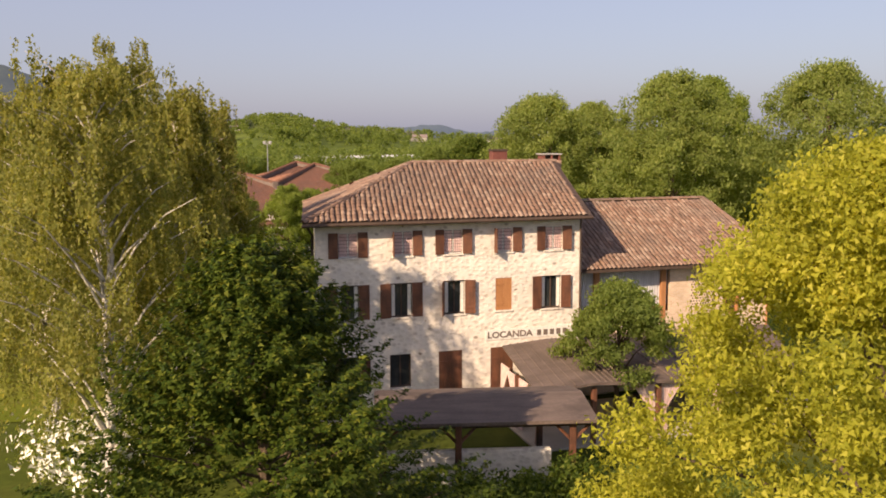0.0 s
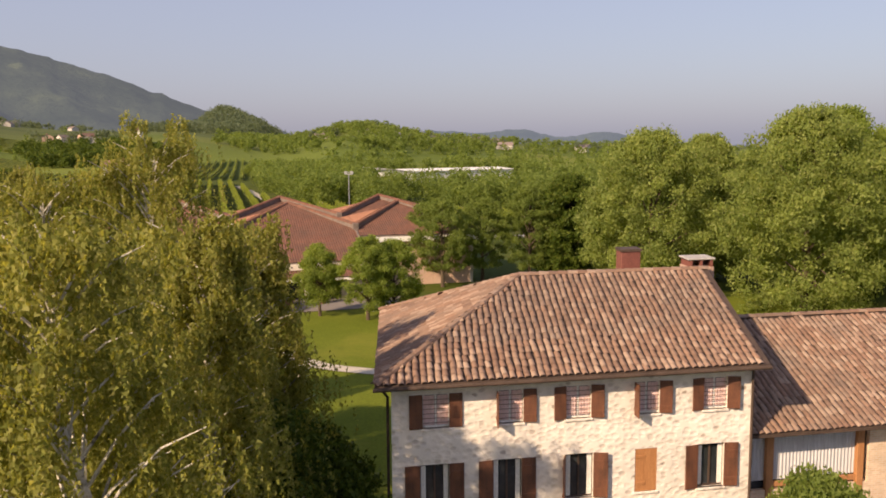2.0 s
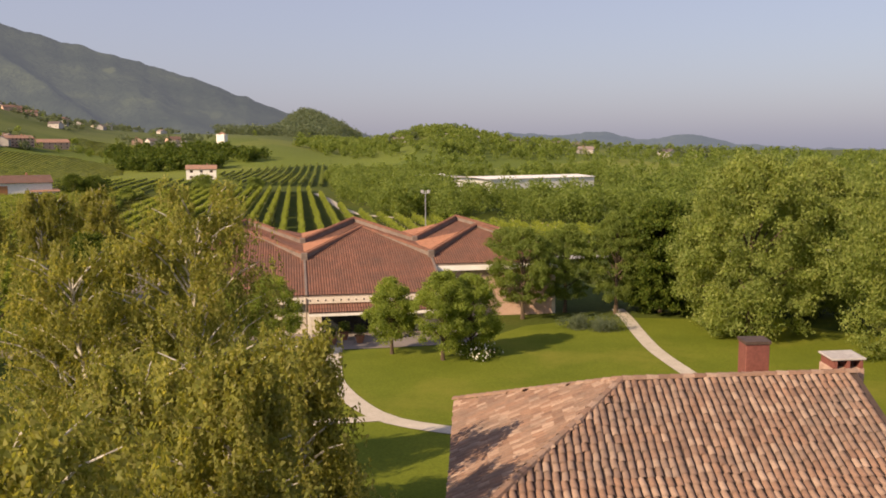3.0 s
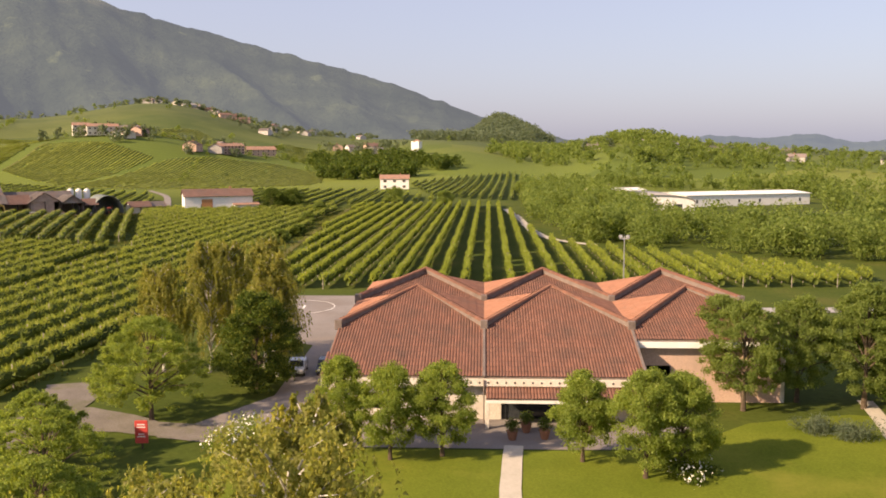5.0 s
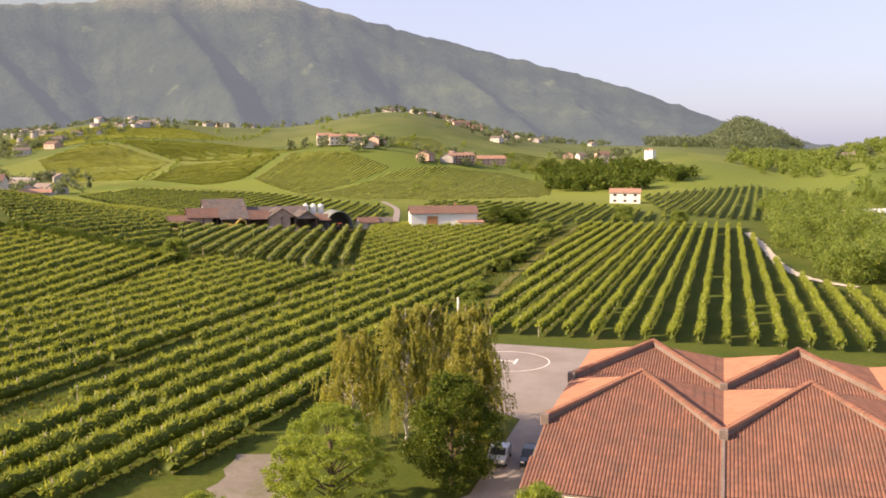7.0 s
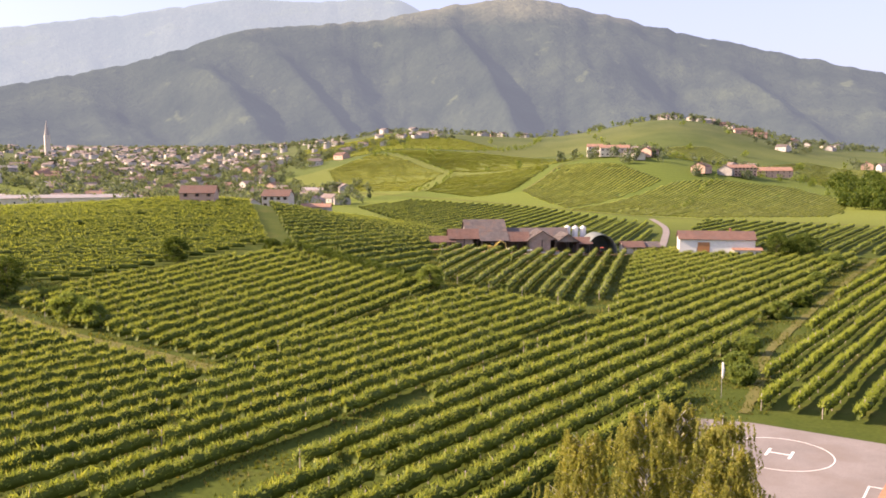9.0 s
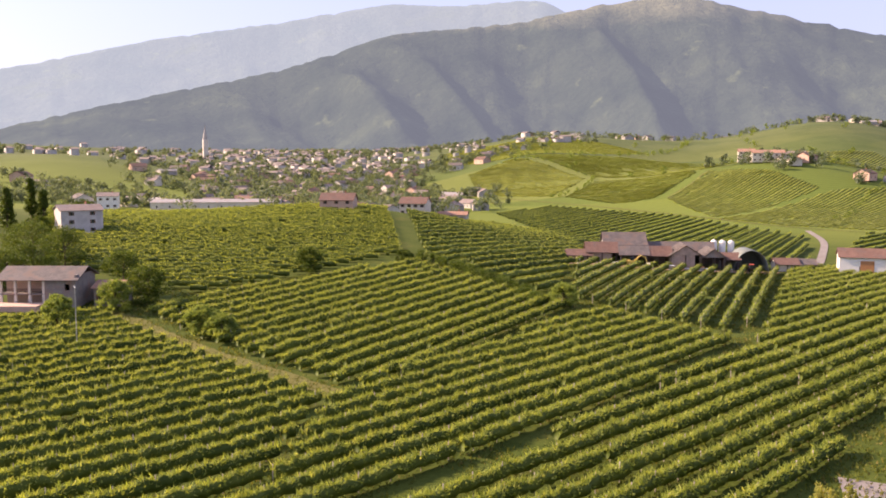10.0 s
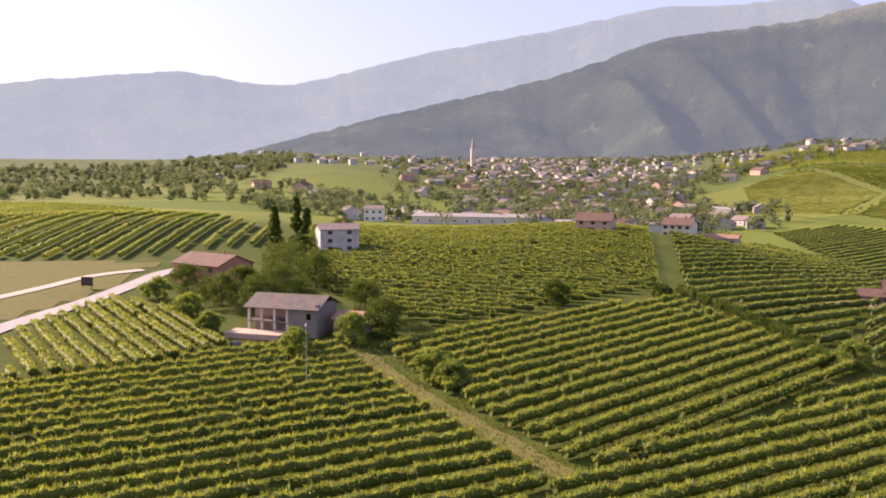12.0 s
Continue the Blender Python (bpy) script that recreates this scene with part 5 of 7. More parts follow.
rng_t = np.random.default_rng(5)
W_T, L_T = 0.235, 0.36
slope_len = math.hypot(INN_D / 2 + OV, INN_R - INN_E + 0.05)
front_spots = lay_tiles((c_fl, c_fr, ridge_b), W_T, L_T, lambda x, y: x > y / slope_len * (ridge_a[0] + OV) - 0.05, rng_t)
hip_len = math.hypot(ridge_a[0] + OV, INN_R - INN_E + 0.05)
hip_w = INN_D + 2 * OV
hip_spots = lay_tiles((c_bl, c_fl, (ridge_a[0], INN_D + OV, INN_R)), W_T, L_T, lambda x, y: abs(x - hip_w / 2) < hip_w / 2 * (1 - y / hip_len) + 0.05, rng_t)
back_spots = lay_tiles((c_br, c_bl, (ridge_b[0], ridge_b[1], ridge_b[2])), W_T * 2, L_T * 2, lambda x, y: x < INN_W + 0.85 - y / slope_len * (ridge_a[0] + OV), rng_t)
tiles_joined("tiles", hip_spots, W_T, L_T, M["coppi"], INN_ROOF)
tiles_joined("tiles", back_spots, W_T * 2, L_T * 2, M["coppi"], INN_ROOF)
ridge_tiles(INN_ROOF, ridge_a, ridge_b, M["coppi"])
ridge_tiles(INN_ROOF, (c_fl[0], c_fl[1], c_fl[2] + 0.05), ridge_a, M["coppi"])
ridge_tiles(INN_ROOF, (c_bl[0], c_bl[1], c_bl[2] + 0.05), ridge_a, M["coppi"])
part("gutter", tube([(-OV - 0.05, -OV - 0.07, INN_E - 0.1), (INN_W + 0.35, -OV - 0.07, INN_E - 0.1)], [0.07, 0.07], 8), M["wood_dark"], INN, "dark half-round gutter")
part("downpipe", tube([(INN_W - 0.1, -0.12, INN_E - 0.15), (INN_W - 0.1, -0.12, 0.0)], [0.05, 0.05], 8), M["wood_dark"], INN, "dark downpipe")
part("downpipe", tube([(-0.3, -0.3, INN_E - 0.15), (-0.12, 0.4, INN_E - 0.6), (-0.12, 0.4, 0.0)], [0.05, 0.05, 0.05], 8), M["wood_dark"], INN, "dark downpipe")


M["flue"] = surface("dark_red_brown_cladding", (0.15, 0.05, 0.038), (0.21, 0.075, 0.055), 1.0, 0.7, 10.0)
M["brick_red"] = surface("weathered_brick", (0.36, 0.23, 0.17), (0.48, 0.34, 0.26), 3.0, 0.9, 14.0)


def chimney(name, x, y, z0, z1, w, material, capped):
    c = part(name, block(x - w / 2, x + w / 2, y - w / 2, y + w / 2, z0, z1, soft=0.02), material, INN)
    if capped:
        for i in (-1, 0, 1):
            part("cap_pier", block(x + i * w * 0.4 - 0.05, x + i * w * 0.4 + 0.05, y - w / 2, y + w / 2, z1, z1 + 0.28), M["flue"], c)
        part("cap", block(x - w / 2 - 0.04, x + w / 2 + 0.04, y - w / 2 - 0.04, y + w / 2 + 0.04, z1 + 0.28, z1 + 0.35, soft=0.02), M["plaster_grey"], c)
    else:
        part("cap", block(x - w / 2 - 0.04, x + w / 2 + 0.04, y - w / 2 - 0.04, y + w / 2 + 0.04, z1 - 0.05, z1 + 0.05), M["wood_dark"], c)


chimney("flue_box", 10.0, 8.0, 9.3, 11.75, 0.85, M["flue"], False)
chimney("chimney", 12.5, 6.4, 9.6, 11.22, 1.1, M["brick_red"], True)

askew = Matrix.Identity(4)
askew[0][1] = SKEW
for ob in INN.children_recursive:
    if ob.matrix_basis == Matrix.Identity(4):
        ob.data.transform(askew)

# sign over the door
sign = thing("inn_sign", "white painted sign band with dark capital letters", "sign", at=(-5.4, 37.4, 0), turn=16.5)
part("band", block(7.6, 12.0, -0.03, -0.004, 3.3, 3.76), M["white"], sign)
txt = bpy.data.curves.new("lettering", "FONT")
txt.body, txt.size, txt.extrude, txt.offset = "LOCANDA", 0.4, 0.004, 0.012
letters = new("lettering", txt)
letters.parent = sign
letters.matrix_basis = Matrix.Translation((7.68, -0.037, 3.39)) @ Matrix.Rotation(radians(90), 4, "X") @ Matrix.Diagonal((1.12, 1, 1, 1))
txt.materials.append(M["lead"])
for k in range(5):
    part("lettering_bar", block(10.1 + 0.32 * k, 10.1 + 0.32 * k + 0.2, -0.041, -0.03, 3.38, 3.64), M["lead"], sign)

# ---------------------------------------------------------------- the inn's side wing
WING = thing("inn_wing", "lower brick wing with glazed front and clay-tiled roof", "house", at=(-5.4, 37.4, 0.0), turn=16.5)
WX0, WX1, WY0, WY1, WE, WR = 12.35, 23.2, 0.9, 11.4, 6.45, 9.0


def brick_material():
    m, nt, b = nodes_of("pale_brick")
    tc = nt.nodes.new("ShaderNodeTexCoord")
    mp = nt.nodes.new("ShaderNodeMapping")
    mp.inputs["Rotation"].default_value = (radians(90), 0, 0)
    nt.links.new(tc.outputs["Object"], mp.inputs["Vector"])
    br = nt.nodes.new("ShaderNodeTexBrick")
    for k, c in (("Color1", (0.68, 0.53, 0.38)), ("Color2", (0.57, 0.41, 0.28)), ("Mortar", (0.62, 0.55, 0.46))):
        br.inputs[k].default_value = (*c, 1)
    br.inputs["Scale"].default_value, br.inputs["Brick Width"].default_value, br.inputs["Row Height"].default_value, br.inputs["Mortar Size"].default_value = 1.0, 0.26, 0.08, 0.012
    nt.links.new(mp.outputs["Vector"], br.inputs["Vector"])
    tint = ramp(nt, noise_of(nt, 1.2, 5), [(0.3, (0.82, 0.8, 0.78)), (0.7, (1.15, 1.12, 1.1))])
    nt.links.new(mix(nt, br.outputs["Color"], tint, 1.0, "MULTIPLY"), b.inputs["Base Color"])
    b.inputs["Roughness"].default_value = 0.95
    bump(nt, b, br.outputs["Fac"], -0.4, 0.02)
    return m


M["brick"] = brick_material()
M["curtain"] = surface("grey_curtain", (0.5, 0.5, 0.52), (0.62, 0.62, 0.64), 1.0, 0.8, 10.0, stretch=(5, 5, 0.2))
glazed = (12.75, 17.5, 3.9, 6.1)
wopen = [glazed, (20.6, 21.45, 3.6, 5.5)]
part("front_wall", wall_with_openings(WX0, WX1, -0.2, WE, WY0, WY0 + 0.4, wopen), M["brick"], WING, "pale yellow-pink brick")
part("side_wall", block(WX1 - 0.4, WX1, WY0 + 0.4, WY1, -0.2, WE), M["brick"], WING)
part("back_wall", block(WX0, WX1 - 0.4, WY1 - 0.4, WY1, -0.2, WE), M["brick"], WING)
gb = bmesh.new()
for x in (WX1 - 0.4, WX1):
    gb.faces.new([gb.verts.new((x, y, z)) for y, z in ((WY0, WE), (WY1, WE), ((WY0 + WY1) / 2, WR - 0.15))])
part("gable", gb, M["brick"], WING)
screen = part("glazed_screen", block(glazed[0], glazed[1], WY0 + 0.22, WY0 + 0.25, glazed[2], glazed[3]), M["glass"], WING, "wide glazing with grey curtains behind timber posts")
pleats = [(glazed[0] + 0.08 + (glazed[1] - glazed[0] - 0.16) * q, WY0 + 0.18 + 0.025 * math.cos(q * 210)) for q in np.linspace(0, 1, 140)]
put("curtain", bulk("curtain", [(a, b, z) for z in (glazed[2] + 0.3, glazed[3] - 0.02) for a, b in pleats], [(k, k + 1, k + 141, k + 140) for k in range(139)]), M["curtain"], screen, "grey pleated curtain")
for x in (13.55, 17.15):
    part("timber_post", block(x - 0.14, x + 0.14, WY0 - 0.03, WY0 + 0.15, glazed[2] - 1.2, glazed[3], soft=0.015), M["wood_light"], screen, "orange-brown timber post")
part("rail", block(13.7, 17.0, WY0 + 0.02, WY0 + 0.12, glazed[2] + 0.1, glazed[2] + 0.28), M["wood_light"], screen)
part("rail", block(glazed[0], glazed[1], WY0 - 0.06, WY0 + 0.15, glazed[3], glazed[3] + 0.2), M["wood_dark"], screen)
wd = part("window", block(20.6, 21.45, WY0 + 0.2, WY0 + 0.24, 3.6, 5.5), M["wood_dark"], WING)
for a, b_, c, d in ((20.6, 20.7, 3.6, 5.5), (21.35, 21.45, 3.6, 5.5), (20.7, 21.35, 5.38, 5.5), (20.7, 21.35, 3.6, 3.72)):
    part("frame", block(a, b_, WY0 - 0.02, WY0 + 0.18, c, d), M["wood_light"], wd)
# pierced brick panel: small dark slots between proud bricks
bm = bmesh.new()
for i in range(9):
    for j in range(15):
        x, z = 18.7 + i * 0.15 + 0.07 * (j % 2), 4.0 + j * 0.14
        block(x, x + 0.06, WY0 - 0.006, WY0 + 0.02, z, z + 0.07, bm)
part("brick_grille", bm, M["dark_gap"], WING, "pierced brick ventilation panel")["kind"] = "stuff"
wdeck = bmesh.new()
we0, we1 = (WX0 + 0.05, WY0 - 0.75, WE - 0.25), (WX1 + 0.35, WY0 - 0.75, WE - 0.25)
wr0, wr1 = (WX0 + 0.05, (WY0 + WY1) / 2, WR), (WX1 - 0.6, (WY0 + WY1) / 2, WR)
wb0, wb1 = (WX0 + 0.05, WY1 + 0.6, WE - 0.15), (WX1 + 0.35, WY1 + 0.6, WE - 0.15)
for pts in ((we0, we1, wr1, wr0), (wb1, wb0, wr0, wr1), (we1, wb1, wr1)):
    solid([(x, y, z + 0.02) for x, y, z in pts], 0.12, wdeck)
WROOF = part("roof", wdeck, M["wood_dark"], WING, "clay-tiled roof with a shallow pitch")
wl = math.hypot(wr0[1] - we0[1], wr0[2] - we0[2])
ww = we1[0] - we0[0]
wing_spots = lay_tiles((we0, we1, (wr0[0], wr0[1], wr0[2])), W_T, L_T, lambda x, y: x < ww - y / wl * 0.95, rng_t)
tiles_joined("tiles", wing_spots, W_T, L_T, M["coppi"], WROOF)
tiles_joined("tiles", lay_tiles((wb1, wb0, wr0), W_T * 2, L_T * 2, lambda x, y: x > y / wl * 0.95, rng_t), W_T * 2, L_T * 2, M["coppi"], WROOF)
ridge_tiles(WROOF, wr0, wr1, M["coppi"])
ridge_tiles(WROOF, (we1[0], we1[1], we1[2] + 0.05), wr1, M["coppi"])
bm = bmesh.new()
for k in range(22):
    x = WX0 + 0.3 + k * 0.5
    block(x, x + 0.1, WY0 - 0.7, WY0, WE - 0.32, WE - 0.2, bm)
part("rafter_ends", bm, M["wood_dark"], WING)
part("downpipe", tube([(WX1 - 0.15, WY0 - 0.12, WE - 0.2), (WX1 - 0.15, WY0 - 0.12, 0)], [0.05, 0.05], 8), M["wood_light"], WING)

# ---------------------------------------------------------------- porch before the inn
PORCH = thing("porch", "long low timber porch with a dark plank roof", "porch", at=(-1.9, 29.6, 0), turn=4)
M["porch_roof"] = surface("weathered_brown_boards", (0.1, 0.074, 0.063), (0.17, 0.128, 0.11), 0.6, 0.85, 9.0, stain=(0.075, 0.056, 0.048), stain_scale=0.5, stretch=(1, 4, 1))
part("roof", solid([(-0.5, -0.2, 2.75), (7.2, -0.2, 2.75), (7.2, 2.4, 3.0), (-0.5, 2.4, 3.0)], 0.12), M["porch_roof"], PORCH, "weathered brown board roof")
part("roof", solid([(-0.5, 2.4, 3.0), (7.2, 2.4, 3.0), (7.2, 4.2, 2.7), (-0.5, 4.2, 2.7)], 0.12), M["porch_roof"], PORCH)
part("low_wall", block(-0.4, 5.7, 0.4, 0.7, 0, 1.55, soft=0.04), M["stone"], PORCH, "stained whitewashed rubble wall under the porch roof")
for x in (-0.2, 2.4, 6.4):
    post = part("post", block(x - 0.11, x + 0.11, 0.1, 0.32, 0, 2.6, soft=0.015), M["shutter"], PORCH, "reddish timber post with braces")
    for s in (-1, 1):
        part("brace", tube([(x, 0.21, 1.85), (x + s * 0.62, 0.21, 2.5)], [0.06, 0.06], 6), M["shutter"], post)
part("beam", block(-0.4, 7.0, 0.12, 0.3, 2.45, 2.62), M["wood_dark"], PORCH)

# ---------------------------------------------------------------- veranda along the inn and its wing
VERANDA = thing("veranda", "wide low veranda with a dark board roof and striped curtains", "veranda", at=(-5.4, 37.4, 0.0), turn=16.5)
M["curtain_striped"] = surface("rose_striped_canvas", (0.6, 0.34, 0.32), (0.78, 0.66, 0.62), 7.0, 0.9, 24.0, stretch=(3, 3, 0.05))
for pts in ([(8.4, -0.06, 3.02), (10.6, -0.06, 3.2), (10.2, -5.8, 2.68), (7.7, -5.8, 2.5)],
            [(10.6, -0.06, 3.2), (11.9, -0.06, 3.12), (11.8, -5.7, 2.52), (10.2, -5.8, 2.68)],
            [(12.6, 0.86, 2.98), (23.2, 0.86, 2.88), (20.4, -5.3, 2.3), (12.7, -5.5, 2.42)]):
    deck = part("roof", solid(pts, 0.1), M["porch_roof"], VERANDA, "weathered brown board roof")
    p = [Vector(q) for q in pts]
    for k in range(1, 6):
        q0, q1 = p[0].lerp(p[1], k / 6), p[3].lerp(p[2], k / 6)
        part("batten", tube([q0 + Vector((0, 0, 0.02)), q1 + Vector((0, 0, 0.02))], [0.03, 0.03], 4), M["porch_roof"], deck)
for x, y in ((7.95, -5.5), (10.3, -5.5), (13.4, -5.2), (16.5, -5.1), (19.6, -5.0), (8.1, -2.7)):
    part("post", block(x - 0.1, x + 0.1, y - 0.1, y + 0.1, 0, 2.35, soft=0.015), M["shutter"], VERANDA, "reddish timber post")


def tied_curtain(x, y, s, run):
    """A canvas panel hung from the eave and gathered back to its post; run is along x or y."""
    q = np.linspace(0, 1, 17)
    v = []
    for k, z in enumerate((2.3, 1.7, 1.1, 0.6, 0.1)):
        w = (1.1, 0.7, 0.3, 0.34, 0.42)[k]
        for t in q:
            fold = 0.04 * math.cos(t * 40)
            v.append((x + s * w * t, y + fold, z) if run == "x" else (x + fold, y + s * w * t, z))
    f = [(17 * k + i, 17 * k + i + 1, 17 * k + i + 18, 17 * k + i + 17) for k in range(4) for i in range(16)]
    put("curtain", bulk("curtain", v, f), M["curtain_striped"], VERANDA, "rose striped canvas curtain tied back")


for x, y, s, run in ((13.3, -5.15, -1, "x"), (13.5, -5.15, 1, "x"), (16.4, -5.05, -1, "x"), (16.6, -5.05, 1, "x"), (19.5, -4.95, -1, "x"), (8.1, -2.55, 1, "y"), (8.1, -2.85, -1, "y"), (8.0, -5.35, 1, "y"), (8.25, -0.3, -1, "y")):
    tied_curtain(x, y, s, run)
part("floor", block(7.8, 23.0, -5.7, -0.05, 0.0, 0.08), M["path"], VERANDA, "pale stone terrace floor")
for i, (x, y) in enumerate(((10.0, -2.2), (14.6, -2.4), (17.6, -2.6))):
    a = radians(16.5)
    at = (-5.4 + x * math.cos(a) - y * math.sin(a), 37.4 + x * math.sin(a) + y * math.cos(a), 0.08)
    tb = thing("terrace_table", "dark wooden terrace table under the veranda", "table", "veranda tables", at=at, turn=16.5)
    part("top", block(-0.8, 0.8, -0.45, 0.45, 0.7, 0.75, soft=0.01), M["wood_dark"], tb)
    for sx in (-0.7, 0.7):
        for sy in (-0.36, 0.36):
            part("leg", block(sx - 0.04, sx + 0.04, sy - 0.04, sy + 0.04, 0, 0.7), M["wood_dark"], tb)

# ---------------------------------------------------------------- the winery
WINERY = thing("winery", "low winery hall with zigzag terracotta roofs and pale walls", "building", at=(-46.6, 101.0, 0), turn=20.3)
BAY, ZV, ZP, PV, ROW = 13.72, 6.5, 8.62, 8.7, 13.0     # bay width, valley and peak height, peak setback, depth of a roof row
EAVE_V, EAVE_Z = -8.4, 3.95


def slope_strips(name, tri, pitch, material, parent, lift=0.05, rise=0.055, stepped=0.8):
    """Long runs of half-round tiles over a flat polygon: first edge is the eave, tiles run uphill."""
    P = np.array(tri, float)
    nz = np.cross(P[1] - P[0], P[2] - P[0])
    nz /= np.linalg.norm(nz)
    if nz[2] < 0:
        nz = -nz
    uy = np.array([0, 0, 1.0]) - nz * nz[2]
    uy /= np.linalg.norm(uy)
    ux = np.cross(uy, nz)
    a, b = (P - P[0]) @ ux, (P - P[0]) @ uy
    V, F, n = [], [], 0
    arc = [(-math.cos(t) * pitch * 0.5, math.sin(t) * rise) for t in np.linspace(0, math.pi, 5)]
    for k in range(math.floor(a.min() / pitch), math.ceil(a.max() / pitch)):
        x = (k + 0.5) * pitch
        cuts = []
        for i in range(len(P)):
            j = (i + 1) % len(P)
            if (a[i] - x) * (a[j] - x) < 0:
                cuts.append(b[i] + (b[j] - b[i]) * (x - a[i]) / (a[j] - a[i]))
        if len(cuts) < 2 or max(cuts) - min(cuts) < 0.15:
            continue
        lo, hi = min(cuts), max(cuts)
        m = max(1, int((hi - lo) / stepped))
        for s in range(m):
            y0, y1 = lo + (hi - lo) * s / m, lo + (hi - lo) * (s + 1) / m
            for y, up, sc in ((y0, 0.03, 1.0), (y1 + 0.03, 0.0, 0.86)):
                for px, pz in arc:
                    V.append(P[0] + ux * (x + px * sc) + uy * y + nz * (pz * sc + up + lift))
            F += [(n + q, n + q + 1, n + q + 6, n + q + 5) for q in range(4)]
            n += 10
    ob = put(name, bulk(name, V, F), material, parent)
    ob["kind"] = "stuff"
    return ob


def winery_roofs():
    for i in range(3):
        strips = []
        u0, um, u1 = BAY * i, BAY * (i + 0.5), BAY * (i + 1)
        ev, ez = (EAVE_V, EAVE_Z) if i < 2 else (-2.2, 5.9)
        front = [(u0 - (0.3 if i == 0 else 0), ev, ez), (u1 + (0.0), ev, ez), (u1, 0.0, ZV), (um, PV, ZP), (u0, 0.0, ZV)]
        strips.append((front, "red_tiles"))
        for j in range(2):
            v0 = ROW * j
            zl = ZV + 0.25 * (j > 0)
            pk = (um, v0 + PV, ZP)
            a0, a1, b0, b1 = (u0, v0, zl), (u0, v0 + ROW, ZV + 0.25), (u1, v0, zl), (u1, v0 + ROW, ZV + 0.25)
            # Sunlight is put into the left slope's tile colour; the others stay darker.
            strips += [((a1, a0, pk), "sunlit_orange_tiles"), ((b0, b1, pk), "red_tiles"), ((b1, a1, pk), "red_tiles")]
            if j:
                strips.append(((a0, b0, pk), "red_tiles"))
        for pts, mat in strips:
            slope_strips("tiles", pts, 0.27, M[mat], part("roof_slope", solid(list(pts), 0.16), M["lead"], WINERY, "slope of the zigzag roof with terracotta tiles"))
    # parapets that follow the zigzag, with tile copings
    for j in range(2):
        for i in range(3):
            v0 = ROW * j
            zl = ZV + 0.25 * (j > 0)
            pk = Vector((BAY * (i + 0.5), v0 + PV, ZP))
            for s, end in ((-1, Vector((BAY * i, v0, zl))), (1, Vector((BAY * (i + 1), v0, zl)))):
                d = pk - end
                side_v = Vector((d.y, -d.x, 0)).normalized() * 0.22
                bm = bmesh.new()
                ring = []
                for p in (end, pk):
                    ring.append([bm.verts.new(p + side_v * a + Vector((0, 0, z))) for a, z in ((-1, -0.1), (1, -0.1), (1, 0.52), (-1, 0.52))])
                for k in range(4):
                    bm.faces.new((ring[0][k], ring[0][(k + 1) % 4], ring[1][(k + 1) % 4], ring[1][k]))
                bm.faces.new(ring[0])
                bm.faces.new(ring[1][::-1])
                band = part("parapet", bm, M["lead"], WINERY, "grey-brown lead-clad parapet")
                up = Vector((0, 0, 0.5))
                # Left-hand copings take the sunlit colour as well.
                rt = ridge_tiles(band, end + up, pk + up, M["sunlit_orange_tiles"] if s < 0 else M["red_tiles"], 0.6)
                rt.name = "coping"
                rt["kind"] = "stuff"
        for i in range(4):
            zl = ZV + 0.25 * (j > 0)
            part("gutter_head", block(BAY * i - 0.35, BAY * i + 0.35, ROW * j - 0.45, ROW * j + 0.25, zl - 0.2, zl + 0.75, soft=0.04), M["lead"], WINERY, "lead-clad block at the foot of the valley")
    for u in (BAY, 2 * BAY):
        bm = block(u - 0.12, u + 0.12, EAVE_V - 0.1, -0.4, 0, 0.1)
        for v in bm.verts:
            v.co.z += EAVE_Z + (v.co.y - EAVE_V) * (ZV - EAVE_Z) / -EAVE_V + 0.09
        part("joint_flashing", bm, M["lead"], WINERY)


winery_roofs()
back_v = 2 * ROW
part("left_wall", block(0.3, 0.7, EAVE_V + 0.8, back_v, 0, EAVE_Z - 0.1), M["plaster"], WINERY, "pale plaster wall")
lw = bmesh.new()
for x in (0.3, 0.7):
    lw.faces.new([lw.verts.new((x, y, z)) for y, z in ((EAVE_V + 0.8, EAVE_Z - 0.1), (back_v, EAVE_Z - 0.1), (back_v, ZV + 0.1), (0, ZV - 0.1))])
part("left_gable", lw, M["plaster"], WINERY)
part("back_wall", block(0.3, 3 * BAY, back_v - 0.4, back_v, 0, ZV + 0.2), M["plaster"], WINERY)
part("right_wall", block(3 * BAY - 0.4, 3 * BAY, -1.6, back_v - 0.4, 0, 6.0), M["plaster"], WINERY)
doorway = [(15.2, 24.6, 0, 2.5), (3.0, 5.0, 0.8, 2.3), (8.0, 10.0, 0.8, 2.3)]
part("front_wall", wall_with_openings(0.7, 2 * BAY - 0.2, 0, 3.7, EAVE_V + 0.8, EAVE_V + 1.2, doorway), M["plaster"], WINERY)
part("recess_wall", block(2 * BAY - 0.6, 2 * BAY - 0.2, EAVE_V + 1.2, -1.6, 0, 4.4), M["plaster"], WINERY)
part("recess_back", wall_with_openings(2 * BAY - 0.2, 3 * BAY - 0.4, 0, 5.7, -1.6, -1.2, [(2 * BAY + 1.2, 2 * BAY + 3.4, 0.4, 3.4)]), M["plaster_pink"], WINERY, "pinkish wall behind the terrace")
part("fascia", block(-0.2, 2 * BAY, EAVE_V - 0.12, EAVE_V + 0.06, EAVE_Z - 0.75, EAVE_Z - 0.12), M["plaster"], WINERY, "pale fascia with round dark spots")
bm = bmesh.new()
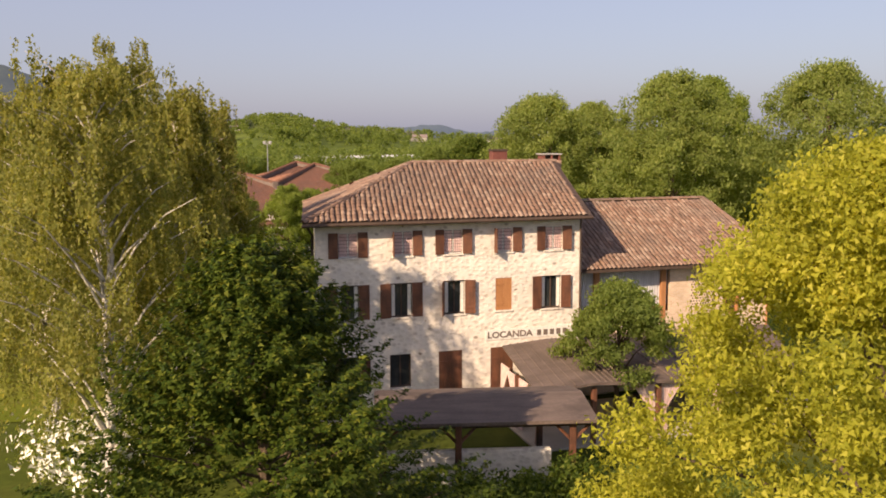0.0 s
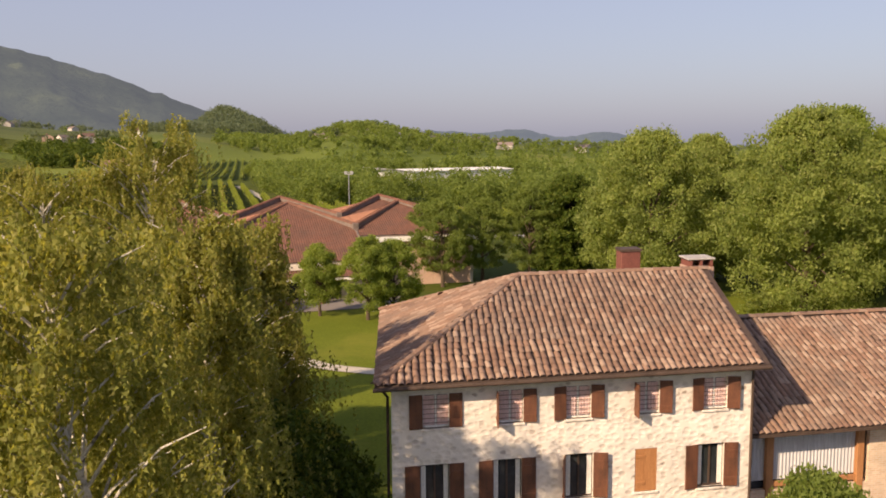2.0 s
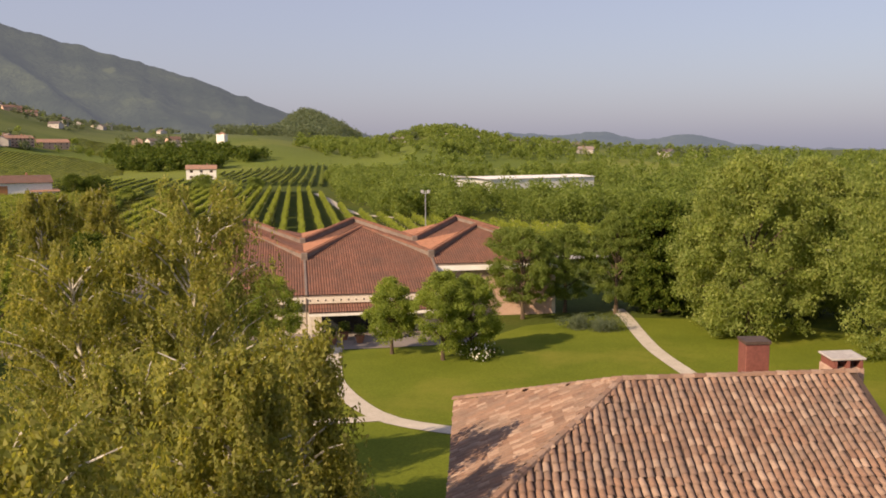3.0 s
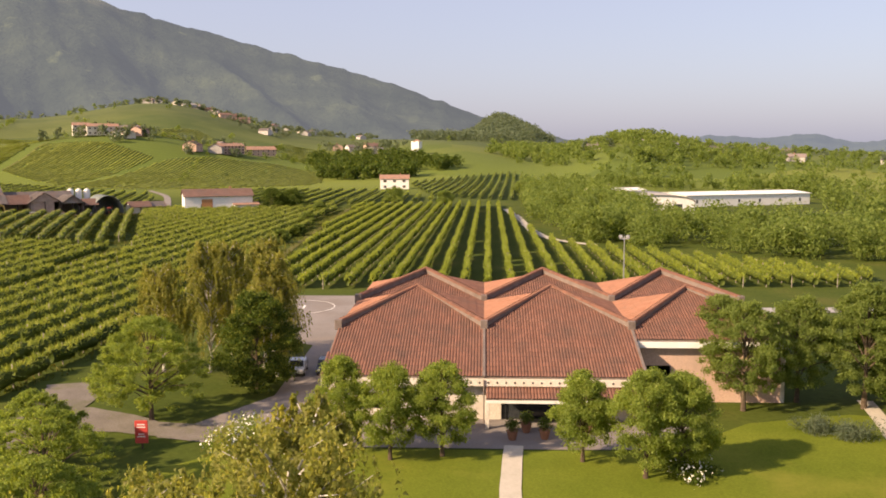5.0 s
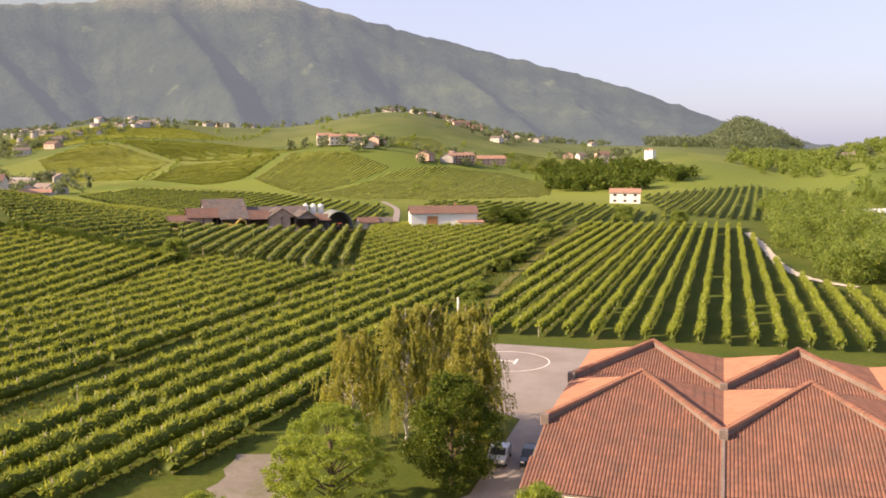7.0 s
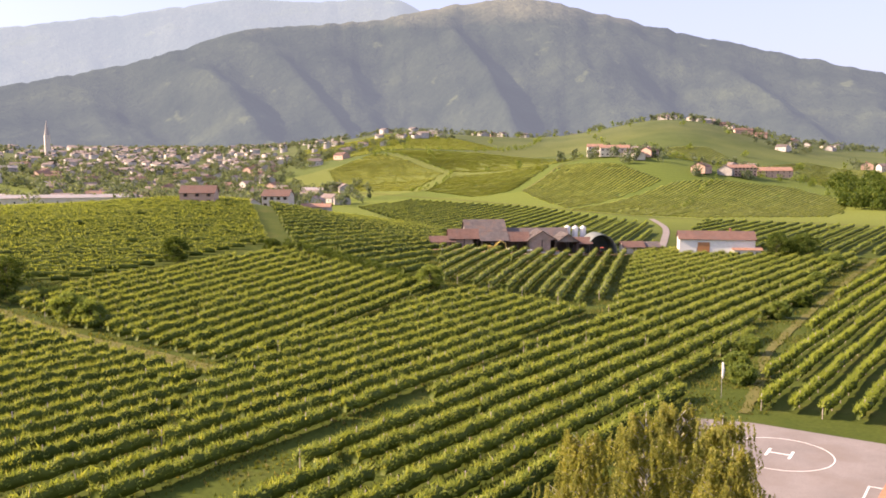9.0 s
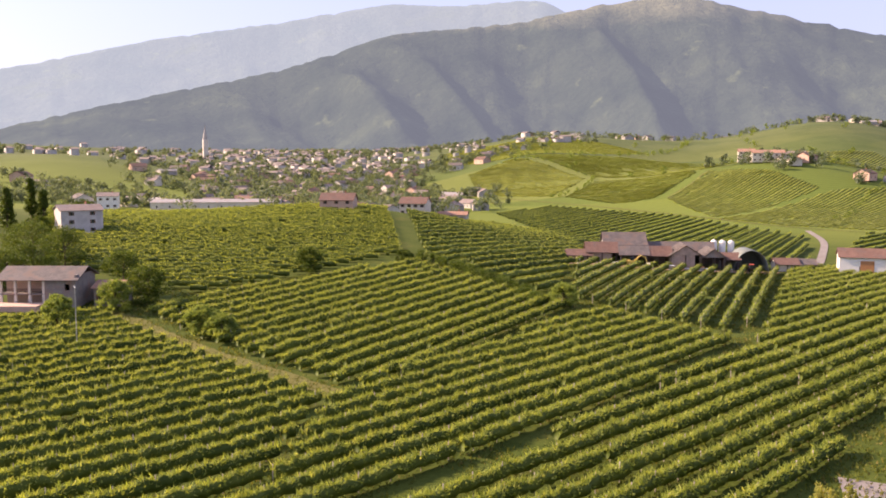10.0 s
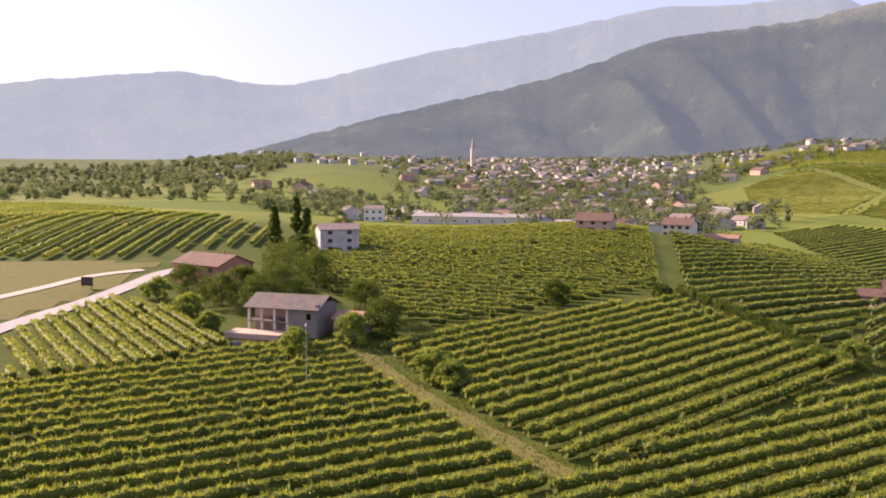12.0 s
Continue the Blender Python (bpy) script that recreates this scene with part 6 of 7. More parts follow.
for k in range(36):
    u = 0.6 + k * 0.75
    bmesh.ops.create_cone(bm, cap_ends=True, segments=8, radius1=0.09, radius2=0.09, depth=0.03, matrix=Matrix.Translation((u, EAVE_V - 0.13, EAVE_Z - 0.45)) @ Matrix.Rotation(radians(90), 4, "X"))
part("fascia_spots", bm, M["dark_gap"], WINERY)["kind"] = "stuff"
part("fascia", block(2 * BAY + 0.1, 3 * BAY, -2.35, -2.15, 5.2, 5.75), M["white"], WINERY)
porch_deck = part("porch_roof", solid([(13.9, EAVE_V - 1.9, 2.55), (2 * BAY + 0.1, EAVE_V - 1.9, 2.55), (2 * BAY + 0.1, EAVE_V + 0.7, 3.2), (13.9, EAVE_V + 0.7, 3.2)], 0.12), M["lead"], WINERY, "lower terracotta roof over the entrance")
slope_strips("tiles", [(13.9, EAVE_V - 1.9, 2.55), (2 * BAY + 0.1, EAVE_V - 1.9, 2.55), (2 * BAY + 0.1, EAVE_V + 0.7, 3.2), (13.9, EAVE_V + 0.7, 3.2)], 0.27, M["red_tiles"], porch_deck)
part("porch_beam", block(13.9, 2 * BAY + 0.1, EAVE_V - 1.95, EAVE_V - 1.75, 2.25, 2.5), M["white"], WINERY, "white beam along the entrance roof")
for u in (14.0, 20.6, 27.3):
    part("pillar", block(u - 0.16, u + 0.16, EAVE_V - 1.95, EAVE_V - 1.6, 0, 2.3, soft=0.02), M["plaster"], WINERY)
part("entrance_glazing", block(15.2, 24.6, EAVE_V + 1.0, EAVE_V + 1.05, 0, 2.5), M["glass"], WINERY, "dark entrance glazing")
for u in (0.15, BAY, 2 * BAY - 0.1):
    part("downpipe", tube([(u, EAVE_V - 0.2, EAVE_Z - 0.2), (u, EAVE_V - 0.2, 0)], [0.06, 0.06], 8), M["lead"], WINERY)


def local(u, v):
    """From the winery's own axes to the world."""
    a = radians(20.3)
    return (-46.6 + u * math.cos(a) - v * math.sin(a), 101.0 + u * math.sin(a) + v * math.cos(a))


def potted_plant(at):
    p = thing("potted_plant", "round clipped shrub in a terracotta pot by the entrance", "plant", "entrance pots", at=(*at, lay(*at, 0.04)))
    part("pot", tube([(0, 0, 0), (0, 0, 0.35), (0, 0, 0.7), (0, 0, 0.75)], [0.28, 0.38, 0.45, 0.48], 12), M["sunlit_orange_tiles"], p, "terracotta pot")
    rng = np.random.default_rng(7)
    c, d = crown_points(rng, [((0, 0, 1.2), 0.6, 1.0)], 700)
    put("shrub", bulk("shrub", *leaf_cloud(rng, c, d, 0.08)), M["leaf_dark"], p)
    return p


pp = potted_plant(local(17.2, -11.0))
copy_thing(pp, pose(*local(16.0, -12.9), 0.04))
copy_thing(pp, pose(*local(18.6, -12.6), 0.04))
copy_thing(pp, pose(*local(22.2, -11.0), 0.04))


def car(at, turn, material, label):
    c = thing("car", label, "car", "parked cars", at=(*at, 0.04), turn=turn)
    bm = bmesh.new()
    prof = [(-2.1, 0.35), (-2.1, 0.78), (-1.25, 0.9), (-0.55, 1.42), (0.95, 1.45), (1.85, 0.98), (2.1, 0.9), (2.1, 0.35)]
    rings = [[bm.verts.new((x, s * w, z)) for x, z in prof] for s, w in ((-1, 0.86), (1, 0.86))]
    bm.faces.new(rings[0])
    bm.faces.new(rings[1][::-1])
    for i in range(8):
        bm.faces.new((rings[0][i], rings[0][(i + 1) % 8], rings[1][(i + 1) % 8], rings[1][i]))
    bmesh.ops.bevel(bm, geom=list(bm.edges), offset=0.07, segments=2, affect="EDGES")
    part("body", bm, material, c)
    part("windscreen", solid([(-1.2, -0.72, 0.96), (-1.2, 0.72, 0.96), (-0.58, 0.66, 1.42), (-0.58, -0.66, 1.42)], 0.03), M["glass"], c)
    part("rear_window", solid([(1.78, -0.7, 1.06), (1.02, -0.66, 1.45), (1.02, 0.66, 1.45), (1.78, 0.7, 1.06)], 0.03), M["glass"], c)
    for s in (-1, 1):
        bm = bmesh.new()
        vs = [bm.verts.new((x, s * 0.868, z)) for x, z in ((-1.05, 0.95), (-0.5, 1.34), (0.85, 1.36), (1.4, 0.98))]
        bm.faces.new(vs)
        part("side_window", bm, M["glass"], c)
        for x in (-1.3, 1.3):
            bm = bmesh.new()
            bmesh.ops.create_cone(bm, cap_ends=True, segments=16, radius1=0.32, radius2=0.32, depth=0.2, matrix=Matrix.Translation((x, s * 0.78, 0.32)) @ Matrix.Rotation(radians(90), 4, "X"))
            w = part("wheel", bm, M["dark_gap"], c)
            bm = bmesh.new()
            bmesh.ops.create_cone(bm, cap_ends=True, segments=12, radius1=0.19, radius2=0.17, depth=0.03, matrix=Matrix.Translation((x, s * 0.89, 0.32)) @ Matrix.Rotation(radians(90), 4, "X"))
            part("rim", bm, M["iron"], w)
    for s in (-1, 1):
        part("headlight", block(-2.12, -2.06, s * 0.6 - 0.16, s * 0.6 + 0.16, 0.62, 0.76, soft=0.02), M["white"], c)
    return c


M["car_silver"] = surface("silver_car_paint", (0.5, 0.52, 0.54), (0.56, 0.58, 0.6), 1, 0.25, 8.0, metal=0.5)
M["car_dark"] = surface("dark_blue_car_paint", (0.03, 0.035, 0.05), (0.045, 0.05, 0.07), 1, 0.2, 8.0, metal=0.3)
car((-54.6, 106.2), 115, M["car_silver"], "silver hatchback parked at the winery's side")
car((-51.9, 107.6), 113, M["car_dark"], "dark blue car parked at the winery's side")

pole = thing("floodlight_pole", "tall grey steel pole with floodlights", "lamp post", at=(*local(31.5, 30.5), 0))
part("pole", tube([(0, 0, 0), (0, 0, 12.2)], [0.12, 0.07], 8), M["iron"], pole)
for s in (-1, 1):
    part("floodlight", block(s * 0.45 - 0.22, s * 0.45 + 0.22, -0.15, 0.15, 11.9, 12.3, soft=0.03), M["iron"], pole)
part("crossbar", block(-0.6, 0.6, -0.05, 0.05, 11.8, 11.9), M["iron"], pole)

banner = thing("red_sign", "upright red sign board with pale lettering bars on a post", "sign", at=(-53.0, 81.3, 0.03), turn=25)
M["red_paint"] = surface("red_paint", (0.5, 0.05, 0.045), (0.6, 0.075, 0.06), 1, 0.5, 12.0)
part("board", block(-0.5, 0.5, -0.06, 0.06, 0.5, 2.3, soft=0.02), M["red_paint"], banner)
part("post", block(-0.06, 0.06, 0.06, 0.16, 0, 2.3), M["wood_dark"], banner)
bm = bmesh.new()
for k, (w, z) in enumerate(((0.3, 1.95), (0.34, 1.75), (0.22, 1.2), (0.3, 1.0))):
    block(-w, w, -0.075, -0.062, z, z + 0.08, bm)
part("lettering_bars", bm, M["white"], banner)

# ---------------------------------------------------------------- houses, farms and the village
def house(name, label, w, d, h, rise, wall, roof, at=(0, 0), turn=0.0, rows=2, cols=3, group="", category="house", chimneys=1, z=None, shutters=True):
    H = thing(name, label, category, group, at=(at[0], at[1], lay(*at) - 0.3 if z is None else z), turn=turn)
    bm = bmesh.new()
    a = [bm.verts.new((x, s * d / 2, zz)) for s in (-1,) for x, zz in ((-w / 2, 0), (w / 2, 0), (w / 2, h), (-w / 2, h))]
    b = [bm.verts.new((x, d / 2, zz)) for x, zz in ((-w / 2, 0), (w / 2, 0), (w / 2, h), (-w / 2, h))]
    g = [bm.verts.new((x, 0, h + rise)) for x in (-w / 2, w / 2)]
    bm.faces.new(a)
    bm.faces.new(b[::-1])
    bm.faces.new((a[0], a[3], g[0], b[3], b[0]))
    bm.faces.new((a[1], b[1], b[2], g[1], a[2]))
    part("wall", bm, M[wall], H)
    o = 0.5
    k = rise / (d / 2)
    bm = solid([(-w / 2 - o, -d / 2 - o, h - k * o + 0.06), (w / 2 + o, -d / 2 - o, h - k * o + 0.06), (w / 2 + o, 0, h + rise + 0.06), (-w / 2 - o, 0, h + rise + 0.06)], 0.14)
    solid([(w / 2 + o, d / 2 + o, h - k * o + 0.06), (-w / 2 - o, d / 2 + o, h - k * o + 0.06), (-w / 2 - o, 0, h + rise + 0.06), (w / 2 + o, 0, h + rise + 0.06)], 0.14, bm)
    rf = part("roof", bm, M[roof], H)
    for c in range(chimneys):
        part("chimney", block(w * 0.2 - 0.3 + c, w * 0.2 + 0.3 + c, 0.5, 1.1, h + rise * 0.6, h + rise + 0.9), M["plaster_red"], rf)
    step = h / rows
    for s in (-1, 1):
        for r in range(rows):
            for c in range(cols):
                x = (c + 0.5) / cols * w - w / 2
                z0 = 0.35 * step + r * step
                y = s * d / 2
                win = part("window", block(x - 0.45, x + 0.45, y - 0.03, y + 0.03, z0, z0 + min(1.3, step * 0.5)), M["glass"], H)
                if shutters:
                    for e in (-0.88, 0.47):
                        part("shutter", block(x + e, x + e + 0.41, y - 0.05, y + 0.05, z0, z0 + min(1.3, step * 0.5)), M["shutter"], win)
    return H


# the farm sheds beyond the vines
SHED = (-255.0, 250.0)
shed_turn = 59.5
def shed(u, w, d, h, rise, wall, roof, label, v=0.0, open_front=True, across=False):
    """A pitched farm shed on posts, closed at the back and sides; across: its gable looks out over the yard."""
    a = radians(shed_turn)
    at = (SHED[0] + u * math.cos(a) - v * math.sin(a), SHED[1] + u * math.sin(a) + v * math.cos(a))
    s = thing("farm_shed", label, "shed", "farm sheds", at=(*at, lay(*at) - 0.2), turn=shed_turn)
    swap = (lambda p: (p[1], p[0], p[2])) if across else (lambda p: p)
    if across:
        w, d = d, w
    o, k = 0.6, rise / (d / 2)
    for sgn in (-1, 1):
        deck = part("roof", solid([swap(p) for p in ((-w / 2 - o, sgn * (d / 2 + o), h - k * o), (w / 2 + o, sgn * (d / 2 + o), h - k * o), (w / 2 + o, 0, h + rise), (-w / 2 - o, 0, h + rise))], 0.14), M[roof], s)
        bm = bmesh.new()
        for q in range(int(w / 0.9)):
            x = -w / 2 - o + 0.3 + q * 0.9
            tube([swap((x, sgn * (d / 2 + o), h - k * o + 0.03)), swap((x, 0, h + rise + 0.03))], [0.05, 0.05], 4, bm)
        part("roof_ribs", bm, M[roof], deck)
    for x in (-w / 2 + 0.1, w / 2 - 0.1):
        bm = bmesh.new()
        ring = [[bm.verts.new(swap((x + e, y, z))) for y, z in ((-d / 2, h - 0.1), (d / 2, h - 0.1), (0, h + rise - 0.1))] for e in (-0.1, 0.1)]
        bm.faces.new(ring[0])
        bm.faces.new(ring[1][::-1])
        for q in range(3):
            bm.faces.new((ring[0][q], ring[1][q], ring[1][(q + 1) % 3], ring[0][(q + 1) % 3]))
        part("gable_wall", bm, M[wall], s)
    if across:
        w, d = d, w
    part("back_wall", block(-w / 2, w / 2, d / 2 - 0.3, d / 2, 0, h), M[wall], s)
    for x in (-w / 2 + 0.15, w / 2 - 0.15):
        part("side_wall", block(x - 0.15, x + 0.15, -d / 2 + 1.0, d / 2 - 0.3, 0, h), M[wall], s)
    n = max(2, int(w / 4))
    for i in range(n + 1):
        x = -w / 2 + 0.2 + i * (w - 0.4) / n
        part("post", block(x - 0.14, x + 0.14, -d / 2, -d / 2 + 0.28, 0, h), M["wood_dark"], s)
    if not open_front:
        part("front_wall", block(-w / 2, w / 2 * 0.6, -d / 2 + 0.4, -d / 2 + 0.65, 0, h), M[wall], s)
    return s


M["shed_wall"] = surface("pinkish_rubble_wall", (0.36, 0.25, 0.21), (0.5, 0.37, 0.31), 0.7, 0.95, 6.0, stain=(0.3, 0.24, 0.21), stain_scale=0.3)
M["dirt"] = surface("orange_brown_dirt", (0.3, 0.19, 0.12), (0.4, 0.27, 0.18), 0.2, 0.95, 5.0, stain=(0.25, 0.2, 0.13), stain_scale=0.1)
shed(-29, 8, 8, 2.6, 1.6, "shed_wall", "rust_roof", "tumbledown farm shed with a sagging tiled roof", 1, False)
shed(-21.5, 10, 10, 4.2, 2.8, "shed_wall", "rust_roof", "half-ruined shed with pinkish walls and rusty tiles", 3, False)
shed(-13, 14, 14, 6.6, 3.6, "old_wall", "shed_roof", "tall grey-roofed farm shed with open front", 13)
shed(-11, 9, 9, 4.2, 2.4, "old_wall", "shed_roof", "low open shed with dark sheet roofing", 1)
shed(-3, 8, 9, 4.4, 2.6, "shed_wall", "rust_roof", "open farm shed with a rusty brown roof", 1)
shed(5.5, 10, 11, 5.0, 3.2, "shed_wall", "shed_roof", "gabled implement shed with a plastered front", 1, False, True)
shed(14.5, 8, 11, 4.6, 2.8, "old_wall", "shed_roof", "gabled implement shed with a dark open front", 1, True, True)
shed(4, 26, 9, 5.6, 2.4, "old_wall", "shed_roof", "long back shed with weathered roofing", 12)
shed(20.5, 6, 9, 4.0, 1.8, "plaster_grey", "rust_roof", "small open shed with a brown roof", 3)
shed(39, 7, 7, 3.0, 1.6, "plaster", "rust_roof", "low white-walled outhouse with brown roof", 2, False)
shed(45.5, 6, 6, 3.0, 1.4, "plaster", "shed_roof", "low white-walled outhouse with sheet roof", 3, False)
field_patch("farm_yard", [(-236, 280), (-231, 276), (-243, 248), (-256, 226), (-266, 208), (-272, 214), (-262, 236), (-248, 262)], M["dirt"], 0.1, "orange-brown dirt yard before the farm sheds", "yard", 2.5)


def tractor():
    """A small red farm tractor at the mouth of the arched shelter."""
    M["tractor_red"] = surface("faded_red_paint", (0.42, 0.08, 0.05), (0.52, 0.12, 0.08), 1.0, 0.5, 8.0)
    t = thing("tractor", "small red farm tractor parked before the shelter", "tractor", at=(-237.5, 270.5, lay(-237.5, 270.5)), turn=-35)
    part("bonnet", block(-1.9, 0.0, -0.4, 0.4, 0.75, 1.5, soft=0.08), M["tractor_red"], t)
    part("cab", block(0.0, 1.3, -0.65, 0.65, 1.2, 2.5, soft=0.06), M["glass"], t)
    part("cab_roof", block(-0.1, 1.4, -0.75, 0.75, 2.5, 2.65, soft=0.04), M["tractor_red"], t)
    for x, r in ((-1.4, 0.5), (0.8, 0.8)):
        for y in (-0.75, 0.75):
            part("wheel", tube([(x, y - 0.18, r), (x, y + 0.18, r)], [r, r], 16), M["dark_gap"], t)


tractor()


def digger():
    """A yellow excavator between the sheds."""
    M["digger_yellow"] = surface("yellow_machine_paint", (0.52, 0.36, 0.06), (0.62, 0.44, 0.1), 1.0, 0.5, 8.0)
    d = thing("excavator", "yellow excavator standing before the sheds", "excavator", at=(-257.0, 236.5, lay(-257.0, 236.5)), turn=50)
    for y in (-1.0, 1.0):
        part("track", block(-1.7, 1.7, y - 0.28, y + 0.28, 0, 0.8, soft=0.15), M["dark_gap"], d)
    part("body", block(-1.5, 1.5, -1.2, 1.2, 0.9, 2.0, soft=0.12), M["digger_yellow"], d)
    part("cab", block(0.1, 1.4, -1.15, -0.1, 2.0, 3.0, soft=0.08), M["glass"], d)
    part("boom", tube([(1.3, 0.4, 1.6), (3.4, 0.4, 3.6), (5.0, 0.4, 2.8)], [0.3, 0.25, 0.2], 6), M["digger_yellow"], d)
    part("dipper", tube([(5.0, 0.4, 2.8), (5.6, 0.4, 0.9)], [0.18, 0.15], 6), M["digger_yellow"], d)
    part("bucket", block(5.0, 5.9, 0.0, 0.8, 0.2, 0.9, soft=0.1), M["dark_gap"], d)


digger()


def farm_clutter():
    """Pallets, crates and an old trailer before the sheds."""
    rng = np.random.default_rng(77)
    a = radians(shed_turn)
    for i in range(16):
        u, v = rng.uniform(-30, 20), rng.uniform(-9.5, -7)
        at = (SHED[0] + u * math.cos(a) - v * math.sin(a), SHED[1] + u * math.sin(a) + v * math.cos(a))
        w, d, h = rng.uniform(0.8, 2.4), rng.uniform(0.8, 1.6), rng.uniform(0.6, 1.8)
        c = thing("crate_stack", "stack of farm crates and pallets before the sheds", "crates", "farm clutter", at=(*at, lay(*at) - 0.02), turn=float(shed_turn + rng.normal(0, 25)))
        n = int(2 + h * 2)
        for k in range(n):
            z = h * k / n
            part("pallet", block(-w / 2 + rng.uniform(0, 0.1), w / 2, -d / 2, d / 2, z, z + h / n * 0.82, soft=0.02), M[("post", "plaster", "wood_light", "white")[(i + k) % 4]], c)


farm_clutter()


def polytunnel(u, v):
    a = radians(shed_turn)
    at = (SHED[0] + u * math.cos(a) - v * math.sin(a), SHED[1] + u * math.sin(a) + v * math.cos(a))
    M["tarp"] = surface("grey_green_tarpaulin", (0.13, 0.15, 0.14), (0.2, 0.22, 0.2), 0.6, 0.6, 6.0)
    p = thing("arched_shelter", "arched grey-green tarpaulin shelter with a dark mouth", "shelter", at=(*at, lay(*at) - 0.1), turn=shed_turn)
    t = np.linspace(0, math.pi, 13)
    v = [(5.6 * math.cos(q) * s, y, 7.0 * math.sin(q) * s) for y in (-5, 7) for s in (1.0, 0.965) for q in t]
    f = []
    for k in range(12):
        f += [(k, k + 1, 26 + k + 1, 26 + k), (13 + k + 1, 13 + k, 39 + k, 39 + k + 1), (k + 1, k, 13 + k, 13 + k + 1)]
    put("cover", bulk("cover", v, f), M["tarp"], p)
    bm = bmesh.new()
    bm.faces.new([bm.verts.new((5.4 * math.cos(q), 6.9, 6.8 * math.sin(q))) for q in t])
    part("back_sheet", bm, M["tarp"], p)
    return p


polytunnel(27.5, 4)
for k in range(3):
    a = radians(shed_turn)
    u, v = 18.0 + 2.9 * k, 13.0
    at = (SHED[0] + u * math.cos(a) - v * math.sin(a), SHED[1] + u * math.sin(a) + v * math.cos(a))
    s = thing("silo", "white upright storage tank with a conical lid", "silo", "white tanks", at=(*at, lay(*at) - 0.1))
    part("tank", tube([(0, 0, 0), (0, 0, 8.4), (0, 0, 8.6)], [1.15, 1.15, 1.0], 16), M["white"], s)
    part("lid", tube([(0, 0, 8.6), (0, 0, 9.2)], [1.0, 0.15], 16), M["white"], s)

# the white barn to the right of the sheds, and the houses that stand alone
house("barn", "long pale barn with brick-red roof and an orange door", 25, 10, 6.6, 2.4, "white", "rust_roof", (-215, 303), 45, 1, 2, category="barn", shutters=False)
bd = thing("barn_door", "wide orange-brown sliding barn door", "door", at=(-215, 303, lay(-215, 303) - 0.3), turn=45)
part("leaf", block(-6.4, -2.4, -5.1, -5.03, 0.2, 5.4, soft=0.02), M["wood_light"], bd)
house("barn_annex", "low white annex with a flat canopy", 9, 7, 3.2, 0.8, "white", "far_roof", (-205.5, 307.5), 44, 1, 3, category="barn", shutters=False)
house("white_house", "small white house with a low tiled roof among vines", 17, 11, 6.5, 2.2, "white", "far_roof", (-238, 503), 25, 2, 3)


def farmhouse(at, turn):
    """A half-ruined farmhouse: a closed gabled block and an open two-storey loggia under one roof."""
    f = thing("farmhouse", "half-ruined grey farmhouse with brown tiled roof and open loggia", "house", at=(*at, lay(*at) - 0.4), turn=turn)
    w, d, h, rise = 17.0, 11.0, 6.6, 2.3
    part("wall", wall_with_openings(1.5, w / 2, 0, h, -d / 2, -d / 2 + 0.4, [(3.0, 4.1, 1.0, 2.4), (6.0, 7.1, 4.0, 5.4)]), M["old_wall"], f)
    part("wall", block(-w / 2, w / 2, d / 2 - 0.4, d / 2, 0, h), M["old_wall"], f)
    part("wall", block(w / 2 - 0.4, w / 2, -d / 2 + 0.4, d / 2 - 0.4, 0, h + 0.8), M["old_wall"], f)
    part("wall", block(-w / 2, 1.5, -d / 2 + 3.2, -d / 2 + 3.5, 0, h), M["plaster_pink"], f, "pink plastered wall inside the loggia")
    part("wall", block(1.5, 1.9, -d / 2 + 0.4, d / 2 - 0.4, 0, h), M["old_wall"], f)
    part("loggia_floor", block(-w / 2, 1.5, -d / 2, -d / 2 + 3.2, 3.0, 3.3), M["old_wall"], f)
    for x in (-8.3, -5.1, -1.9, 1.2):
        part("pillar", block(x - 0.28, x + 0.28, -d / 2, -d / 2 + 0.55, 0, h, soft=0.03), M["plaster"], f)
    bm = bmesh.new()
    for k in range(40):
        block(-8.3 + k * 0.245, -8.24 + k * 0.245, -d / 2 + 0.1, -d / 2 + 0.16, 3.3, 4.3, bm)
    block(-8.3, 1.4, -d / 2 + 0.07, -d / 2 + 0.19, 4.25, 4.35, bm)
    part("balustrade", bm, M["wood_dark"], f, "brown wooden balustrade")
    o, k = 0.8, rise / (d / 2)
    bm = solid([(-w / 2 - o, -d / 2 - o, h - k * o + 0.1), (w / 2 + o, -d / 2 - o, h - k * o + 0.1), (w / 2 + o, 0, h + rise), (-w / 2 - o, 0, h + rise)], 0.16)
    solid([(w / 2 + o, d / 2 + o, h - k * o + 0.1), (-w / 2 - o, d / 2 + o, h - k * o + 0.1), (-w / 2 - o, 0, h + rise), (w / 2 + o, 0, h + rise)], 0.16, bm)
    part("roof", bm, M["shed_roof"], f, "sagging brown tiled roof")
    part("terrace", block(-w / 2 - 3, 2.0, -d / 2 - 5.5, -d / 2, 0, 1.3), M["plaster_pink"], f, "low pinkish terrace wall")
    return f


farmhouse((-241, 61), 65)
house("farm_annex", "lean-to stone annex of the farmhouse", 6, 8, 4.4, 1.2, "old_wall", "far_roof", (-236.5, 74.5), 65, 1, 2, chimneys=0)
car((-226.5, 49.5), 20, M["car_dark"], "dark car parked below the farmhouse terrace").location.z = lay(-226.5, 49.5, 0.02)
lamp = thing("street_lamp", "grey double-armed lamp post among the vines", "lamp post", at=(-196, 64.8, lay(-196, 64.8)))
part("pole", tube([(0, 0, 0), (0, 0, 11.5)], [0.11, 0.07], 8), M["iron"], lamp)
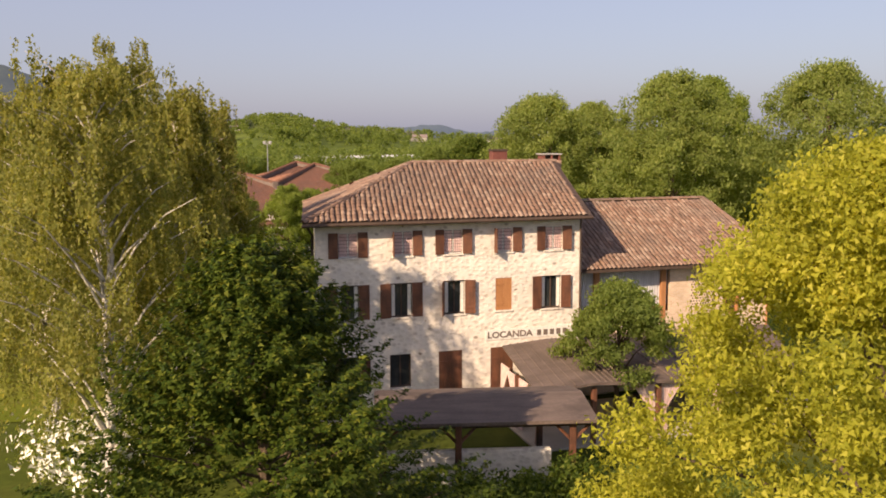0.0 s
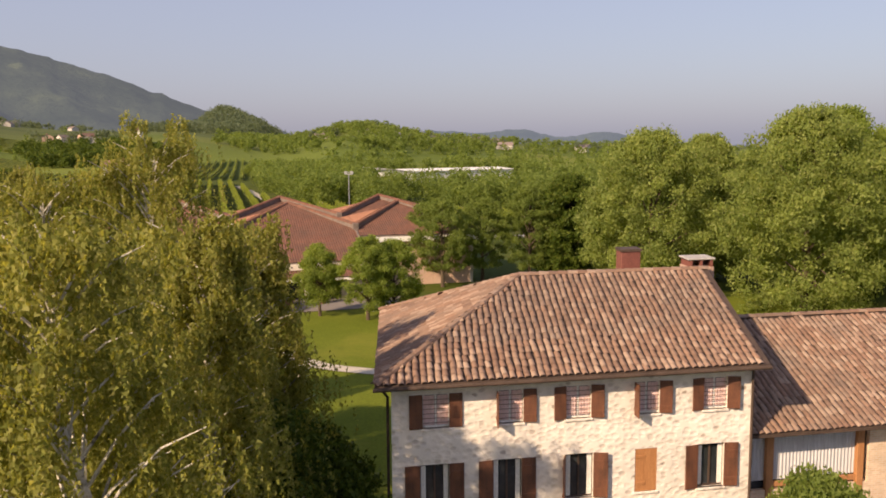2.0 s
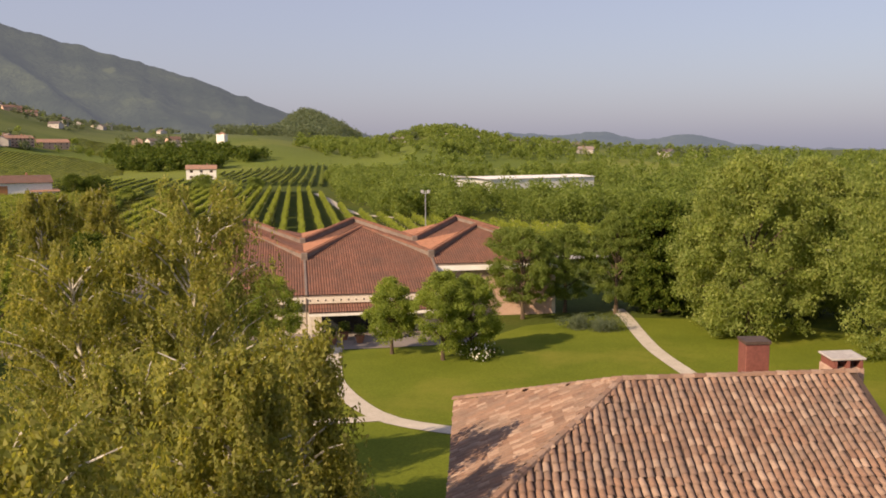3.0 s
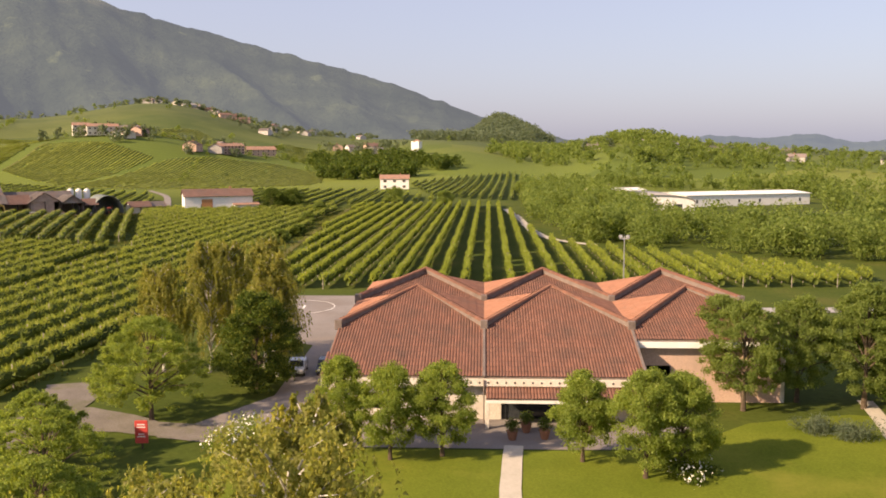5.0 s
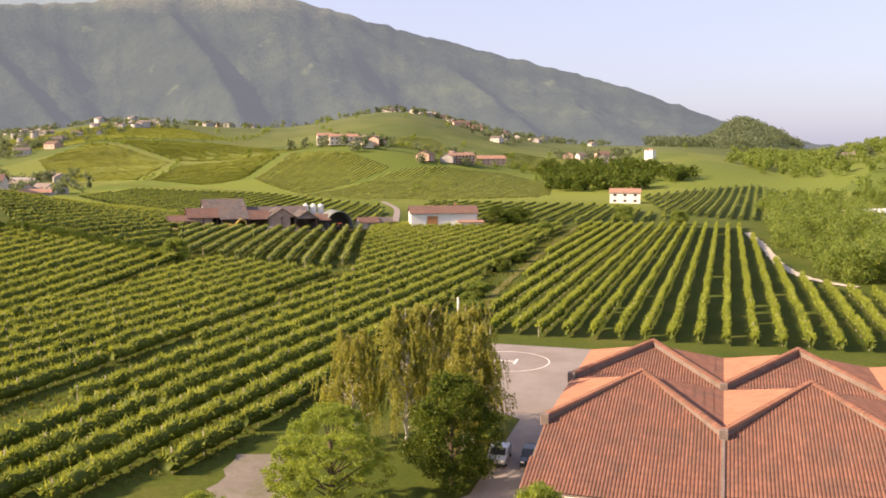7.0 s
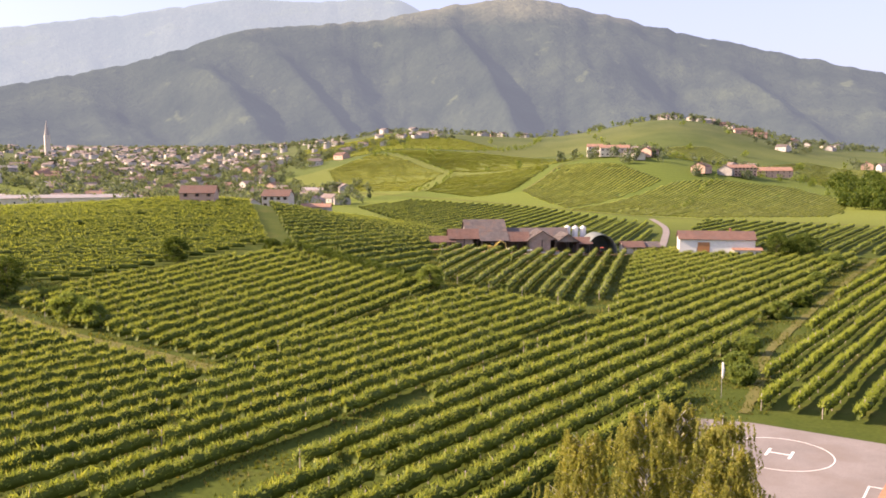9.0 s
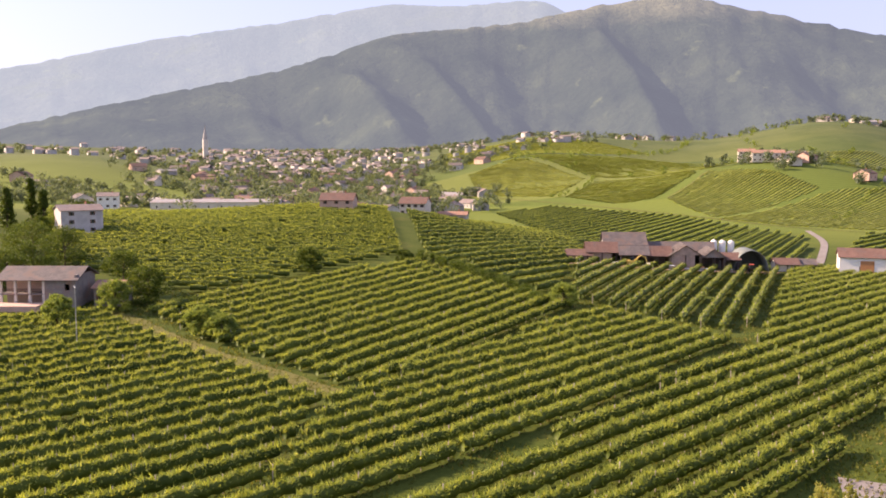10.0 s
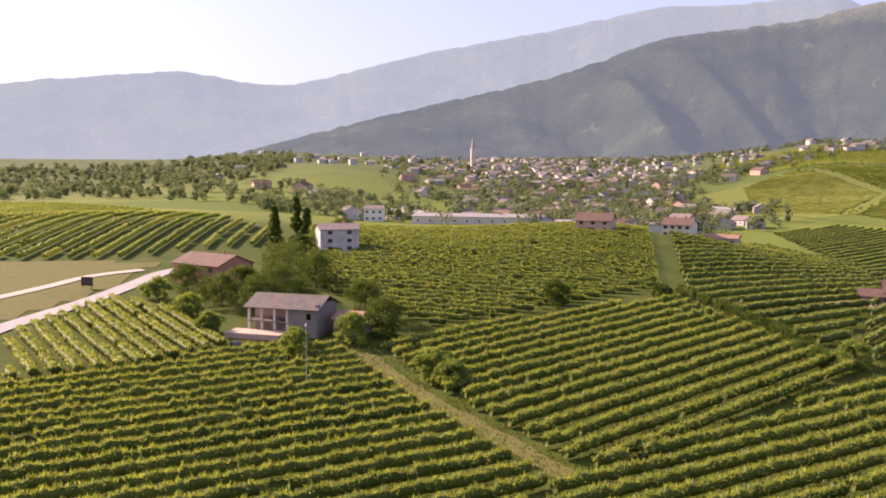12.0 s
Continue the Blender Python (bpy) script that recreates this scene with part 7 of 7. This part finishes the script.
for sgn in (-1, 1):
    part("arm", tube([(0, 0, 11.3), (sgn * 0.9, 0, 11.6)], [0.05, 0.04], 6), M["iron"], lamp)
    part("lamp_head", block(sgn * 1.1 - 0.3, sgn * 1.1 + 0.3, -0.14, 0.14, 11.52, 11.7, soft=0.03), M["iron"], lamp)
billboard = thing("roadside_board", "dark square notice board beside the road", "sign", at=(-293.5, 2.5, lay(-293.5, 2.5)), turn=70)
part("board", block(-1.8, 1.8, -0.08, 0.08, 0.9, 3.4), M["wood_dark"], billboard)
for sgn in (-1, 1):
    part("leg", block(sgn * 1.4 - 0.08, sgn * 1.4 + 0.08, -0.06, 0.06, 0, 0.95), M["wood_dark"], billboard)
flag = thing("flag_post", "thin white flag post with a furled pennant", "flag", at=(-94.8, 153.0, 0))
part("pole", tube([(0, 0, 0), (0, 0, 5.2)], [0.06, 0.04], 8), M["iron"], flag)
part("pennant", tube([(0.12, 0, 5.1), (0.22, 0, 4.2), (0.15, 0, 3.2), (0.1, 0, 2.8)], [0.12, 0.2, 0.16, 0.05], 7), M["white"], flag)
house("red_house", "brick-red house with a low brown roof behind trees", 20, 13, 6.2, 2.6, "plaster_red", "rust_roof", (-301, 36), 46, 2, 3)
# The villa's shaded side is put into this greyed wall colour.
house("villa", "tall pale house with small windows among cypresses", 14, 11, 8.6, 1.8, "town_wall", "town_roof", (-359, 73), 100, 3, 2)
house("roadside_hall", "long flat white hall at the village edge", 75, 22, 5.0, 1.5, "plaster", "grey_roof", (-560, 160), 70, 1, 10, category="hall", chimneys=0, shutters=False)
house("hill_farm", "red-roofed farmhouse with pale walls at the vineyard edge", 15, 11, 5.4, 3.0, "plaster_pink", "rust_roof", (-402, 184), 60, 2, 3)
house("hill_farm", "cream farmhouse with red roof and outbuildings", 13, 10, 6.0, 2.8, "plaster", "rust_roof", (-412, 226), 50, 2, 4)
house("hill_farm", "long pink farmhouse with many windows on the hill", 24, 11, 7.5, 2.4, "plaster_pink", "far_roof", (-486, 676), 66, 3, 7)
house("hill_farm", "wide brown-roofed hill farm with open arcade", 30, 14, 6.5, 3.0, "plaster_pink", "far_roof", (-498, 738), 50, 2, 6, chimneys=0, shutters=False)
house("hill_farm", "long red-roofed hamlet house with pale walls", 26, 11, 8.0, 2.4, "plaster", "far_roof", (-585, 628), 50, 2, 6)
house("hill_farm", "tall cream hamlet house", 14, 11, 9.5, 2.4, "plaster", "far_roof", (-612, 630), 50, 3, 3)
house("hill_farm", "pink village house with an open loggia", 15, 11, 5.5, 3.0, "plaster_pink", "rust_roof", (-548, 242), 62, 2, 3)
house("hill_farm", "pink three-storey house at the village edge", 14, 12, 9.5, 2.4, "plaster_pink", "town_roof", (-596, 306), 40, 3, 4)
house("hill_farm", "white village house above the vineyard", 12, 10, 8.0, 2.0, "white", "town_roof", (-588, 100), 80, 2, 3)
house("hill_farm", "low grey farm building beside the farmhouse", 14, 8, 4.0, 1.4, "plaster_grey", "far_roof", (-405, 243), 55, 1, 3)
house("factory_hall", "long white flat-roofed factory hall behind the trees", 60, 24, 5.0, 0.8, "white", "white", (-38, 418), 41, 1, 6, category="factory", chimneys=0, shutters=False)
house("factory_hall", "low white factory hall with pale roof", 26, 16, 4.8, 0.9, "plaster", "white", (-92, 434), 40, 1, 5, category="factory", chimneys=0, shutters=False)


def arched_hall(at, turn):
    """A barrel-roofed factory hall with a rounded gable."""
    hall = thing("arched_factory_hall", "white factory hall with a shallow barrel roof", "factory", at=(*at, lay(*at) - 0.2), turn=turn)
    arc = [(13 * math.cos(t), 4.2 + 2.6 * math.sin(t)) for t in np.linspace(0, math.pi, 15)]
    for y in (-14.0, 14.0):
        bm = bmesh.new()
        bm.faces.new([bm.verts.new((x, y, z)) for x, z in [(13, 0)] + arc + [(-13, 0)]])
        gable_end = part("gable", bm, M["white"], hall)
    for x in (-13.0, 13.0):
        part("side_wall", block(x - 0.15, x + 0.15, -13.9, 13.9, 0, 4.2), M["white"], hall)
    v = [(x * 1.03, y, z + 0.05 + e) for y in (-14.6, 14.6) for e in (0.0, 0.25) for x, z in arc]
    f = []
    for k in range(14):
        f += [(15 + k, 16 + k, 46 + k, 45 + k), (k + 1, k, 30 + k, 31 + k), (k, k + 1, 16 + k, 15 + k), (31 + k, 30 + k, 45 + k, 46 + k)]
    put("barrel_roof", bulk("barrel_roof", v, f), M["road"], hall, "pale grey sheet roof")
    for x in (-7, 0, 7):
        part("window", block(x - 1.6, x + 1.6, -14.06, -13.98, 2.2, 3.6), M["glass"], hall)


arched_hall((-63, 363), 24)


def village():
    """The village: a handful of house types, set again and again along its lanes, and hamlets on the hill."""
    rng = np.random.default_rng(21)
    kinds = []
    for k, (w, d, h, r, wall, roof) in enumerate([(13, 11, 4.8, 2.8, "town_wall", "town_roof"), (16, 12, 5.8, 3.0, "plaster_pink", "rust_roof"), (12, 10, 4.8, 2.6, "plaster", "town_roof"), (18, 12, 5.2, 3.0, "plaster_grey", "town_roof"), (14, 11, 6.4, 2.8, "town_wall", "shed_roof"), (22, 14, 4.4, 2.2, "plaster_grey", "grey_roof")]):
        kinds.append(house("village_house", ("cream", "pink", "white", "grey", "tall cream", "low grey")[k] + " village house with a tiled roof", w, d, h, r, wall, roof, (-640 - 22 * k, 230 + 15 * k), 20 * k, 1, 2, "village houses", chimneys=k % 2, shutters=False))
    places = []
    for _ in range(9000):
        az, r = rng.normal(72.5, 5.0), 545 + 700 * rng.random() ** 1.2
        if not 62 < az < 92 or (az < 66 and r < 640) or (az > 80 and r < 820) or (az > 84 and r < 1200):
            continue
        x, y = -20 - math.sin(radians(az)) * r, 55 + math.cos(radians(az)) * r
        if all((x - a) ** 2 + (y - b) ** 2 > (13.5 + r * 0.004) ** 2 for a, b in places):
            places.append((x, y))
        if len(places) > 175:
            break
    hamlets = [(57, 1270, 4), (61, 1180, 4), (33, 1400, 5), (52, 1500, 5), (64, 1900, 8), (36.5, 1350, 5), (47, 1700, 5), (10.5, 1080, 6), (5, 1150, 5), (2, 1000, 4), (29, 1000, 3), (-6, 900, 4), (14, 1250, 2), (95, 1100, 3), (90, 800, 4)]
    for az, r, n in hamlets:
        for _ in range(n):
            a, q = az + rng.normal(0, 0.85), r + rng.normal(0, 26)
            x, y = -20 - math.sin(radians(a)) * q, 55 + math.cos(radians(a)) * q
            if all((x - c) ** 2 + (y - d) ** 2 > 18 ** 2 for c, d in places):
                places.append((x, y))
    close = [(-620, 641), (-604, 634), (-588, 640), (-570, 632), (-556, 628), (-600, 655), (-578, 652), (-562, 648), (-498, 641), (-490, 664), (-506, 742), (-528, 738), (-506, 690), (-982, 1165), (-966, 1184), (-945, 1190), (-950, 1213), (-930, 1224), (-975, 1200), (-1000, 1160), (-1010, 1185), (-696, 1038), (-706, 1060), (-737, 1117), (-795, 1288), (-691, 1303), (-841, 1397), (-542, 966), (-426, 854), (-440, 862), (-1234, 868), (-1034, 550), (-1020, 542), (-1201, 942), (-1401, 881), (-595, 85), (-613, 115), (-603, 132), (-640, 100), (-655, 130), (-668, 328), (-622, 320), (-577, 249), (-600, 262), (-630, 300), (-225, 955), (-215, 962), (-146, 958), (-128, 1037), (-92, 956), (-105, 962), (-21, 912)]
    places += close
    for x, y in places:
        copy_thing(kinds[rng.integers(0, 6)], pose(x, y, lay(x, y) - 0.8, 0, 0, rng.choice([20, 55, 110, 150]) + rng.normal(0, 8)))
    # the far end of the town, too small to tell house from house
    WV, WF, RV, RF = [], [], [], []
    for _ in range(330):
        az, r = rng.normal(74, 6.5), 1180 + 900 * rng.random()
        x, y = -20 - math.sin(radians(az)) * r, 55 + math.cos(radians(az)) * r
        w, d, h, a = rng.uniform(4.5, 9), rng.uniform(4, 6), rng.uniform(5, 9), rng.choice([0.3, 1.0, 1.9, 2.6]) + rng.normal(0, 0.15)
        c, s, z = math.cos(a), math.sin(a), lay(x, y) - 1
        turn = lambda p: (x + p[0] * c - p[1] * s, y + p[0] * s + p[1] * c, z + p[2])
        n, k = len(WV), len(RV)
        WV += [turn(p) for zz in (0, h) for p in ((-w, -d, zz), (w, -d, zz), (w, d, zz), (-w, d, zz))]
        WF += [(n, n + 1, n + 5, n + 4), (n + 1, n + 2, n + 6, n + 5), (n + 2, n + 3, n + 7, n + 6), (n + 3, n, n + 4, n + 7)]
        RV += [turn(p) for p in ((-w - 0.4, -d - 0.5, h - 0.1), (w + 0.4, -d - 0.5, h - 0.1), (w + 0.4, d + 0.5, h - 0.1), (-w - 0.4, d + 0.5, h - 0.1), (-w - 0.4, 0, h + 2), (w + 0.4, 0, h + 2))]
        RF += [(k, k + 1, k + 5, k + 4), (k + 2, k + 3, k + 4, k + 5), (k, k + 4, k + 3, k + 3), (k + 1, k + 2, k + 5, k + 5)]
        if _ % 2:
            places.append((x, y))
    far = thing("far_town", "hazy far end of the town with grey walls and brown roofs", "town", kind="stuff")
    put("walls", bulk("walls", WV, WF), M["town_wall"], far)
    put("roofs", bulk("roofs", RV, [q for q in RF if len(set(q)) == 4]), M["town_roof"], far)
    spire = thing("church_tower", "slender pale church tower with a pointed spire", "church", at=(-1560, 330, lay(-1560, 330) - 1))
    part("tower", block(-4, 4, -4, 4, 0, 38), M["plaster"], spire)
    part("spire", tube([(0, 0, 38), (0, 0, 62)], [4.2, 0.2], 8), M["plaster_grey"], spire)
    towr = thing("chapel_tower", "small white tower house on the slope", "tower", at=(-360, 800, lay(-360, 800) - 0.5))
    part("wall", block(-4, 4, -4, 4, 0, 13, soft=0.05), M["white"], towr)
    part("roof", tube([(0, 0, 13), (0, 0, 15)], [5.6, 0.3], 4), M["far_roof"], towr)
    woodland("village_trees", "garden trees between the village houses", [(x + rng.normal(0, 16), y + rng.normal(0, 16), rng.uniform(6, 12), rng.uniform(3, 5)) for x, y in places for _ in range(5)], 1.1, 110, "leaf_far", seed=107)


village()

# ---------------------------------------------------------------- single trees and bushes among the fields
for i, (x, y, h, r, m) in enumerate([(-261, 128, 7.0, 4.2, "leaf_dark"), (-199, 173, 5.5, 3.8, "leaf_wood"), (-267, 160, 4.0, 2.8, "leaf_dark"), (-233, 82, 9.0, 5.2, "leaf_dark"), (-217, 62, 6.5, 3.4, "leaf_wood"), (-240, 42, 5.0, 2.8, "leaf_wood"), (-304, 58, 11, 8, "leaf_dark"), (-268, 42, 8.5, 6, "leaf_dark"), (-286, 31, 8, 6, "leaf_dark"), (-318, 56, 9, 7, "leaf_dark"), (-258, 35, 5.5, 4, "leaf_wood"), (-278, 24, 6, 4, "leaf_wood"), (-290, 54, 8, 5, "leaf_dark"), (-168, 300, 5, 2.6, "leaf_wood"), (-196, 326, 8, 6, "leaf_dark"), (-102, 166, 3.5, 2.2, "leaf_wood"), (-98, 162, 3.0, 2.0, "leaf_wood"), (-194, 91, 5, 3.0, "leaf_wood"), (-199, 88, 6.0, 3.6, "leaf_wood"), (-205, 90, 4.0, 3.0, "leaf_wood"), (-352, 60, 7, 4, "leaf_dark"), (-175, 375, 7, 5, "leaf_wood"), (-150, 372, 6, 4, "leaf_wood"), (-262, 52, 9.5, 6, "leaf_dark"), (-274, 58, 10, 6.5, "leaf_dark"), (-250, 78, 10, 6, "leaf_dark"), (-290, 66, 11, 7, "leaf_dark"), (-226, 74, 7, 4, "leaf_wood"), (-282, 46, 8, 5.5, "leaf_dark"), (-197, 312, 9, 5.5, "leaf_dark"), (-192, 318, 8, 5, "leaf_dark"), (-366, 66, 9, 5, "leaf_wood"), (-382, 76, 10, 6, "leaf_dark"), (-110, 180, 3.2, 2.2, "leaf_wood"), (-128, 214, 3.5, 2.4, "leaf_wood"), (-150, 262, 4, 2.6, "leaf_wood"), (-134, 232, 3, 2.2, "leaf_dark")]):
    tree("field_tree", "rounded tree among the vines", (x, y), h, r, 7000, 0.22, m, base=h * 0.08, lobes=56, lobe=r * 0.25, seed=200 + i, group="field trees")
for i, (x, y, h) in enumerate([(-372, 50, 15), (-378, 58, 18), (-374, 62, 14)]):
    tree("cypress_tree", "tall dark cypress beside the white house", (x, y), h, 3.2, 7000, 0.32, "leaf_dark", base=0.4, shape="cone", lobes=110, lobe=0.9, seed=230 + i, group="cypresses")
hedge_rng = np.random.default_rng(31)
for i in range(24):
    q = i / 23
    x, y = (-272 + q * 72, 167 + 5 * math.sin(q * 3))
    bush("hedge_shrub", "dark rounded shrub in the ditch hedge between vineyards", (x + hedge_rng.normal(0, 1), y + hedge_rng.normal(0, 1)), 2.0, 3.5, 700, 0.22, "leaf_dark", 300 + i, group="hedge between vineyards")
bush("rose_bush", "white flowering rose bush beside the drive", (-41.5, 85.8), 2.6, 1.7, 3000, 0.11, "leaf_mid", 330, 420)
bush("rose_bush", "white flowering rose bush under the lawn tree", (-12.8, 91.5), 1.8, 1.4, 1800, 0.12, "leaf_dark", 331, 160)
bush("rose_bush", "white flowering bush at the garden edge", (-13.6, 32.0), 2.6, 1.9, 6000, 0.07, "leaf_mid", 332, 1500)
bush("rose_bush", "white flowering bush beside the drive", (-46.4, 85.4), 2.5, 1.7, 3000, 0.11, "leaf_mid", 333, 420)
for i, (x, y) in enumerate([(-4.4, 105.6), (-2.2, 105.0)]):
    bush("lavender_shrub", "low grey-green shrub beside the garden path", (x, y), 1.9, 1.5, 3600, 0.08, "leaf_far", 336 + i, group="low shrubs by the path")
bush("box_ball", "clipped round box shrub beside the path", (6.4, 30.0), 0.85, 1.1, 2600, 0.05, "leaf_mid", 334)
for i, (x, y, r, h) in enumerate([(3.4, 27.0, 1.7, 2.1), (1.0, 26.0, 1.9, 1.9), (-1.5, 26.6, 1.9, 1.9), (9.2, 27.5, 1.8, 1.6), (4.6, 29.0, 1.1, 2.2), (8.6, 31, 1.3, 1.2), (2.2, 27.6, 1.4, 1.8), (-0.2, 27.4, 1.2, 1.6), (0.9, 28.7, 0.9, 1.3), (2.9, 28.8, 0.9, 1.2), (-1.4, 28.6, 0.9, 1.4)]):
    bush("garden_shrub", "leafy garden shrub before the porch", (x, y), r, h, 2600, 0.09, "leaf_mid" if i % 2 else "leaf_dark", 340 + i, group="shrubs before the porch")
bush("climbing_plant", "thin climbing plant on the inn wall", (1.6, 38.8), 0.6, 1.8, 700, 0.07, "leaf_mid", 350)

# ---------------------------------------------------------------- tiles of the inn's front slope
front_spots.sort(key=lambda s: float(s[0][2]))
tiles_joined("tiles", front_spots[300:], W_T, L_T, M["coppi"], INN_ROOF).data.transform(askew)
one_v, one_f = tile_mesh(W_T, L_T)
one_tile = bulk("roof_tile", one_v, one_f)
one_tile.materials.append(M["coppi"])
for q, ux, uy, nz, yaw in front_spots[:300]:
    tile = new("roof_tile", one_tile)
    tile.parent = INN_ROOF
    spot = askew @ Vector(q)
    ey = (askew.to_3x3() @ Vector(uy)).normalized()
    basis = Matrix((Vector(ux), ey, Vector(nz))).transposed().to_4x4()
    tile.matrix_basis = Matrix.Translation(spot) @ basis.to_3x3().to_quaternion().to_matrix().to_4x4() @ Matrix.Rotation(float(yaw), 4, "Z")
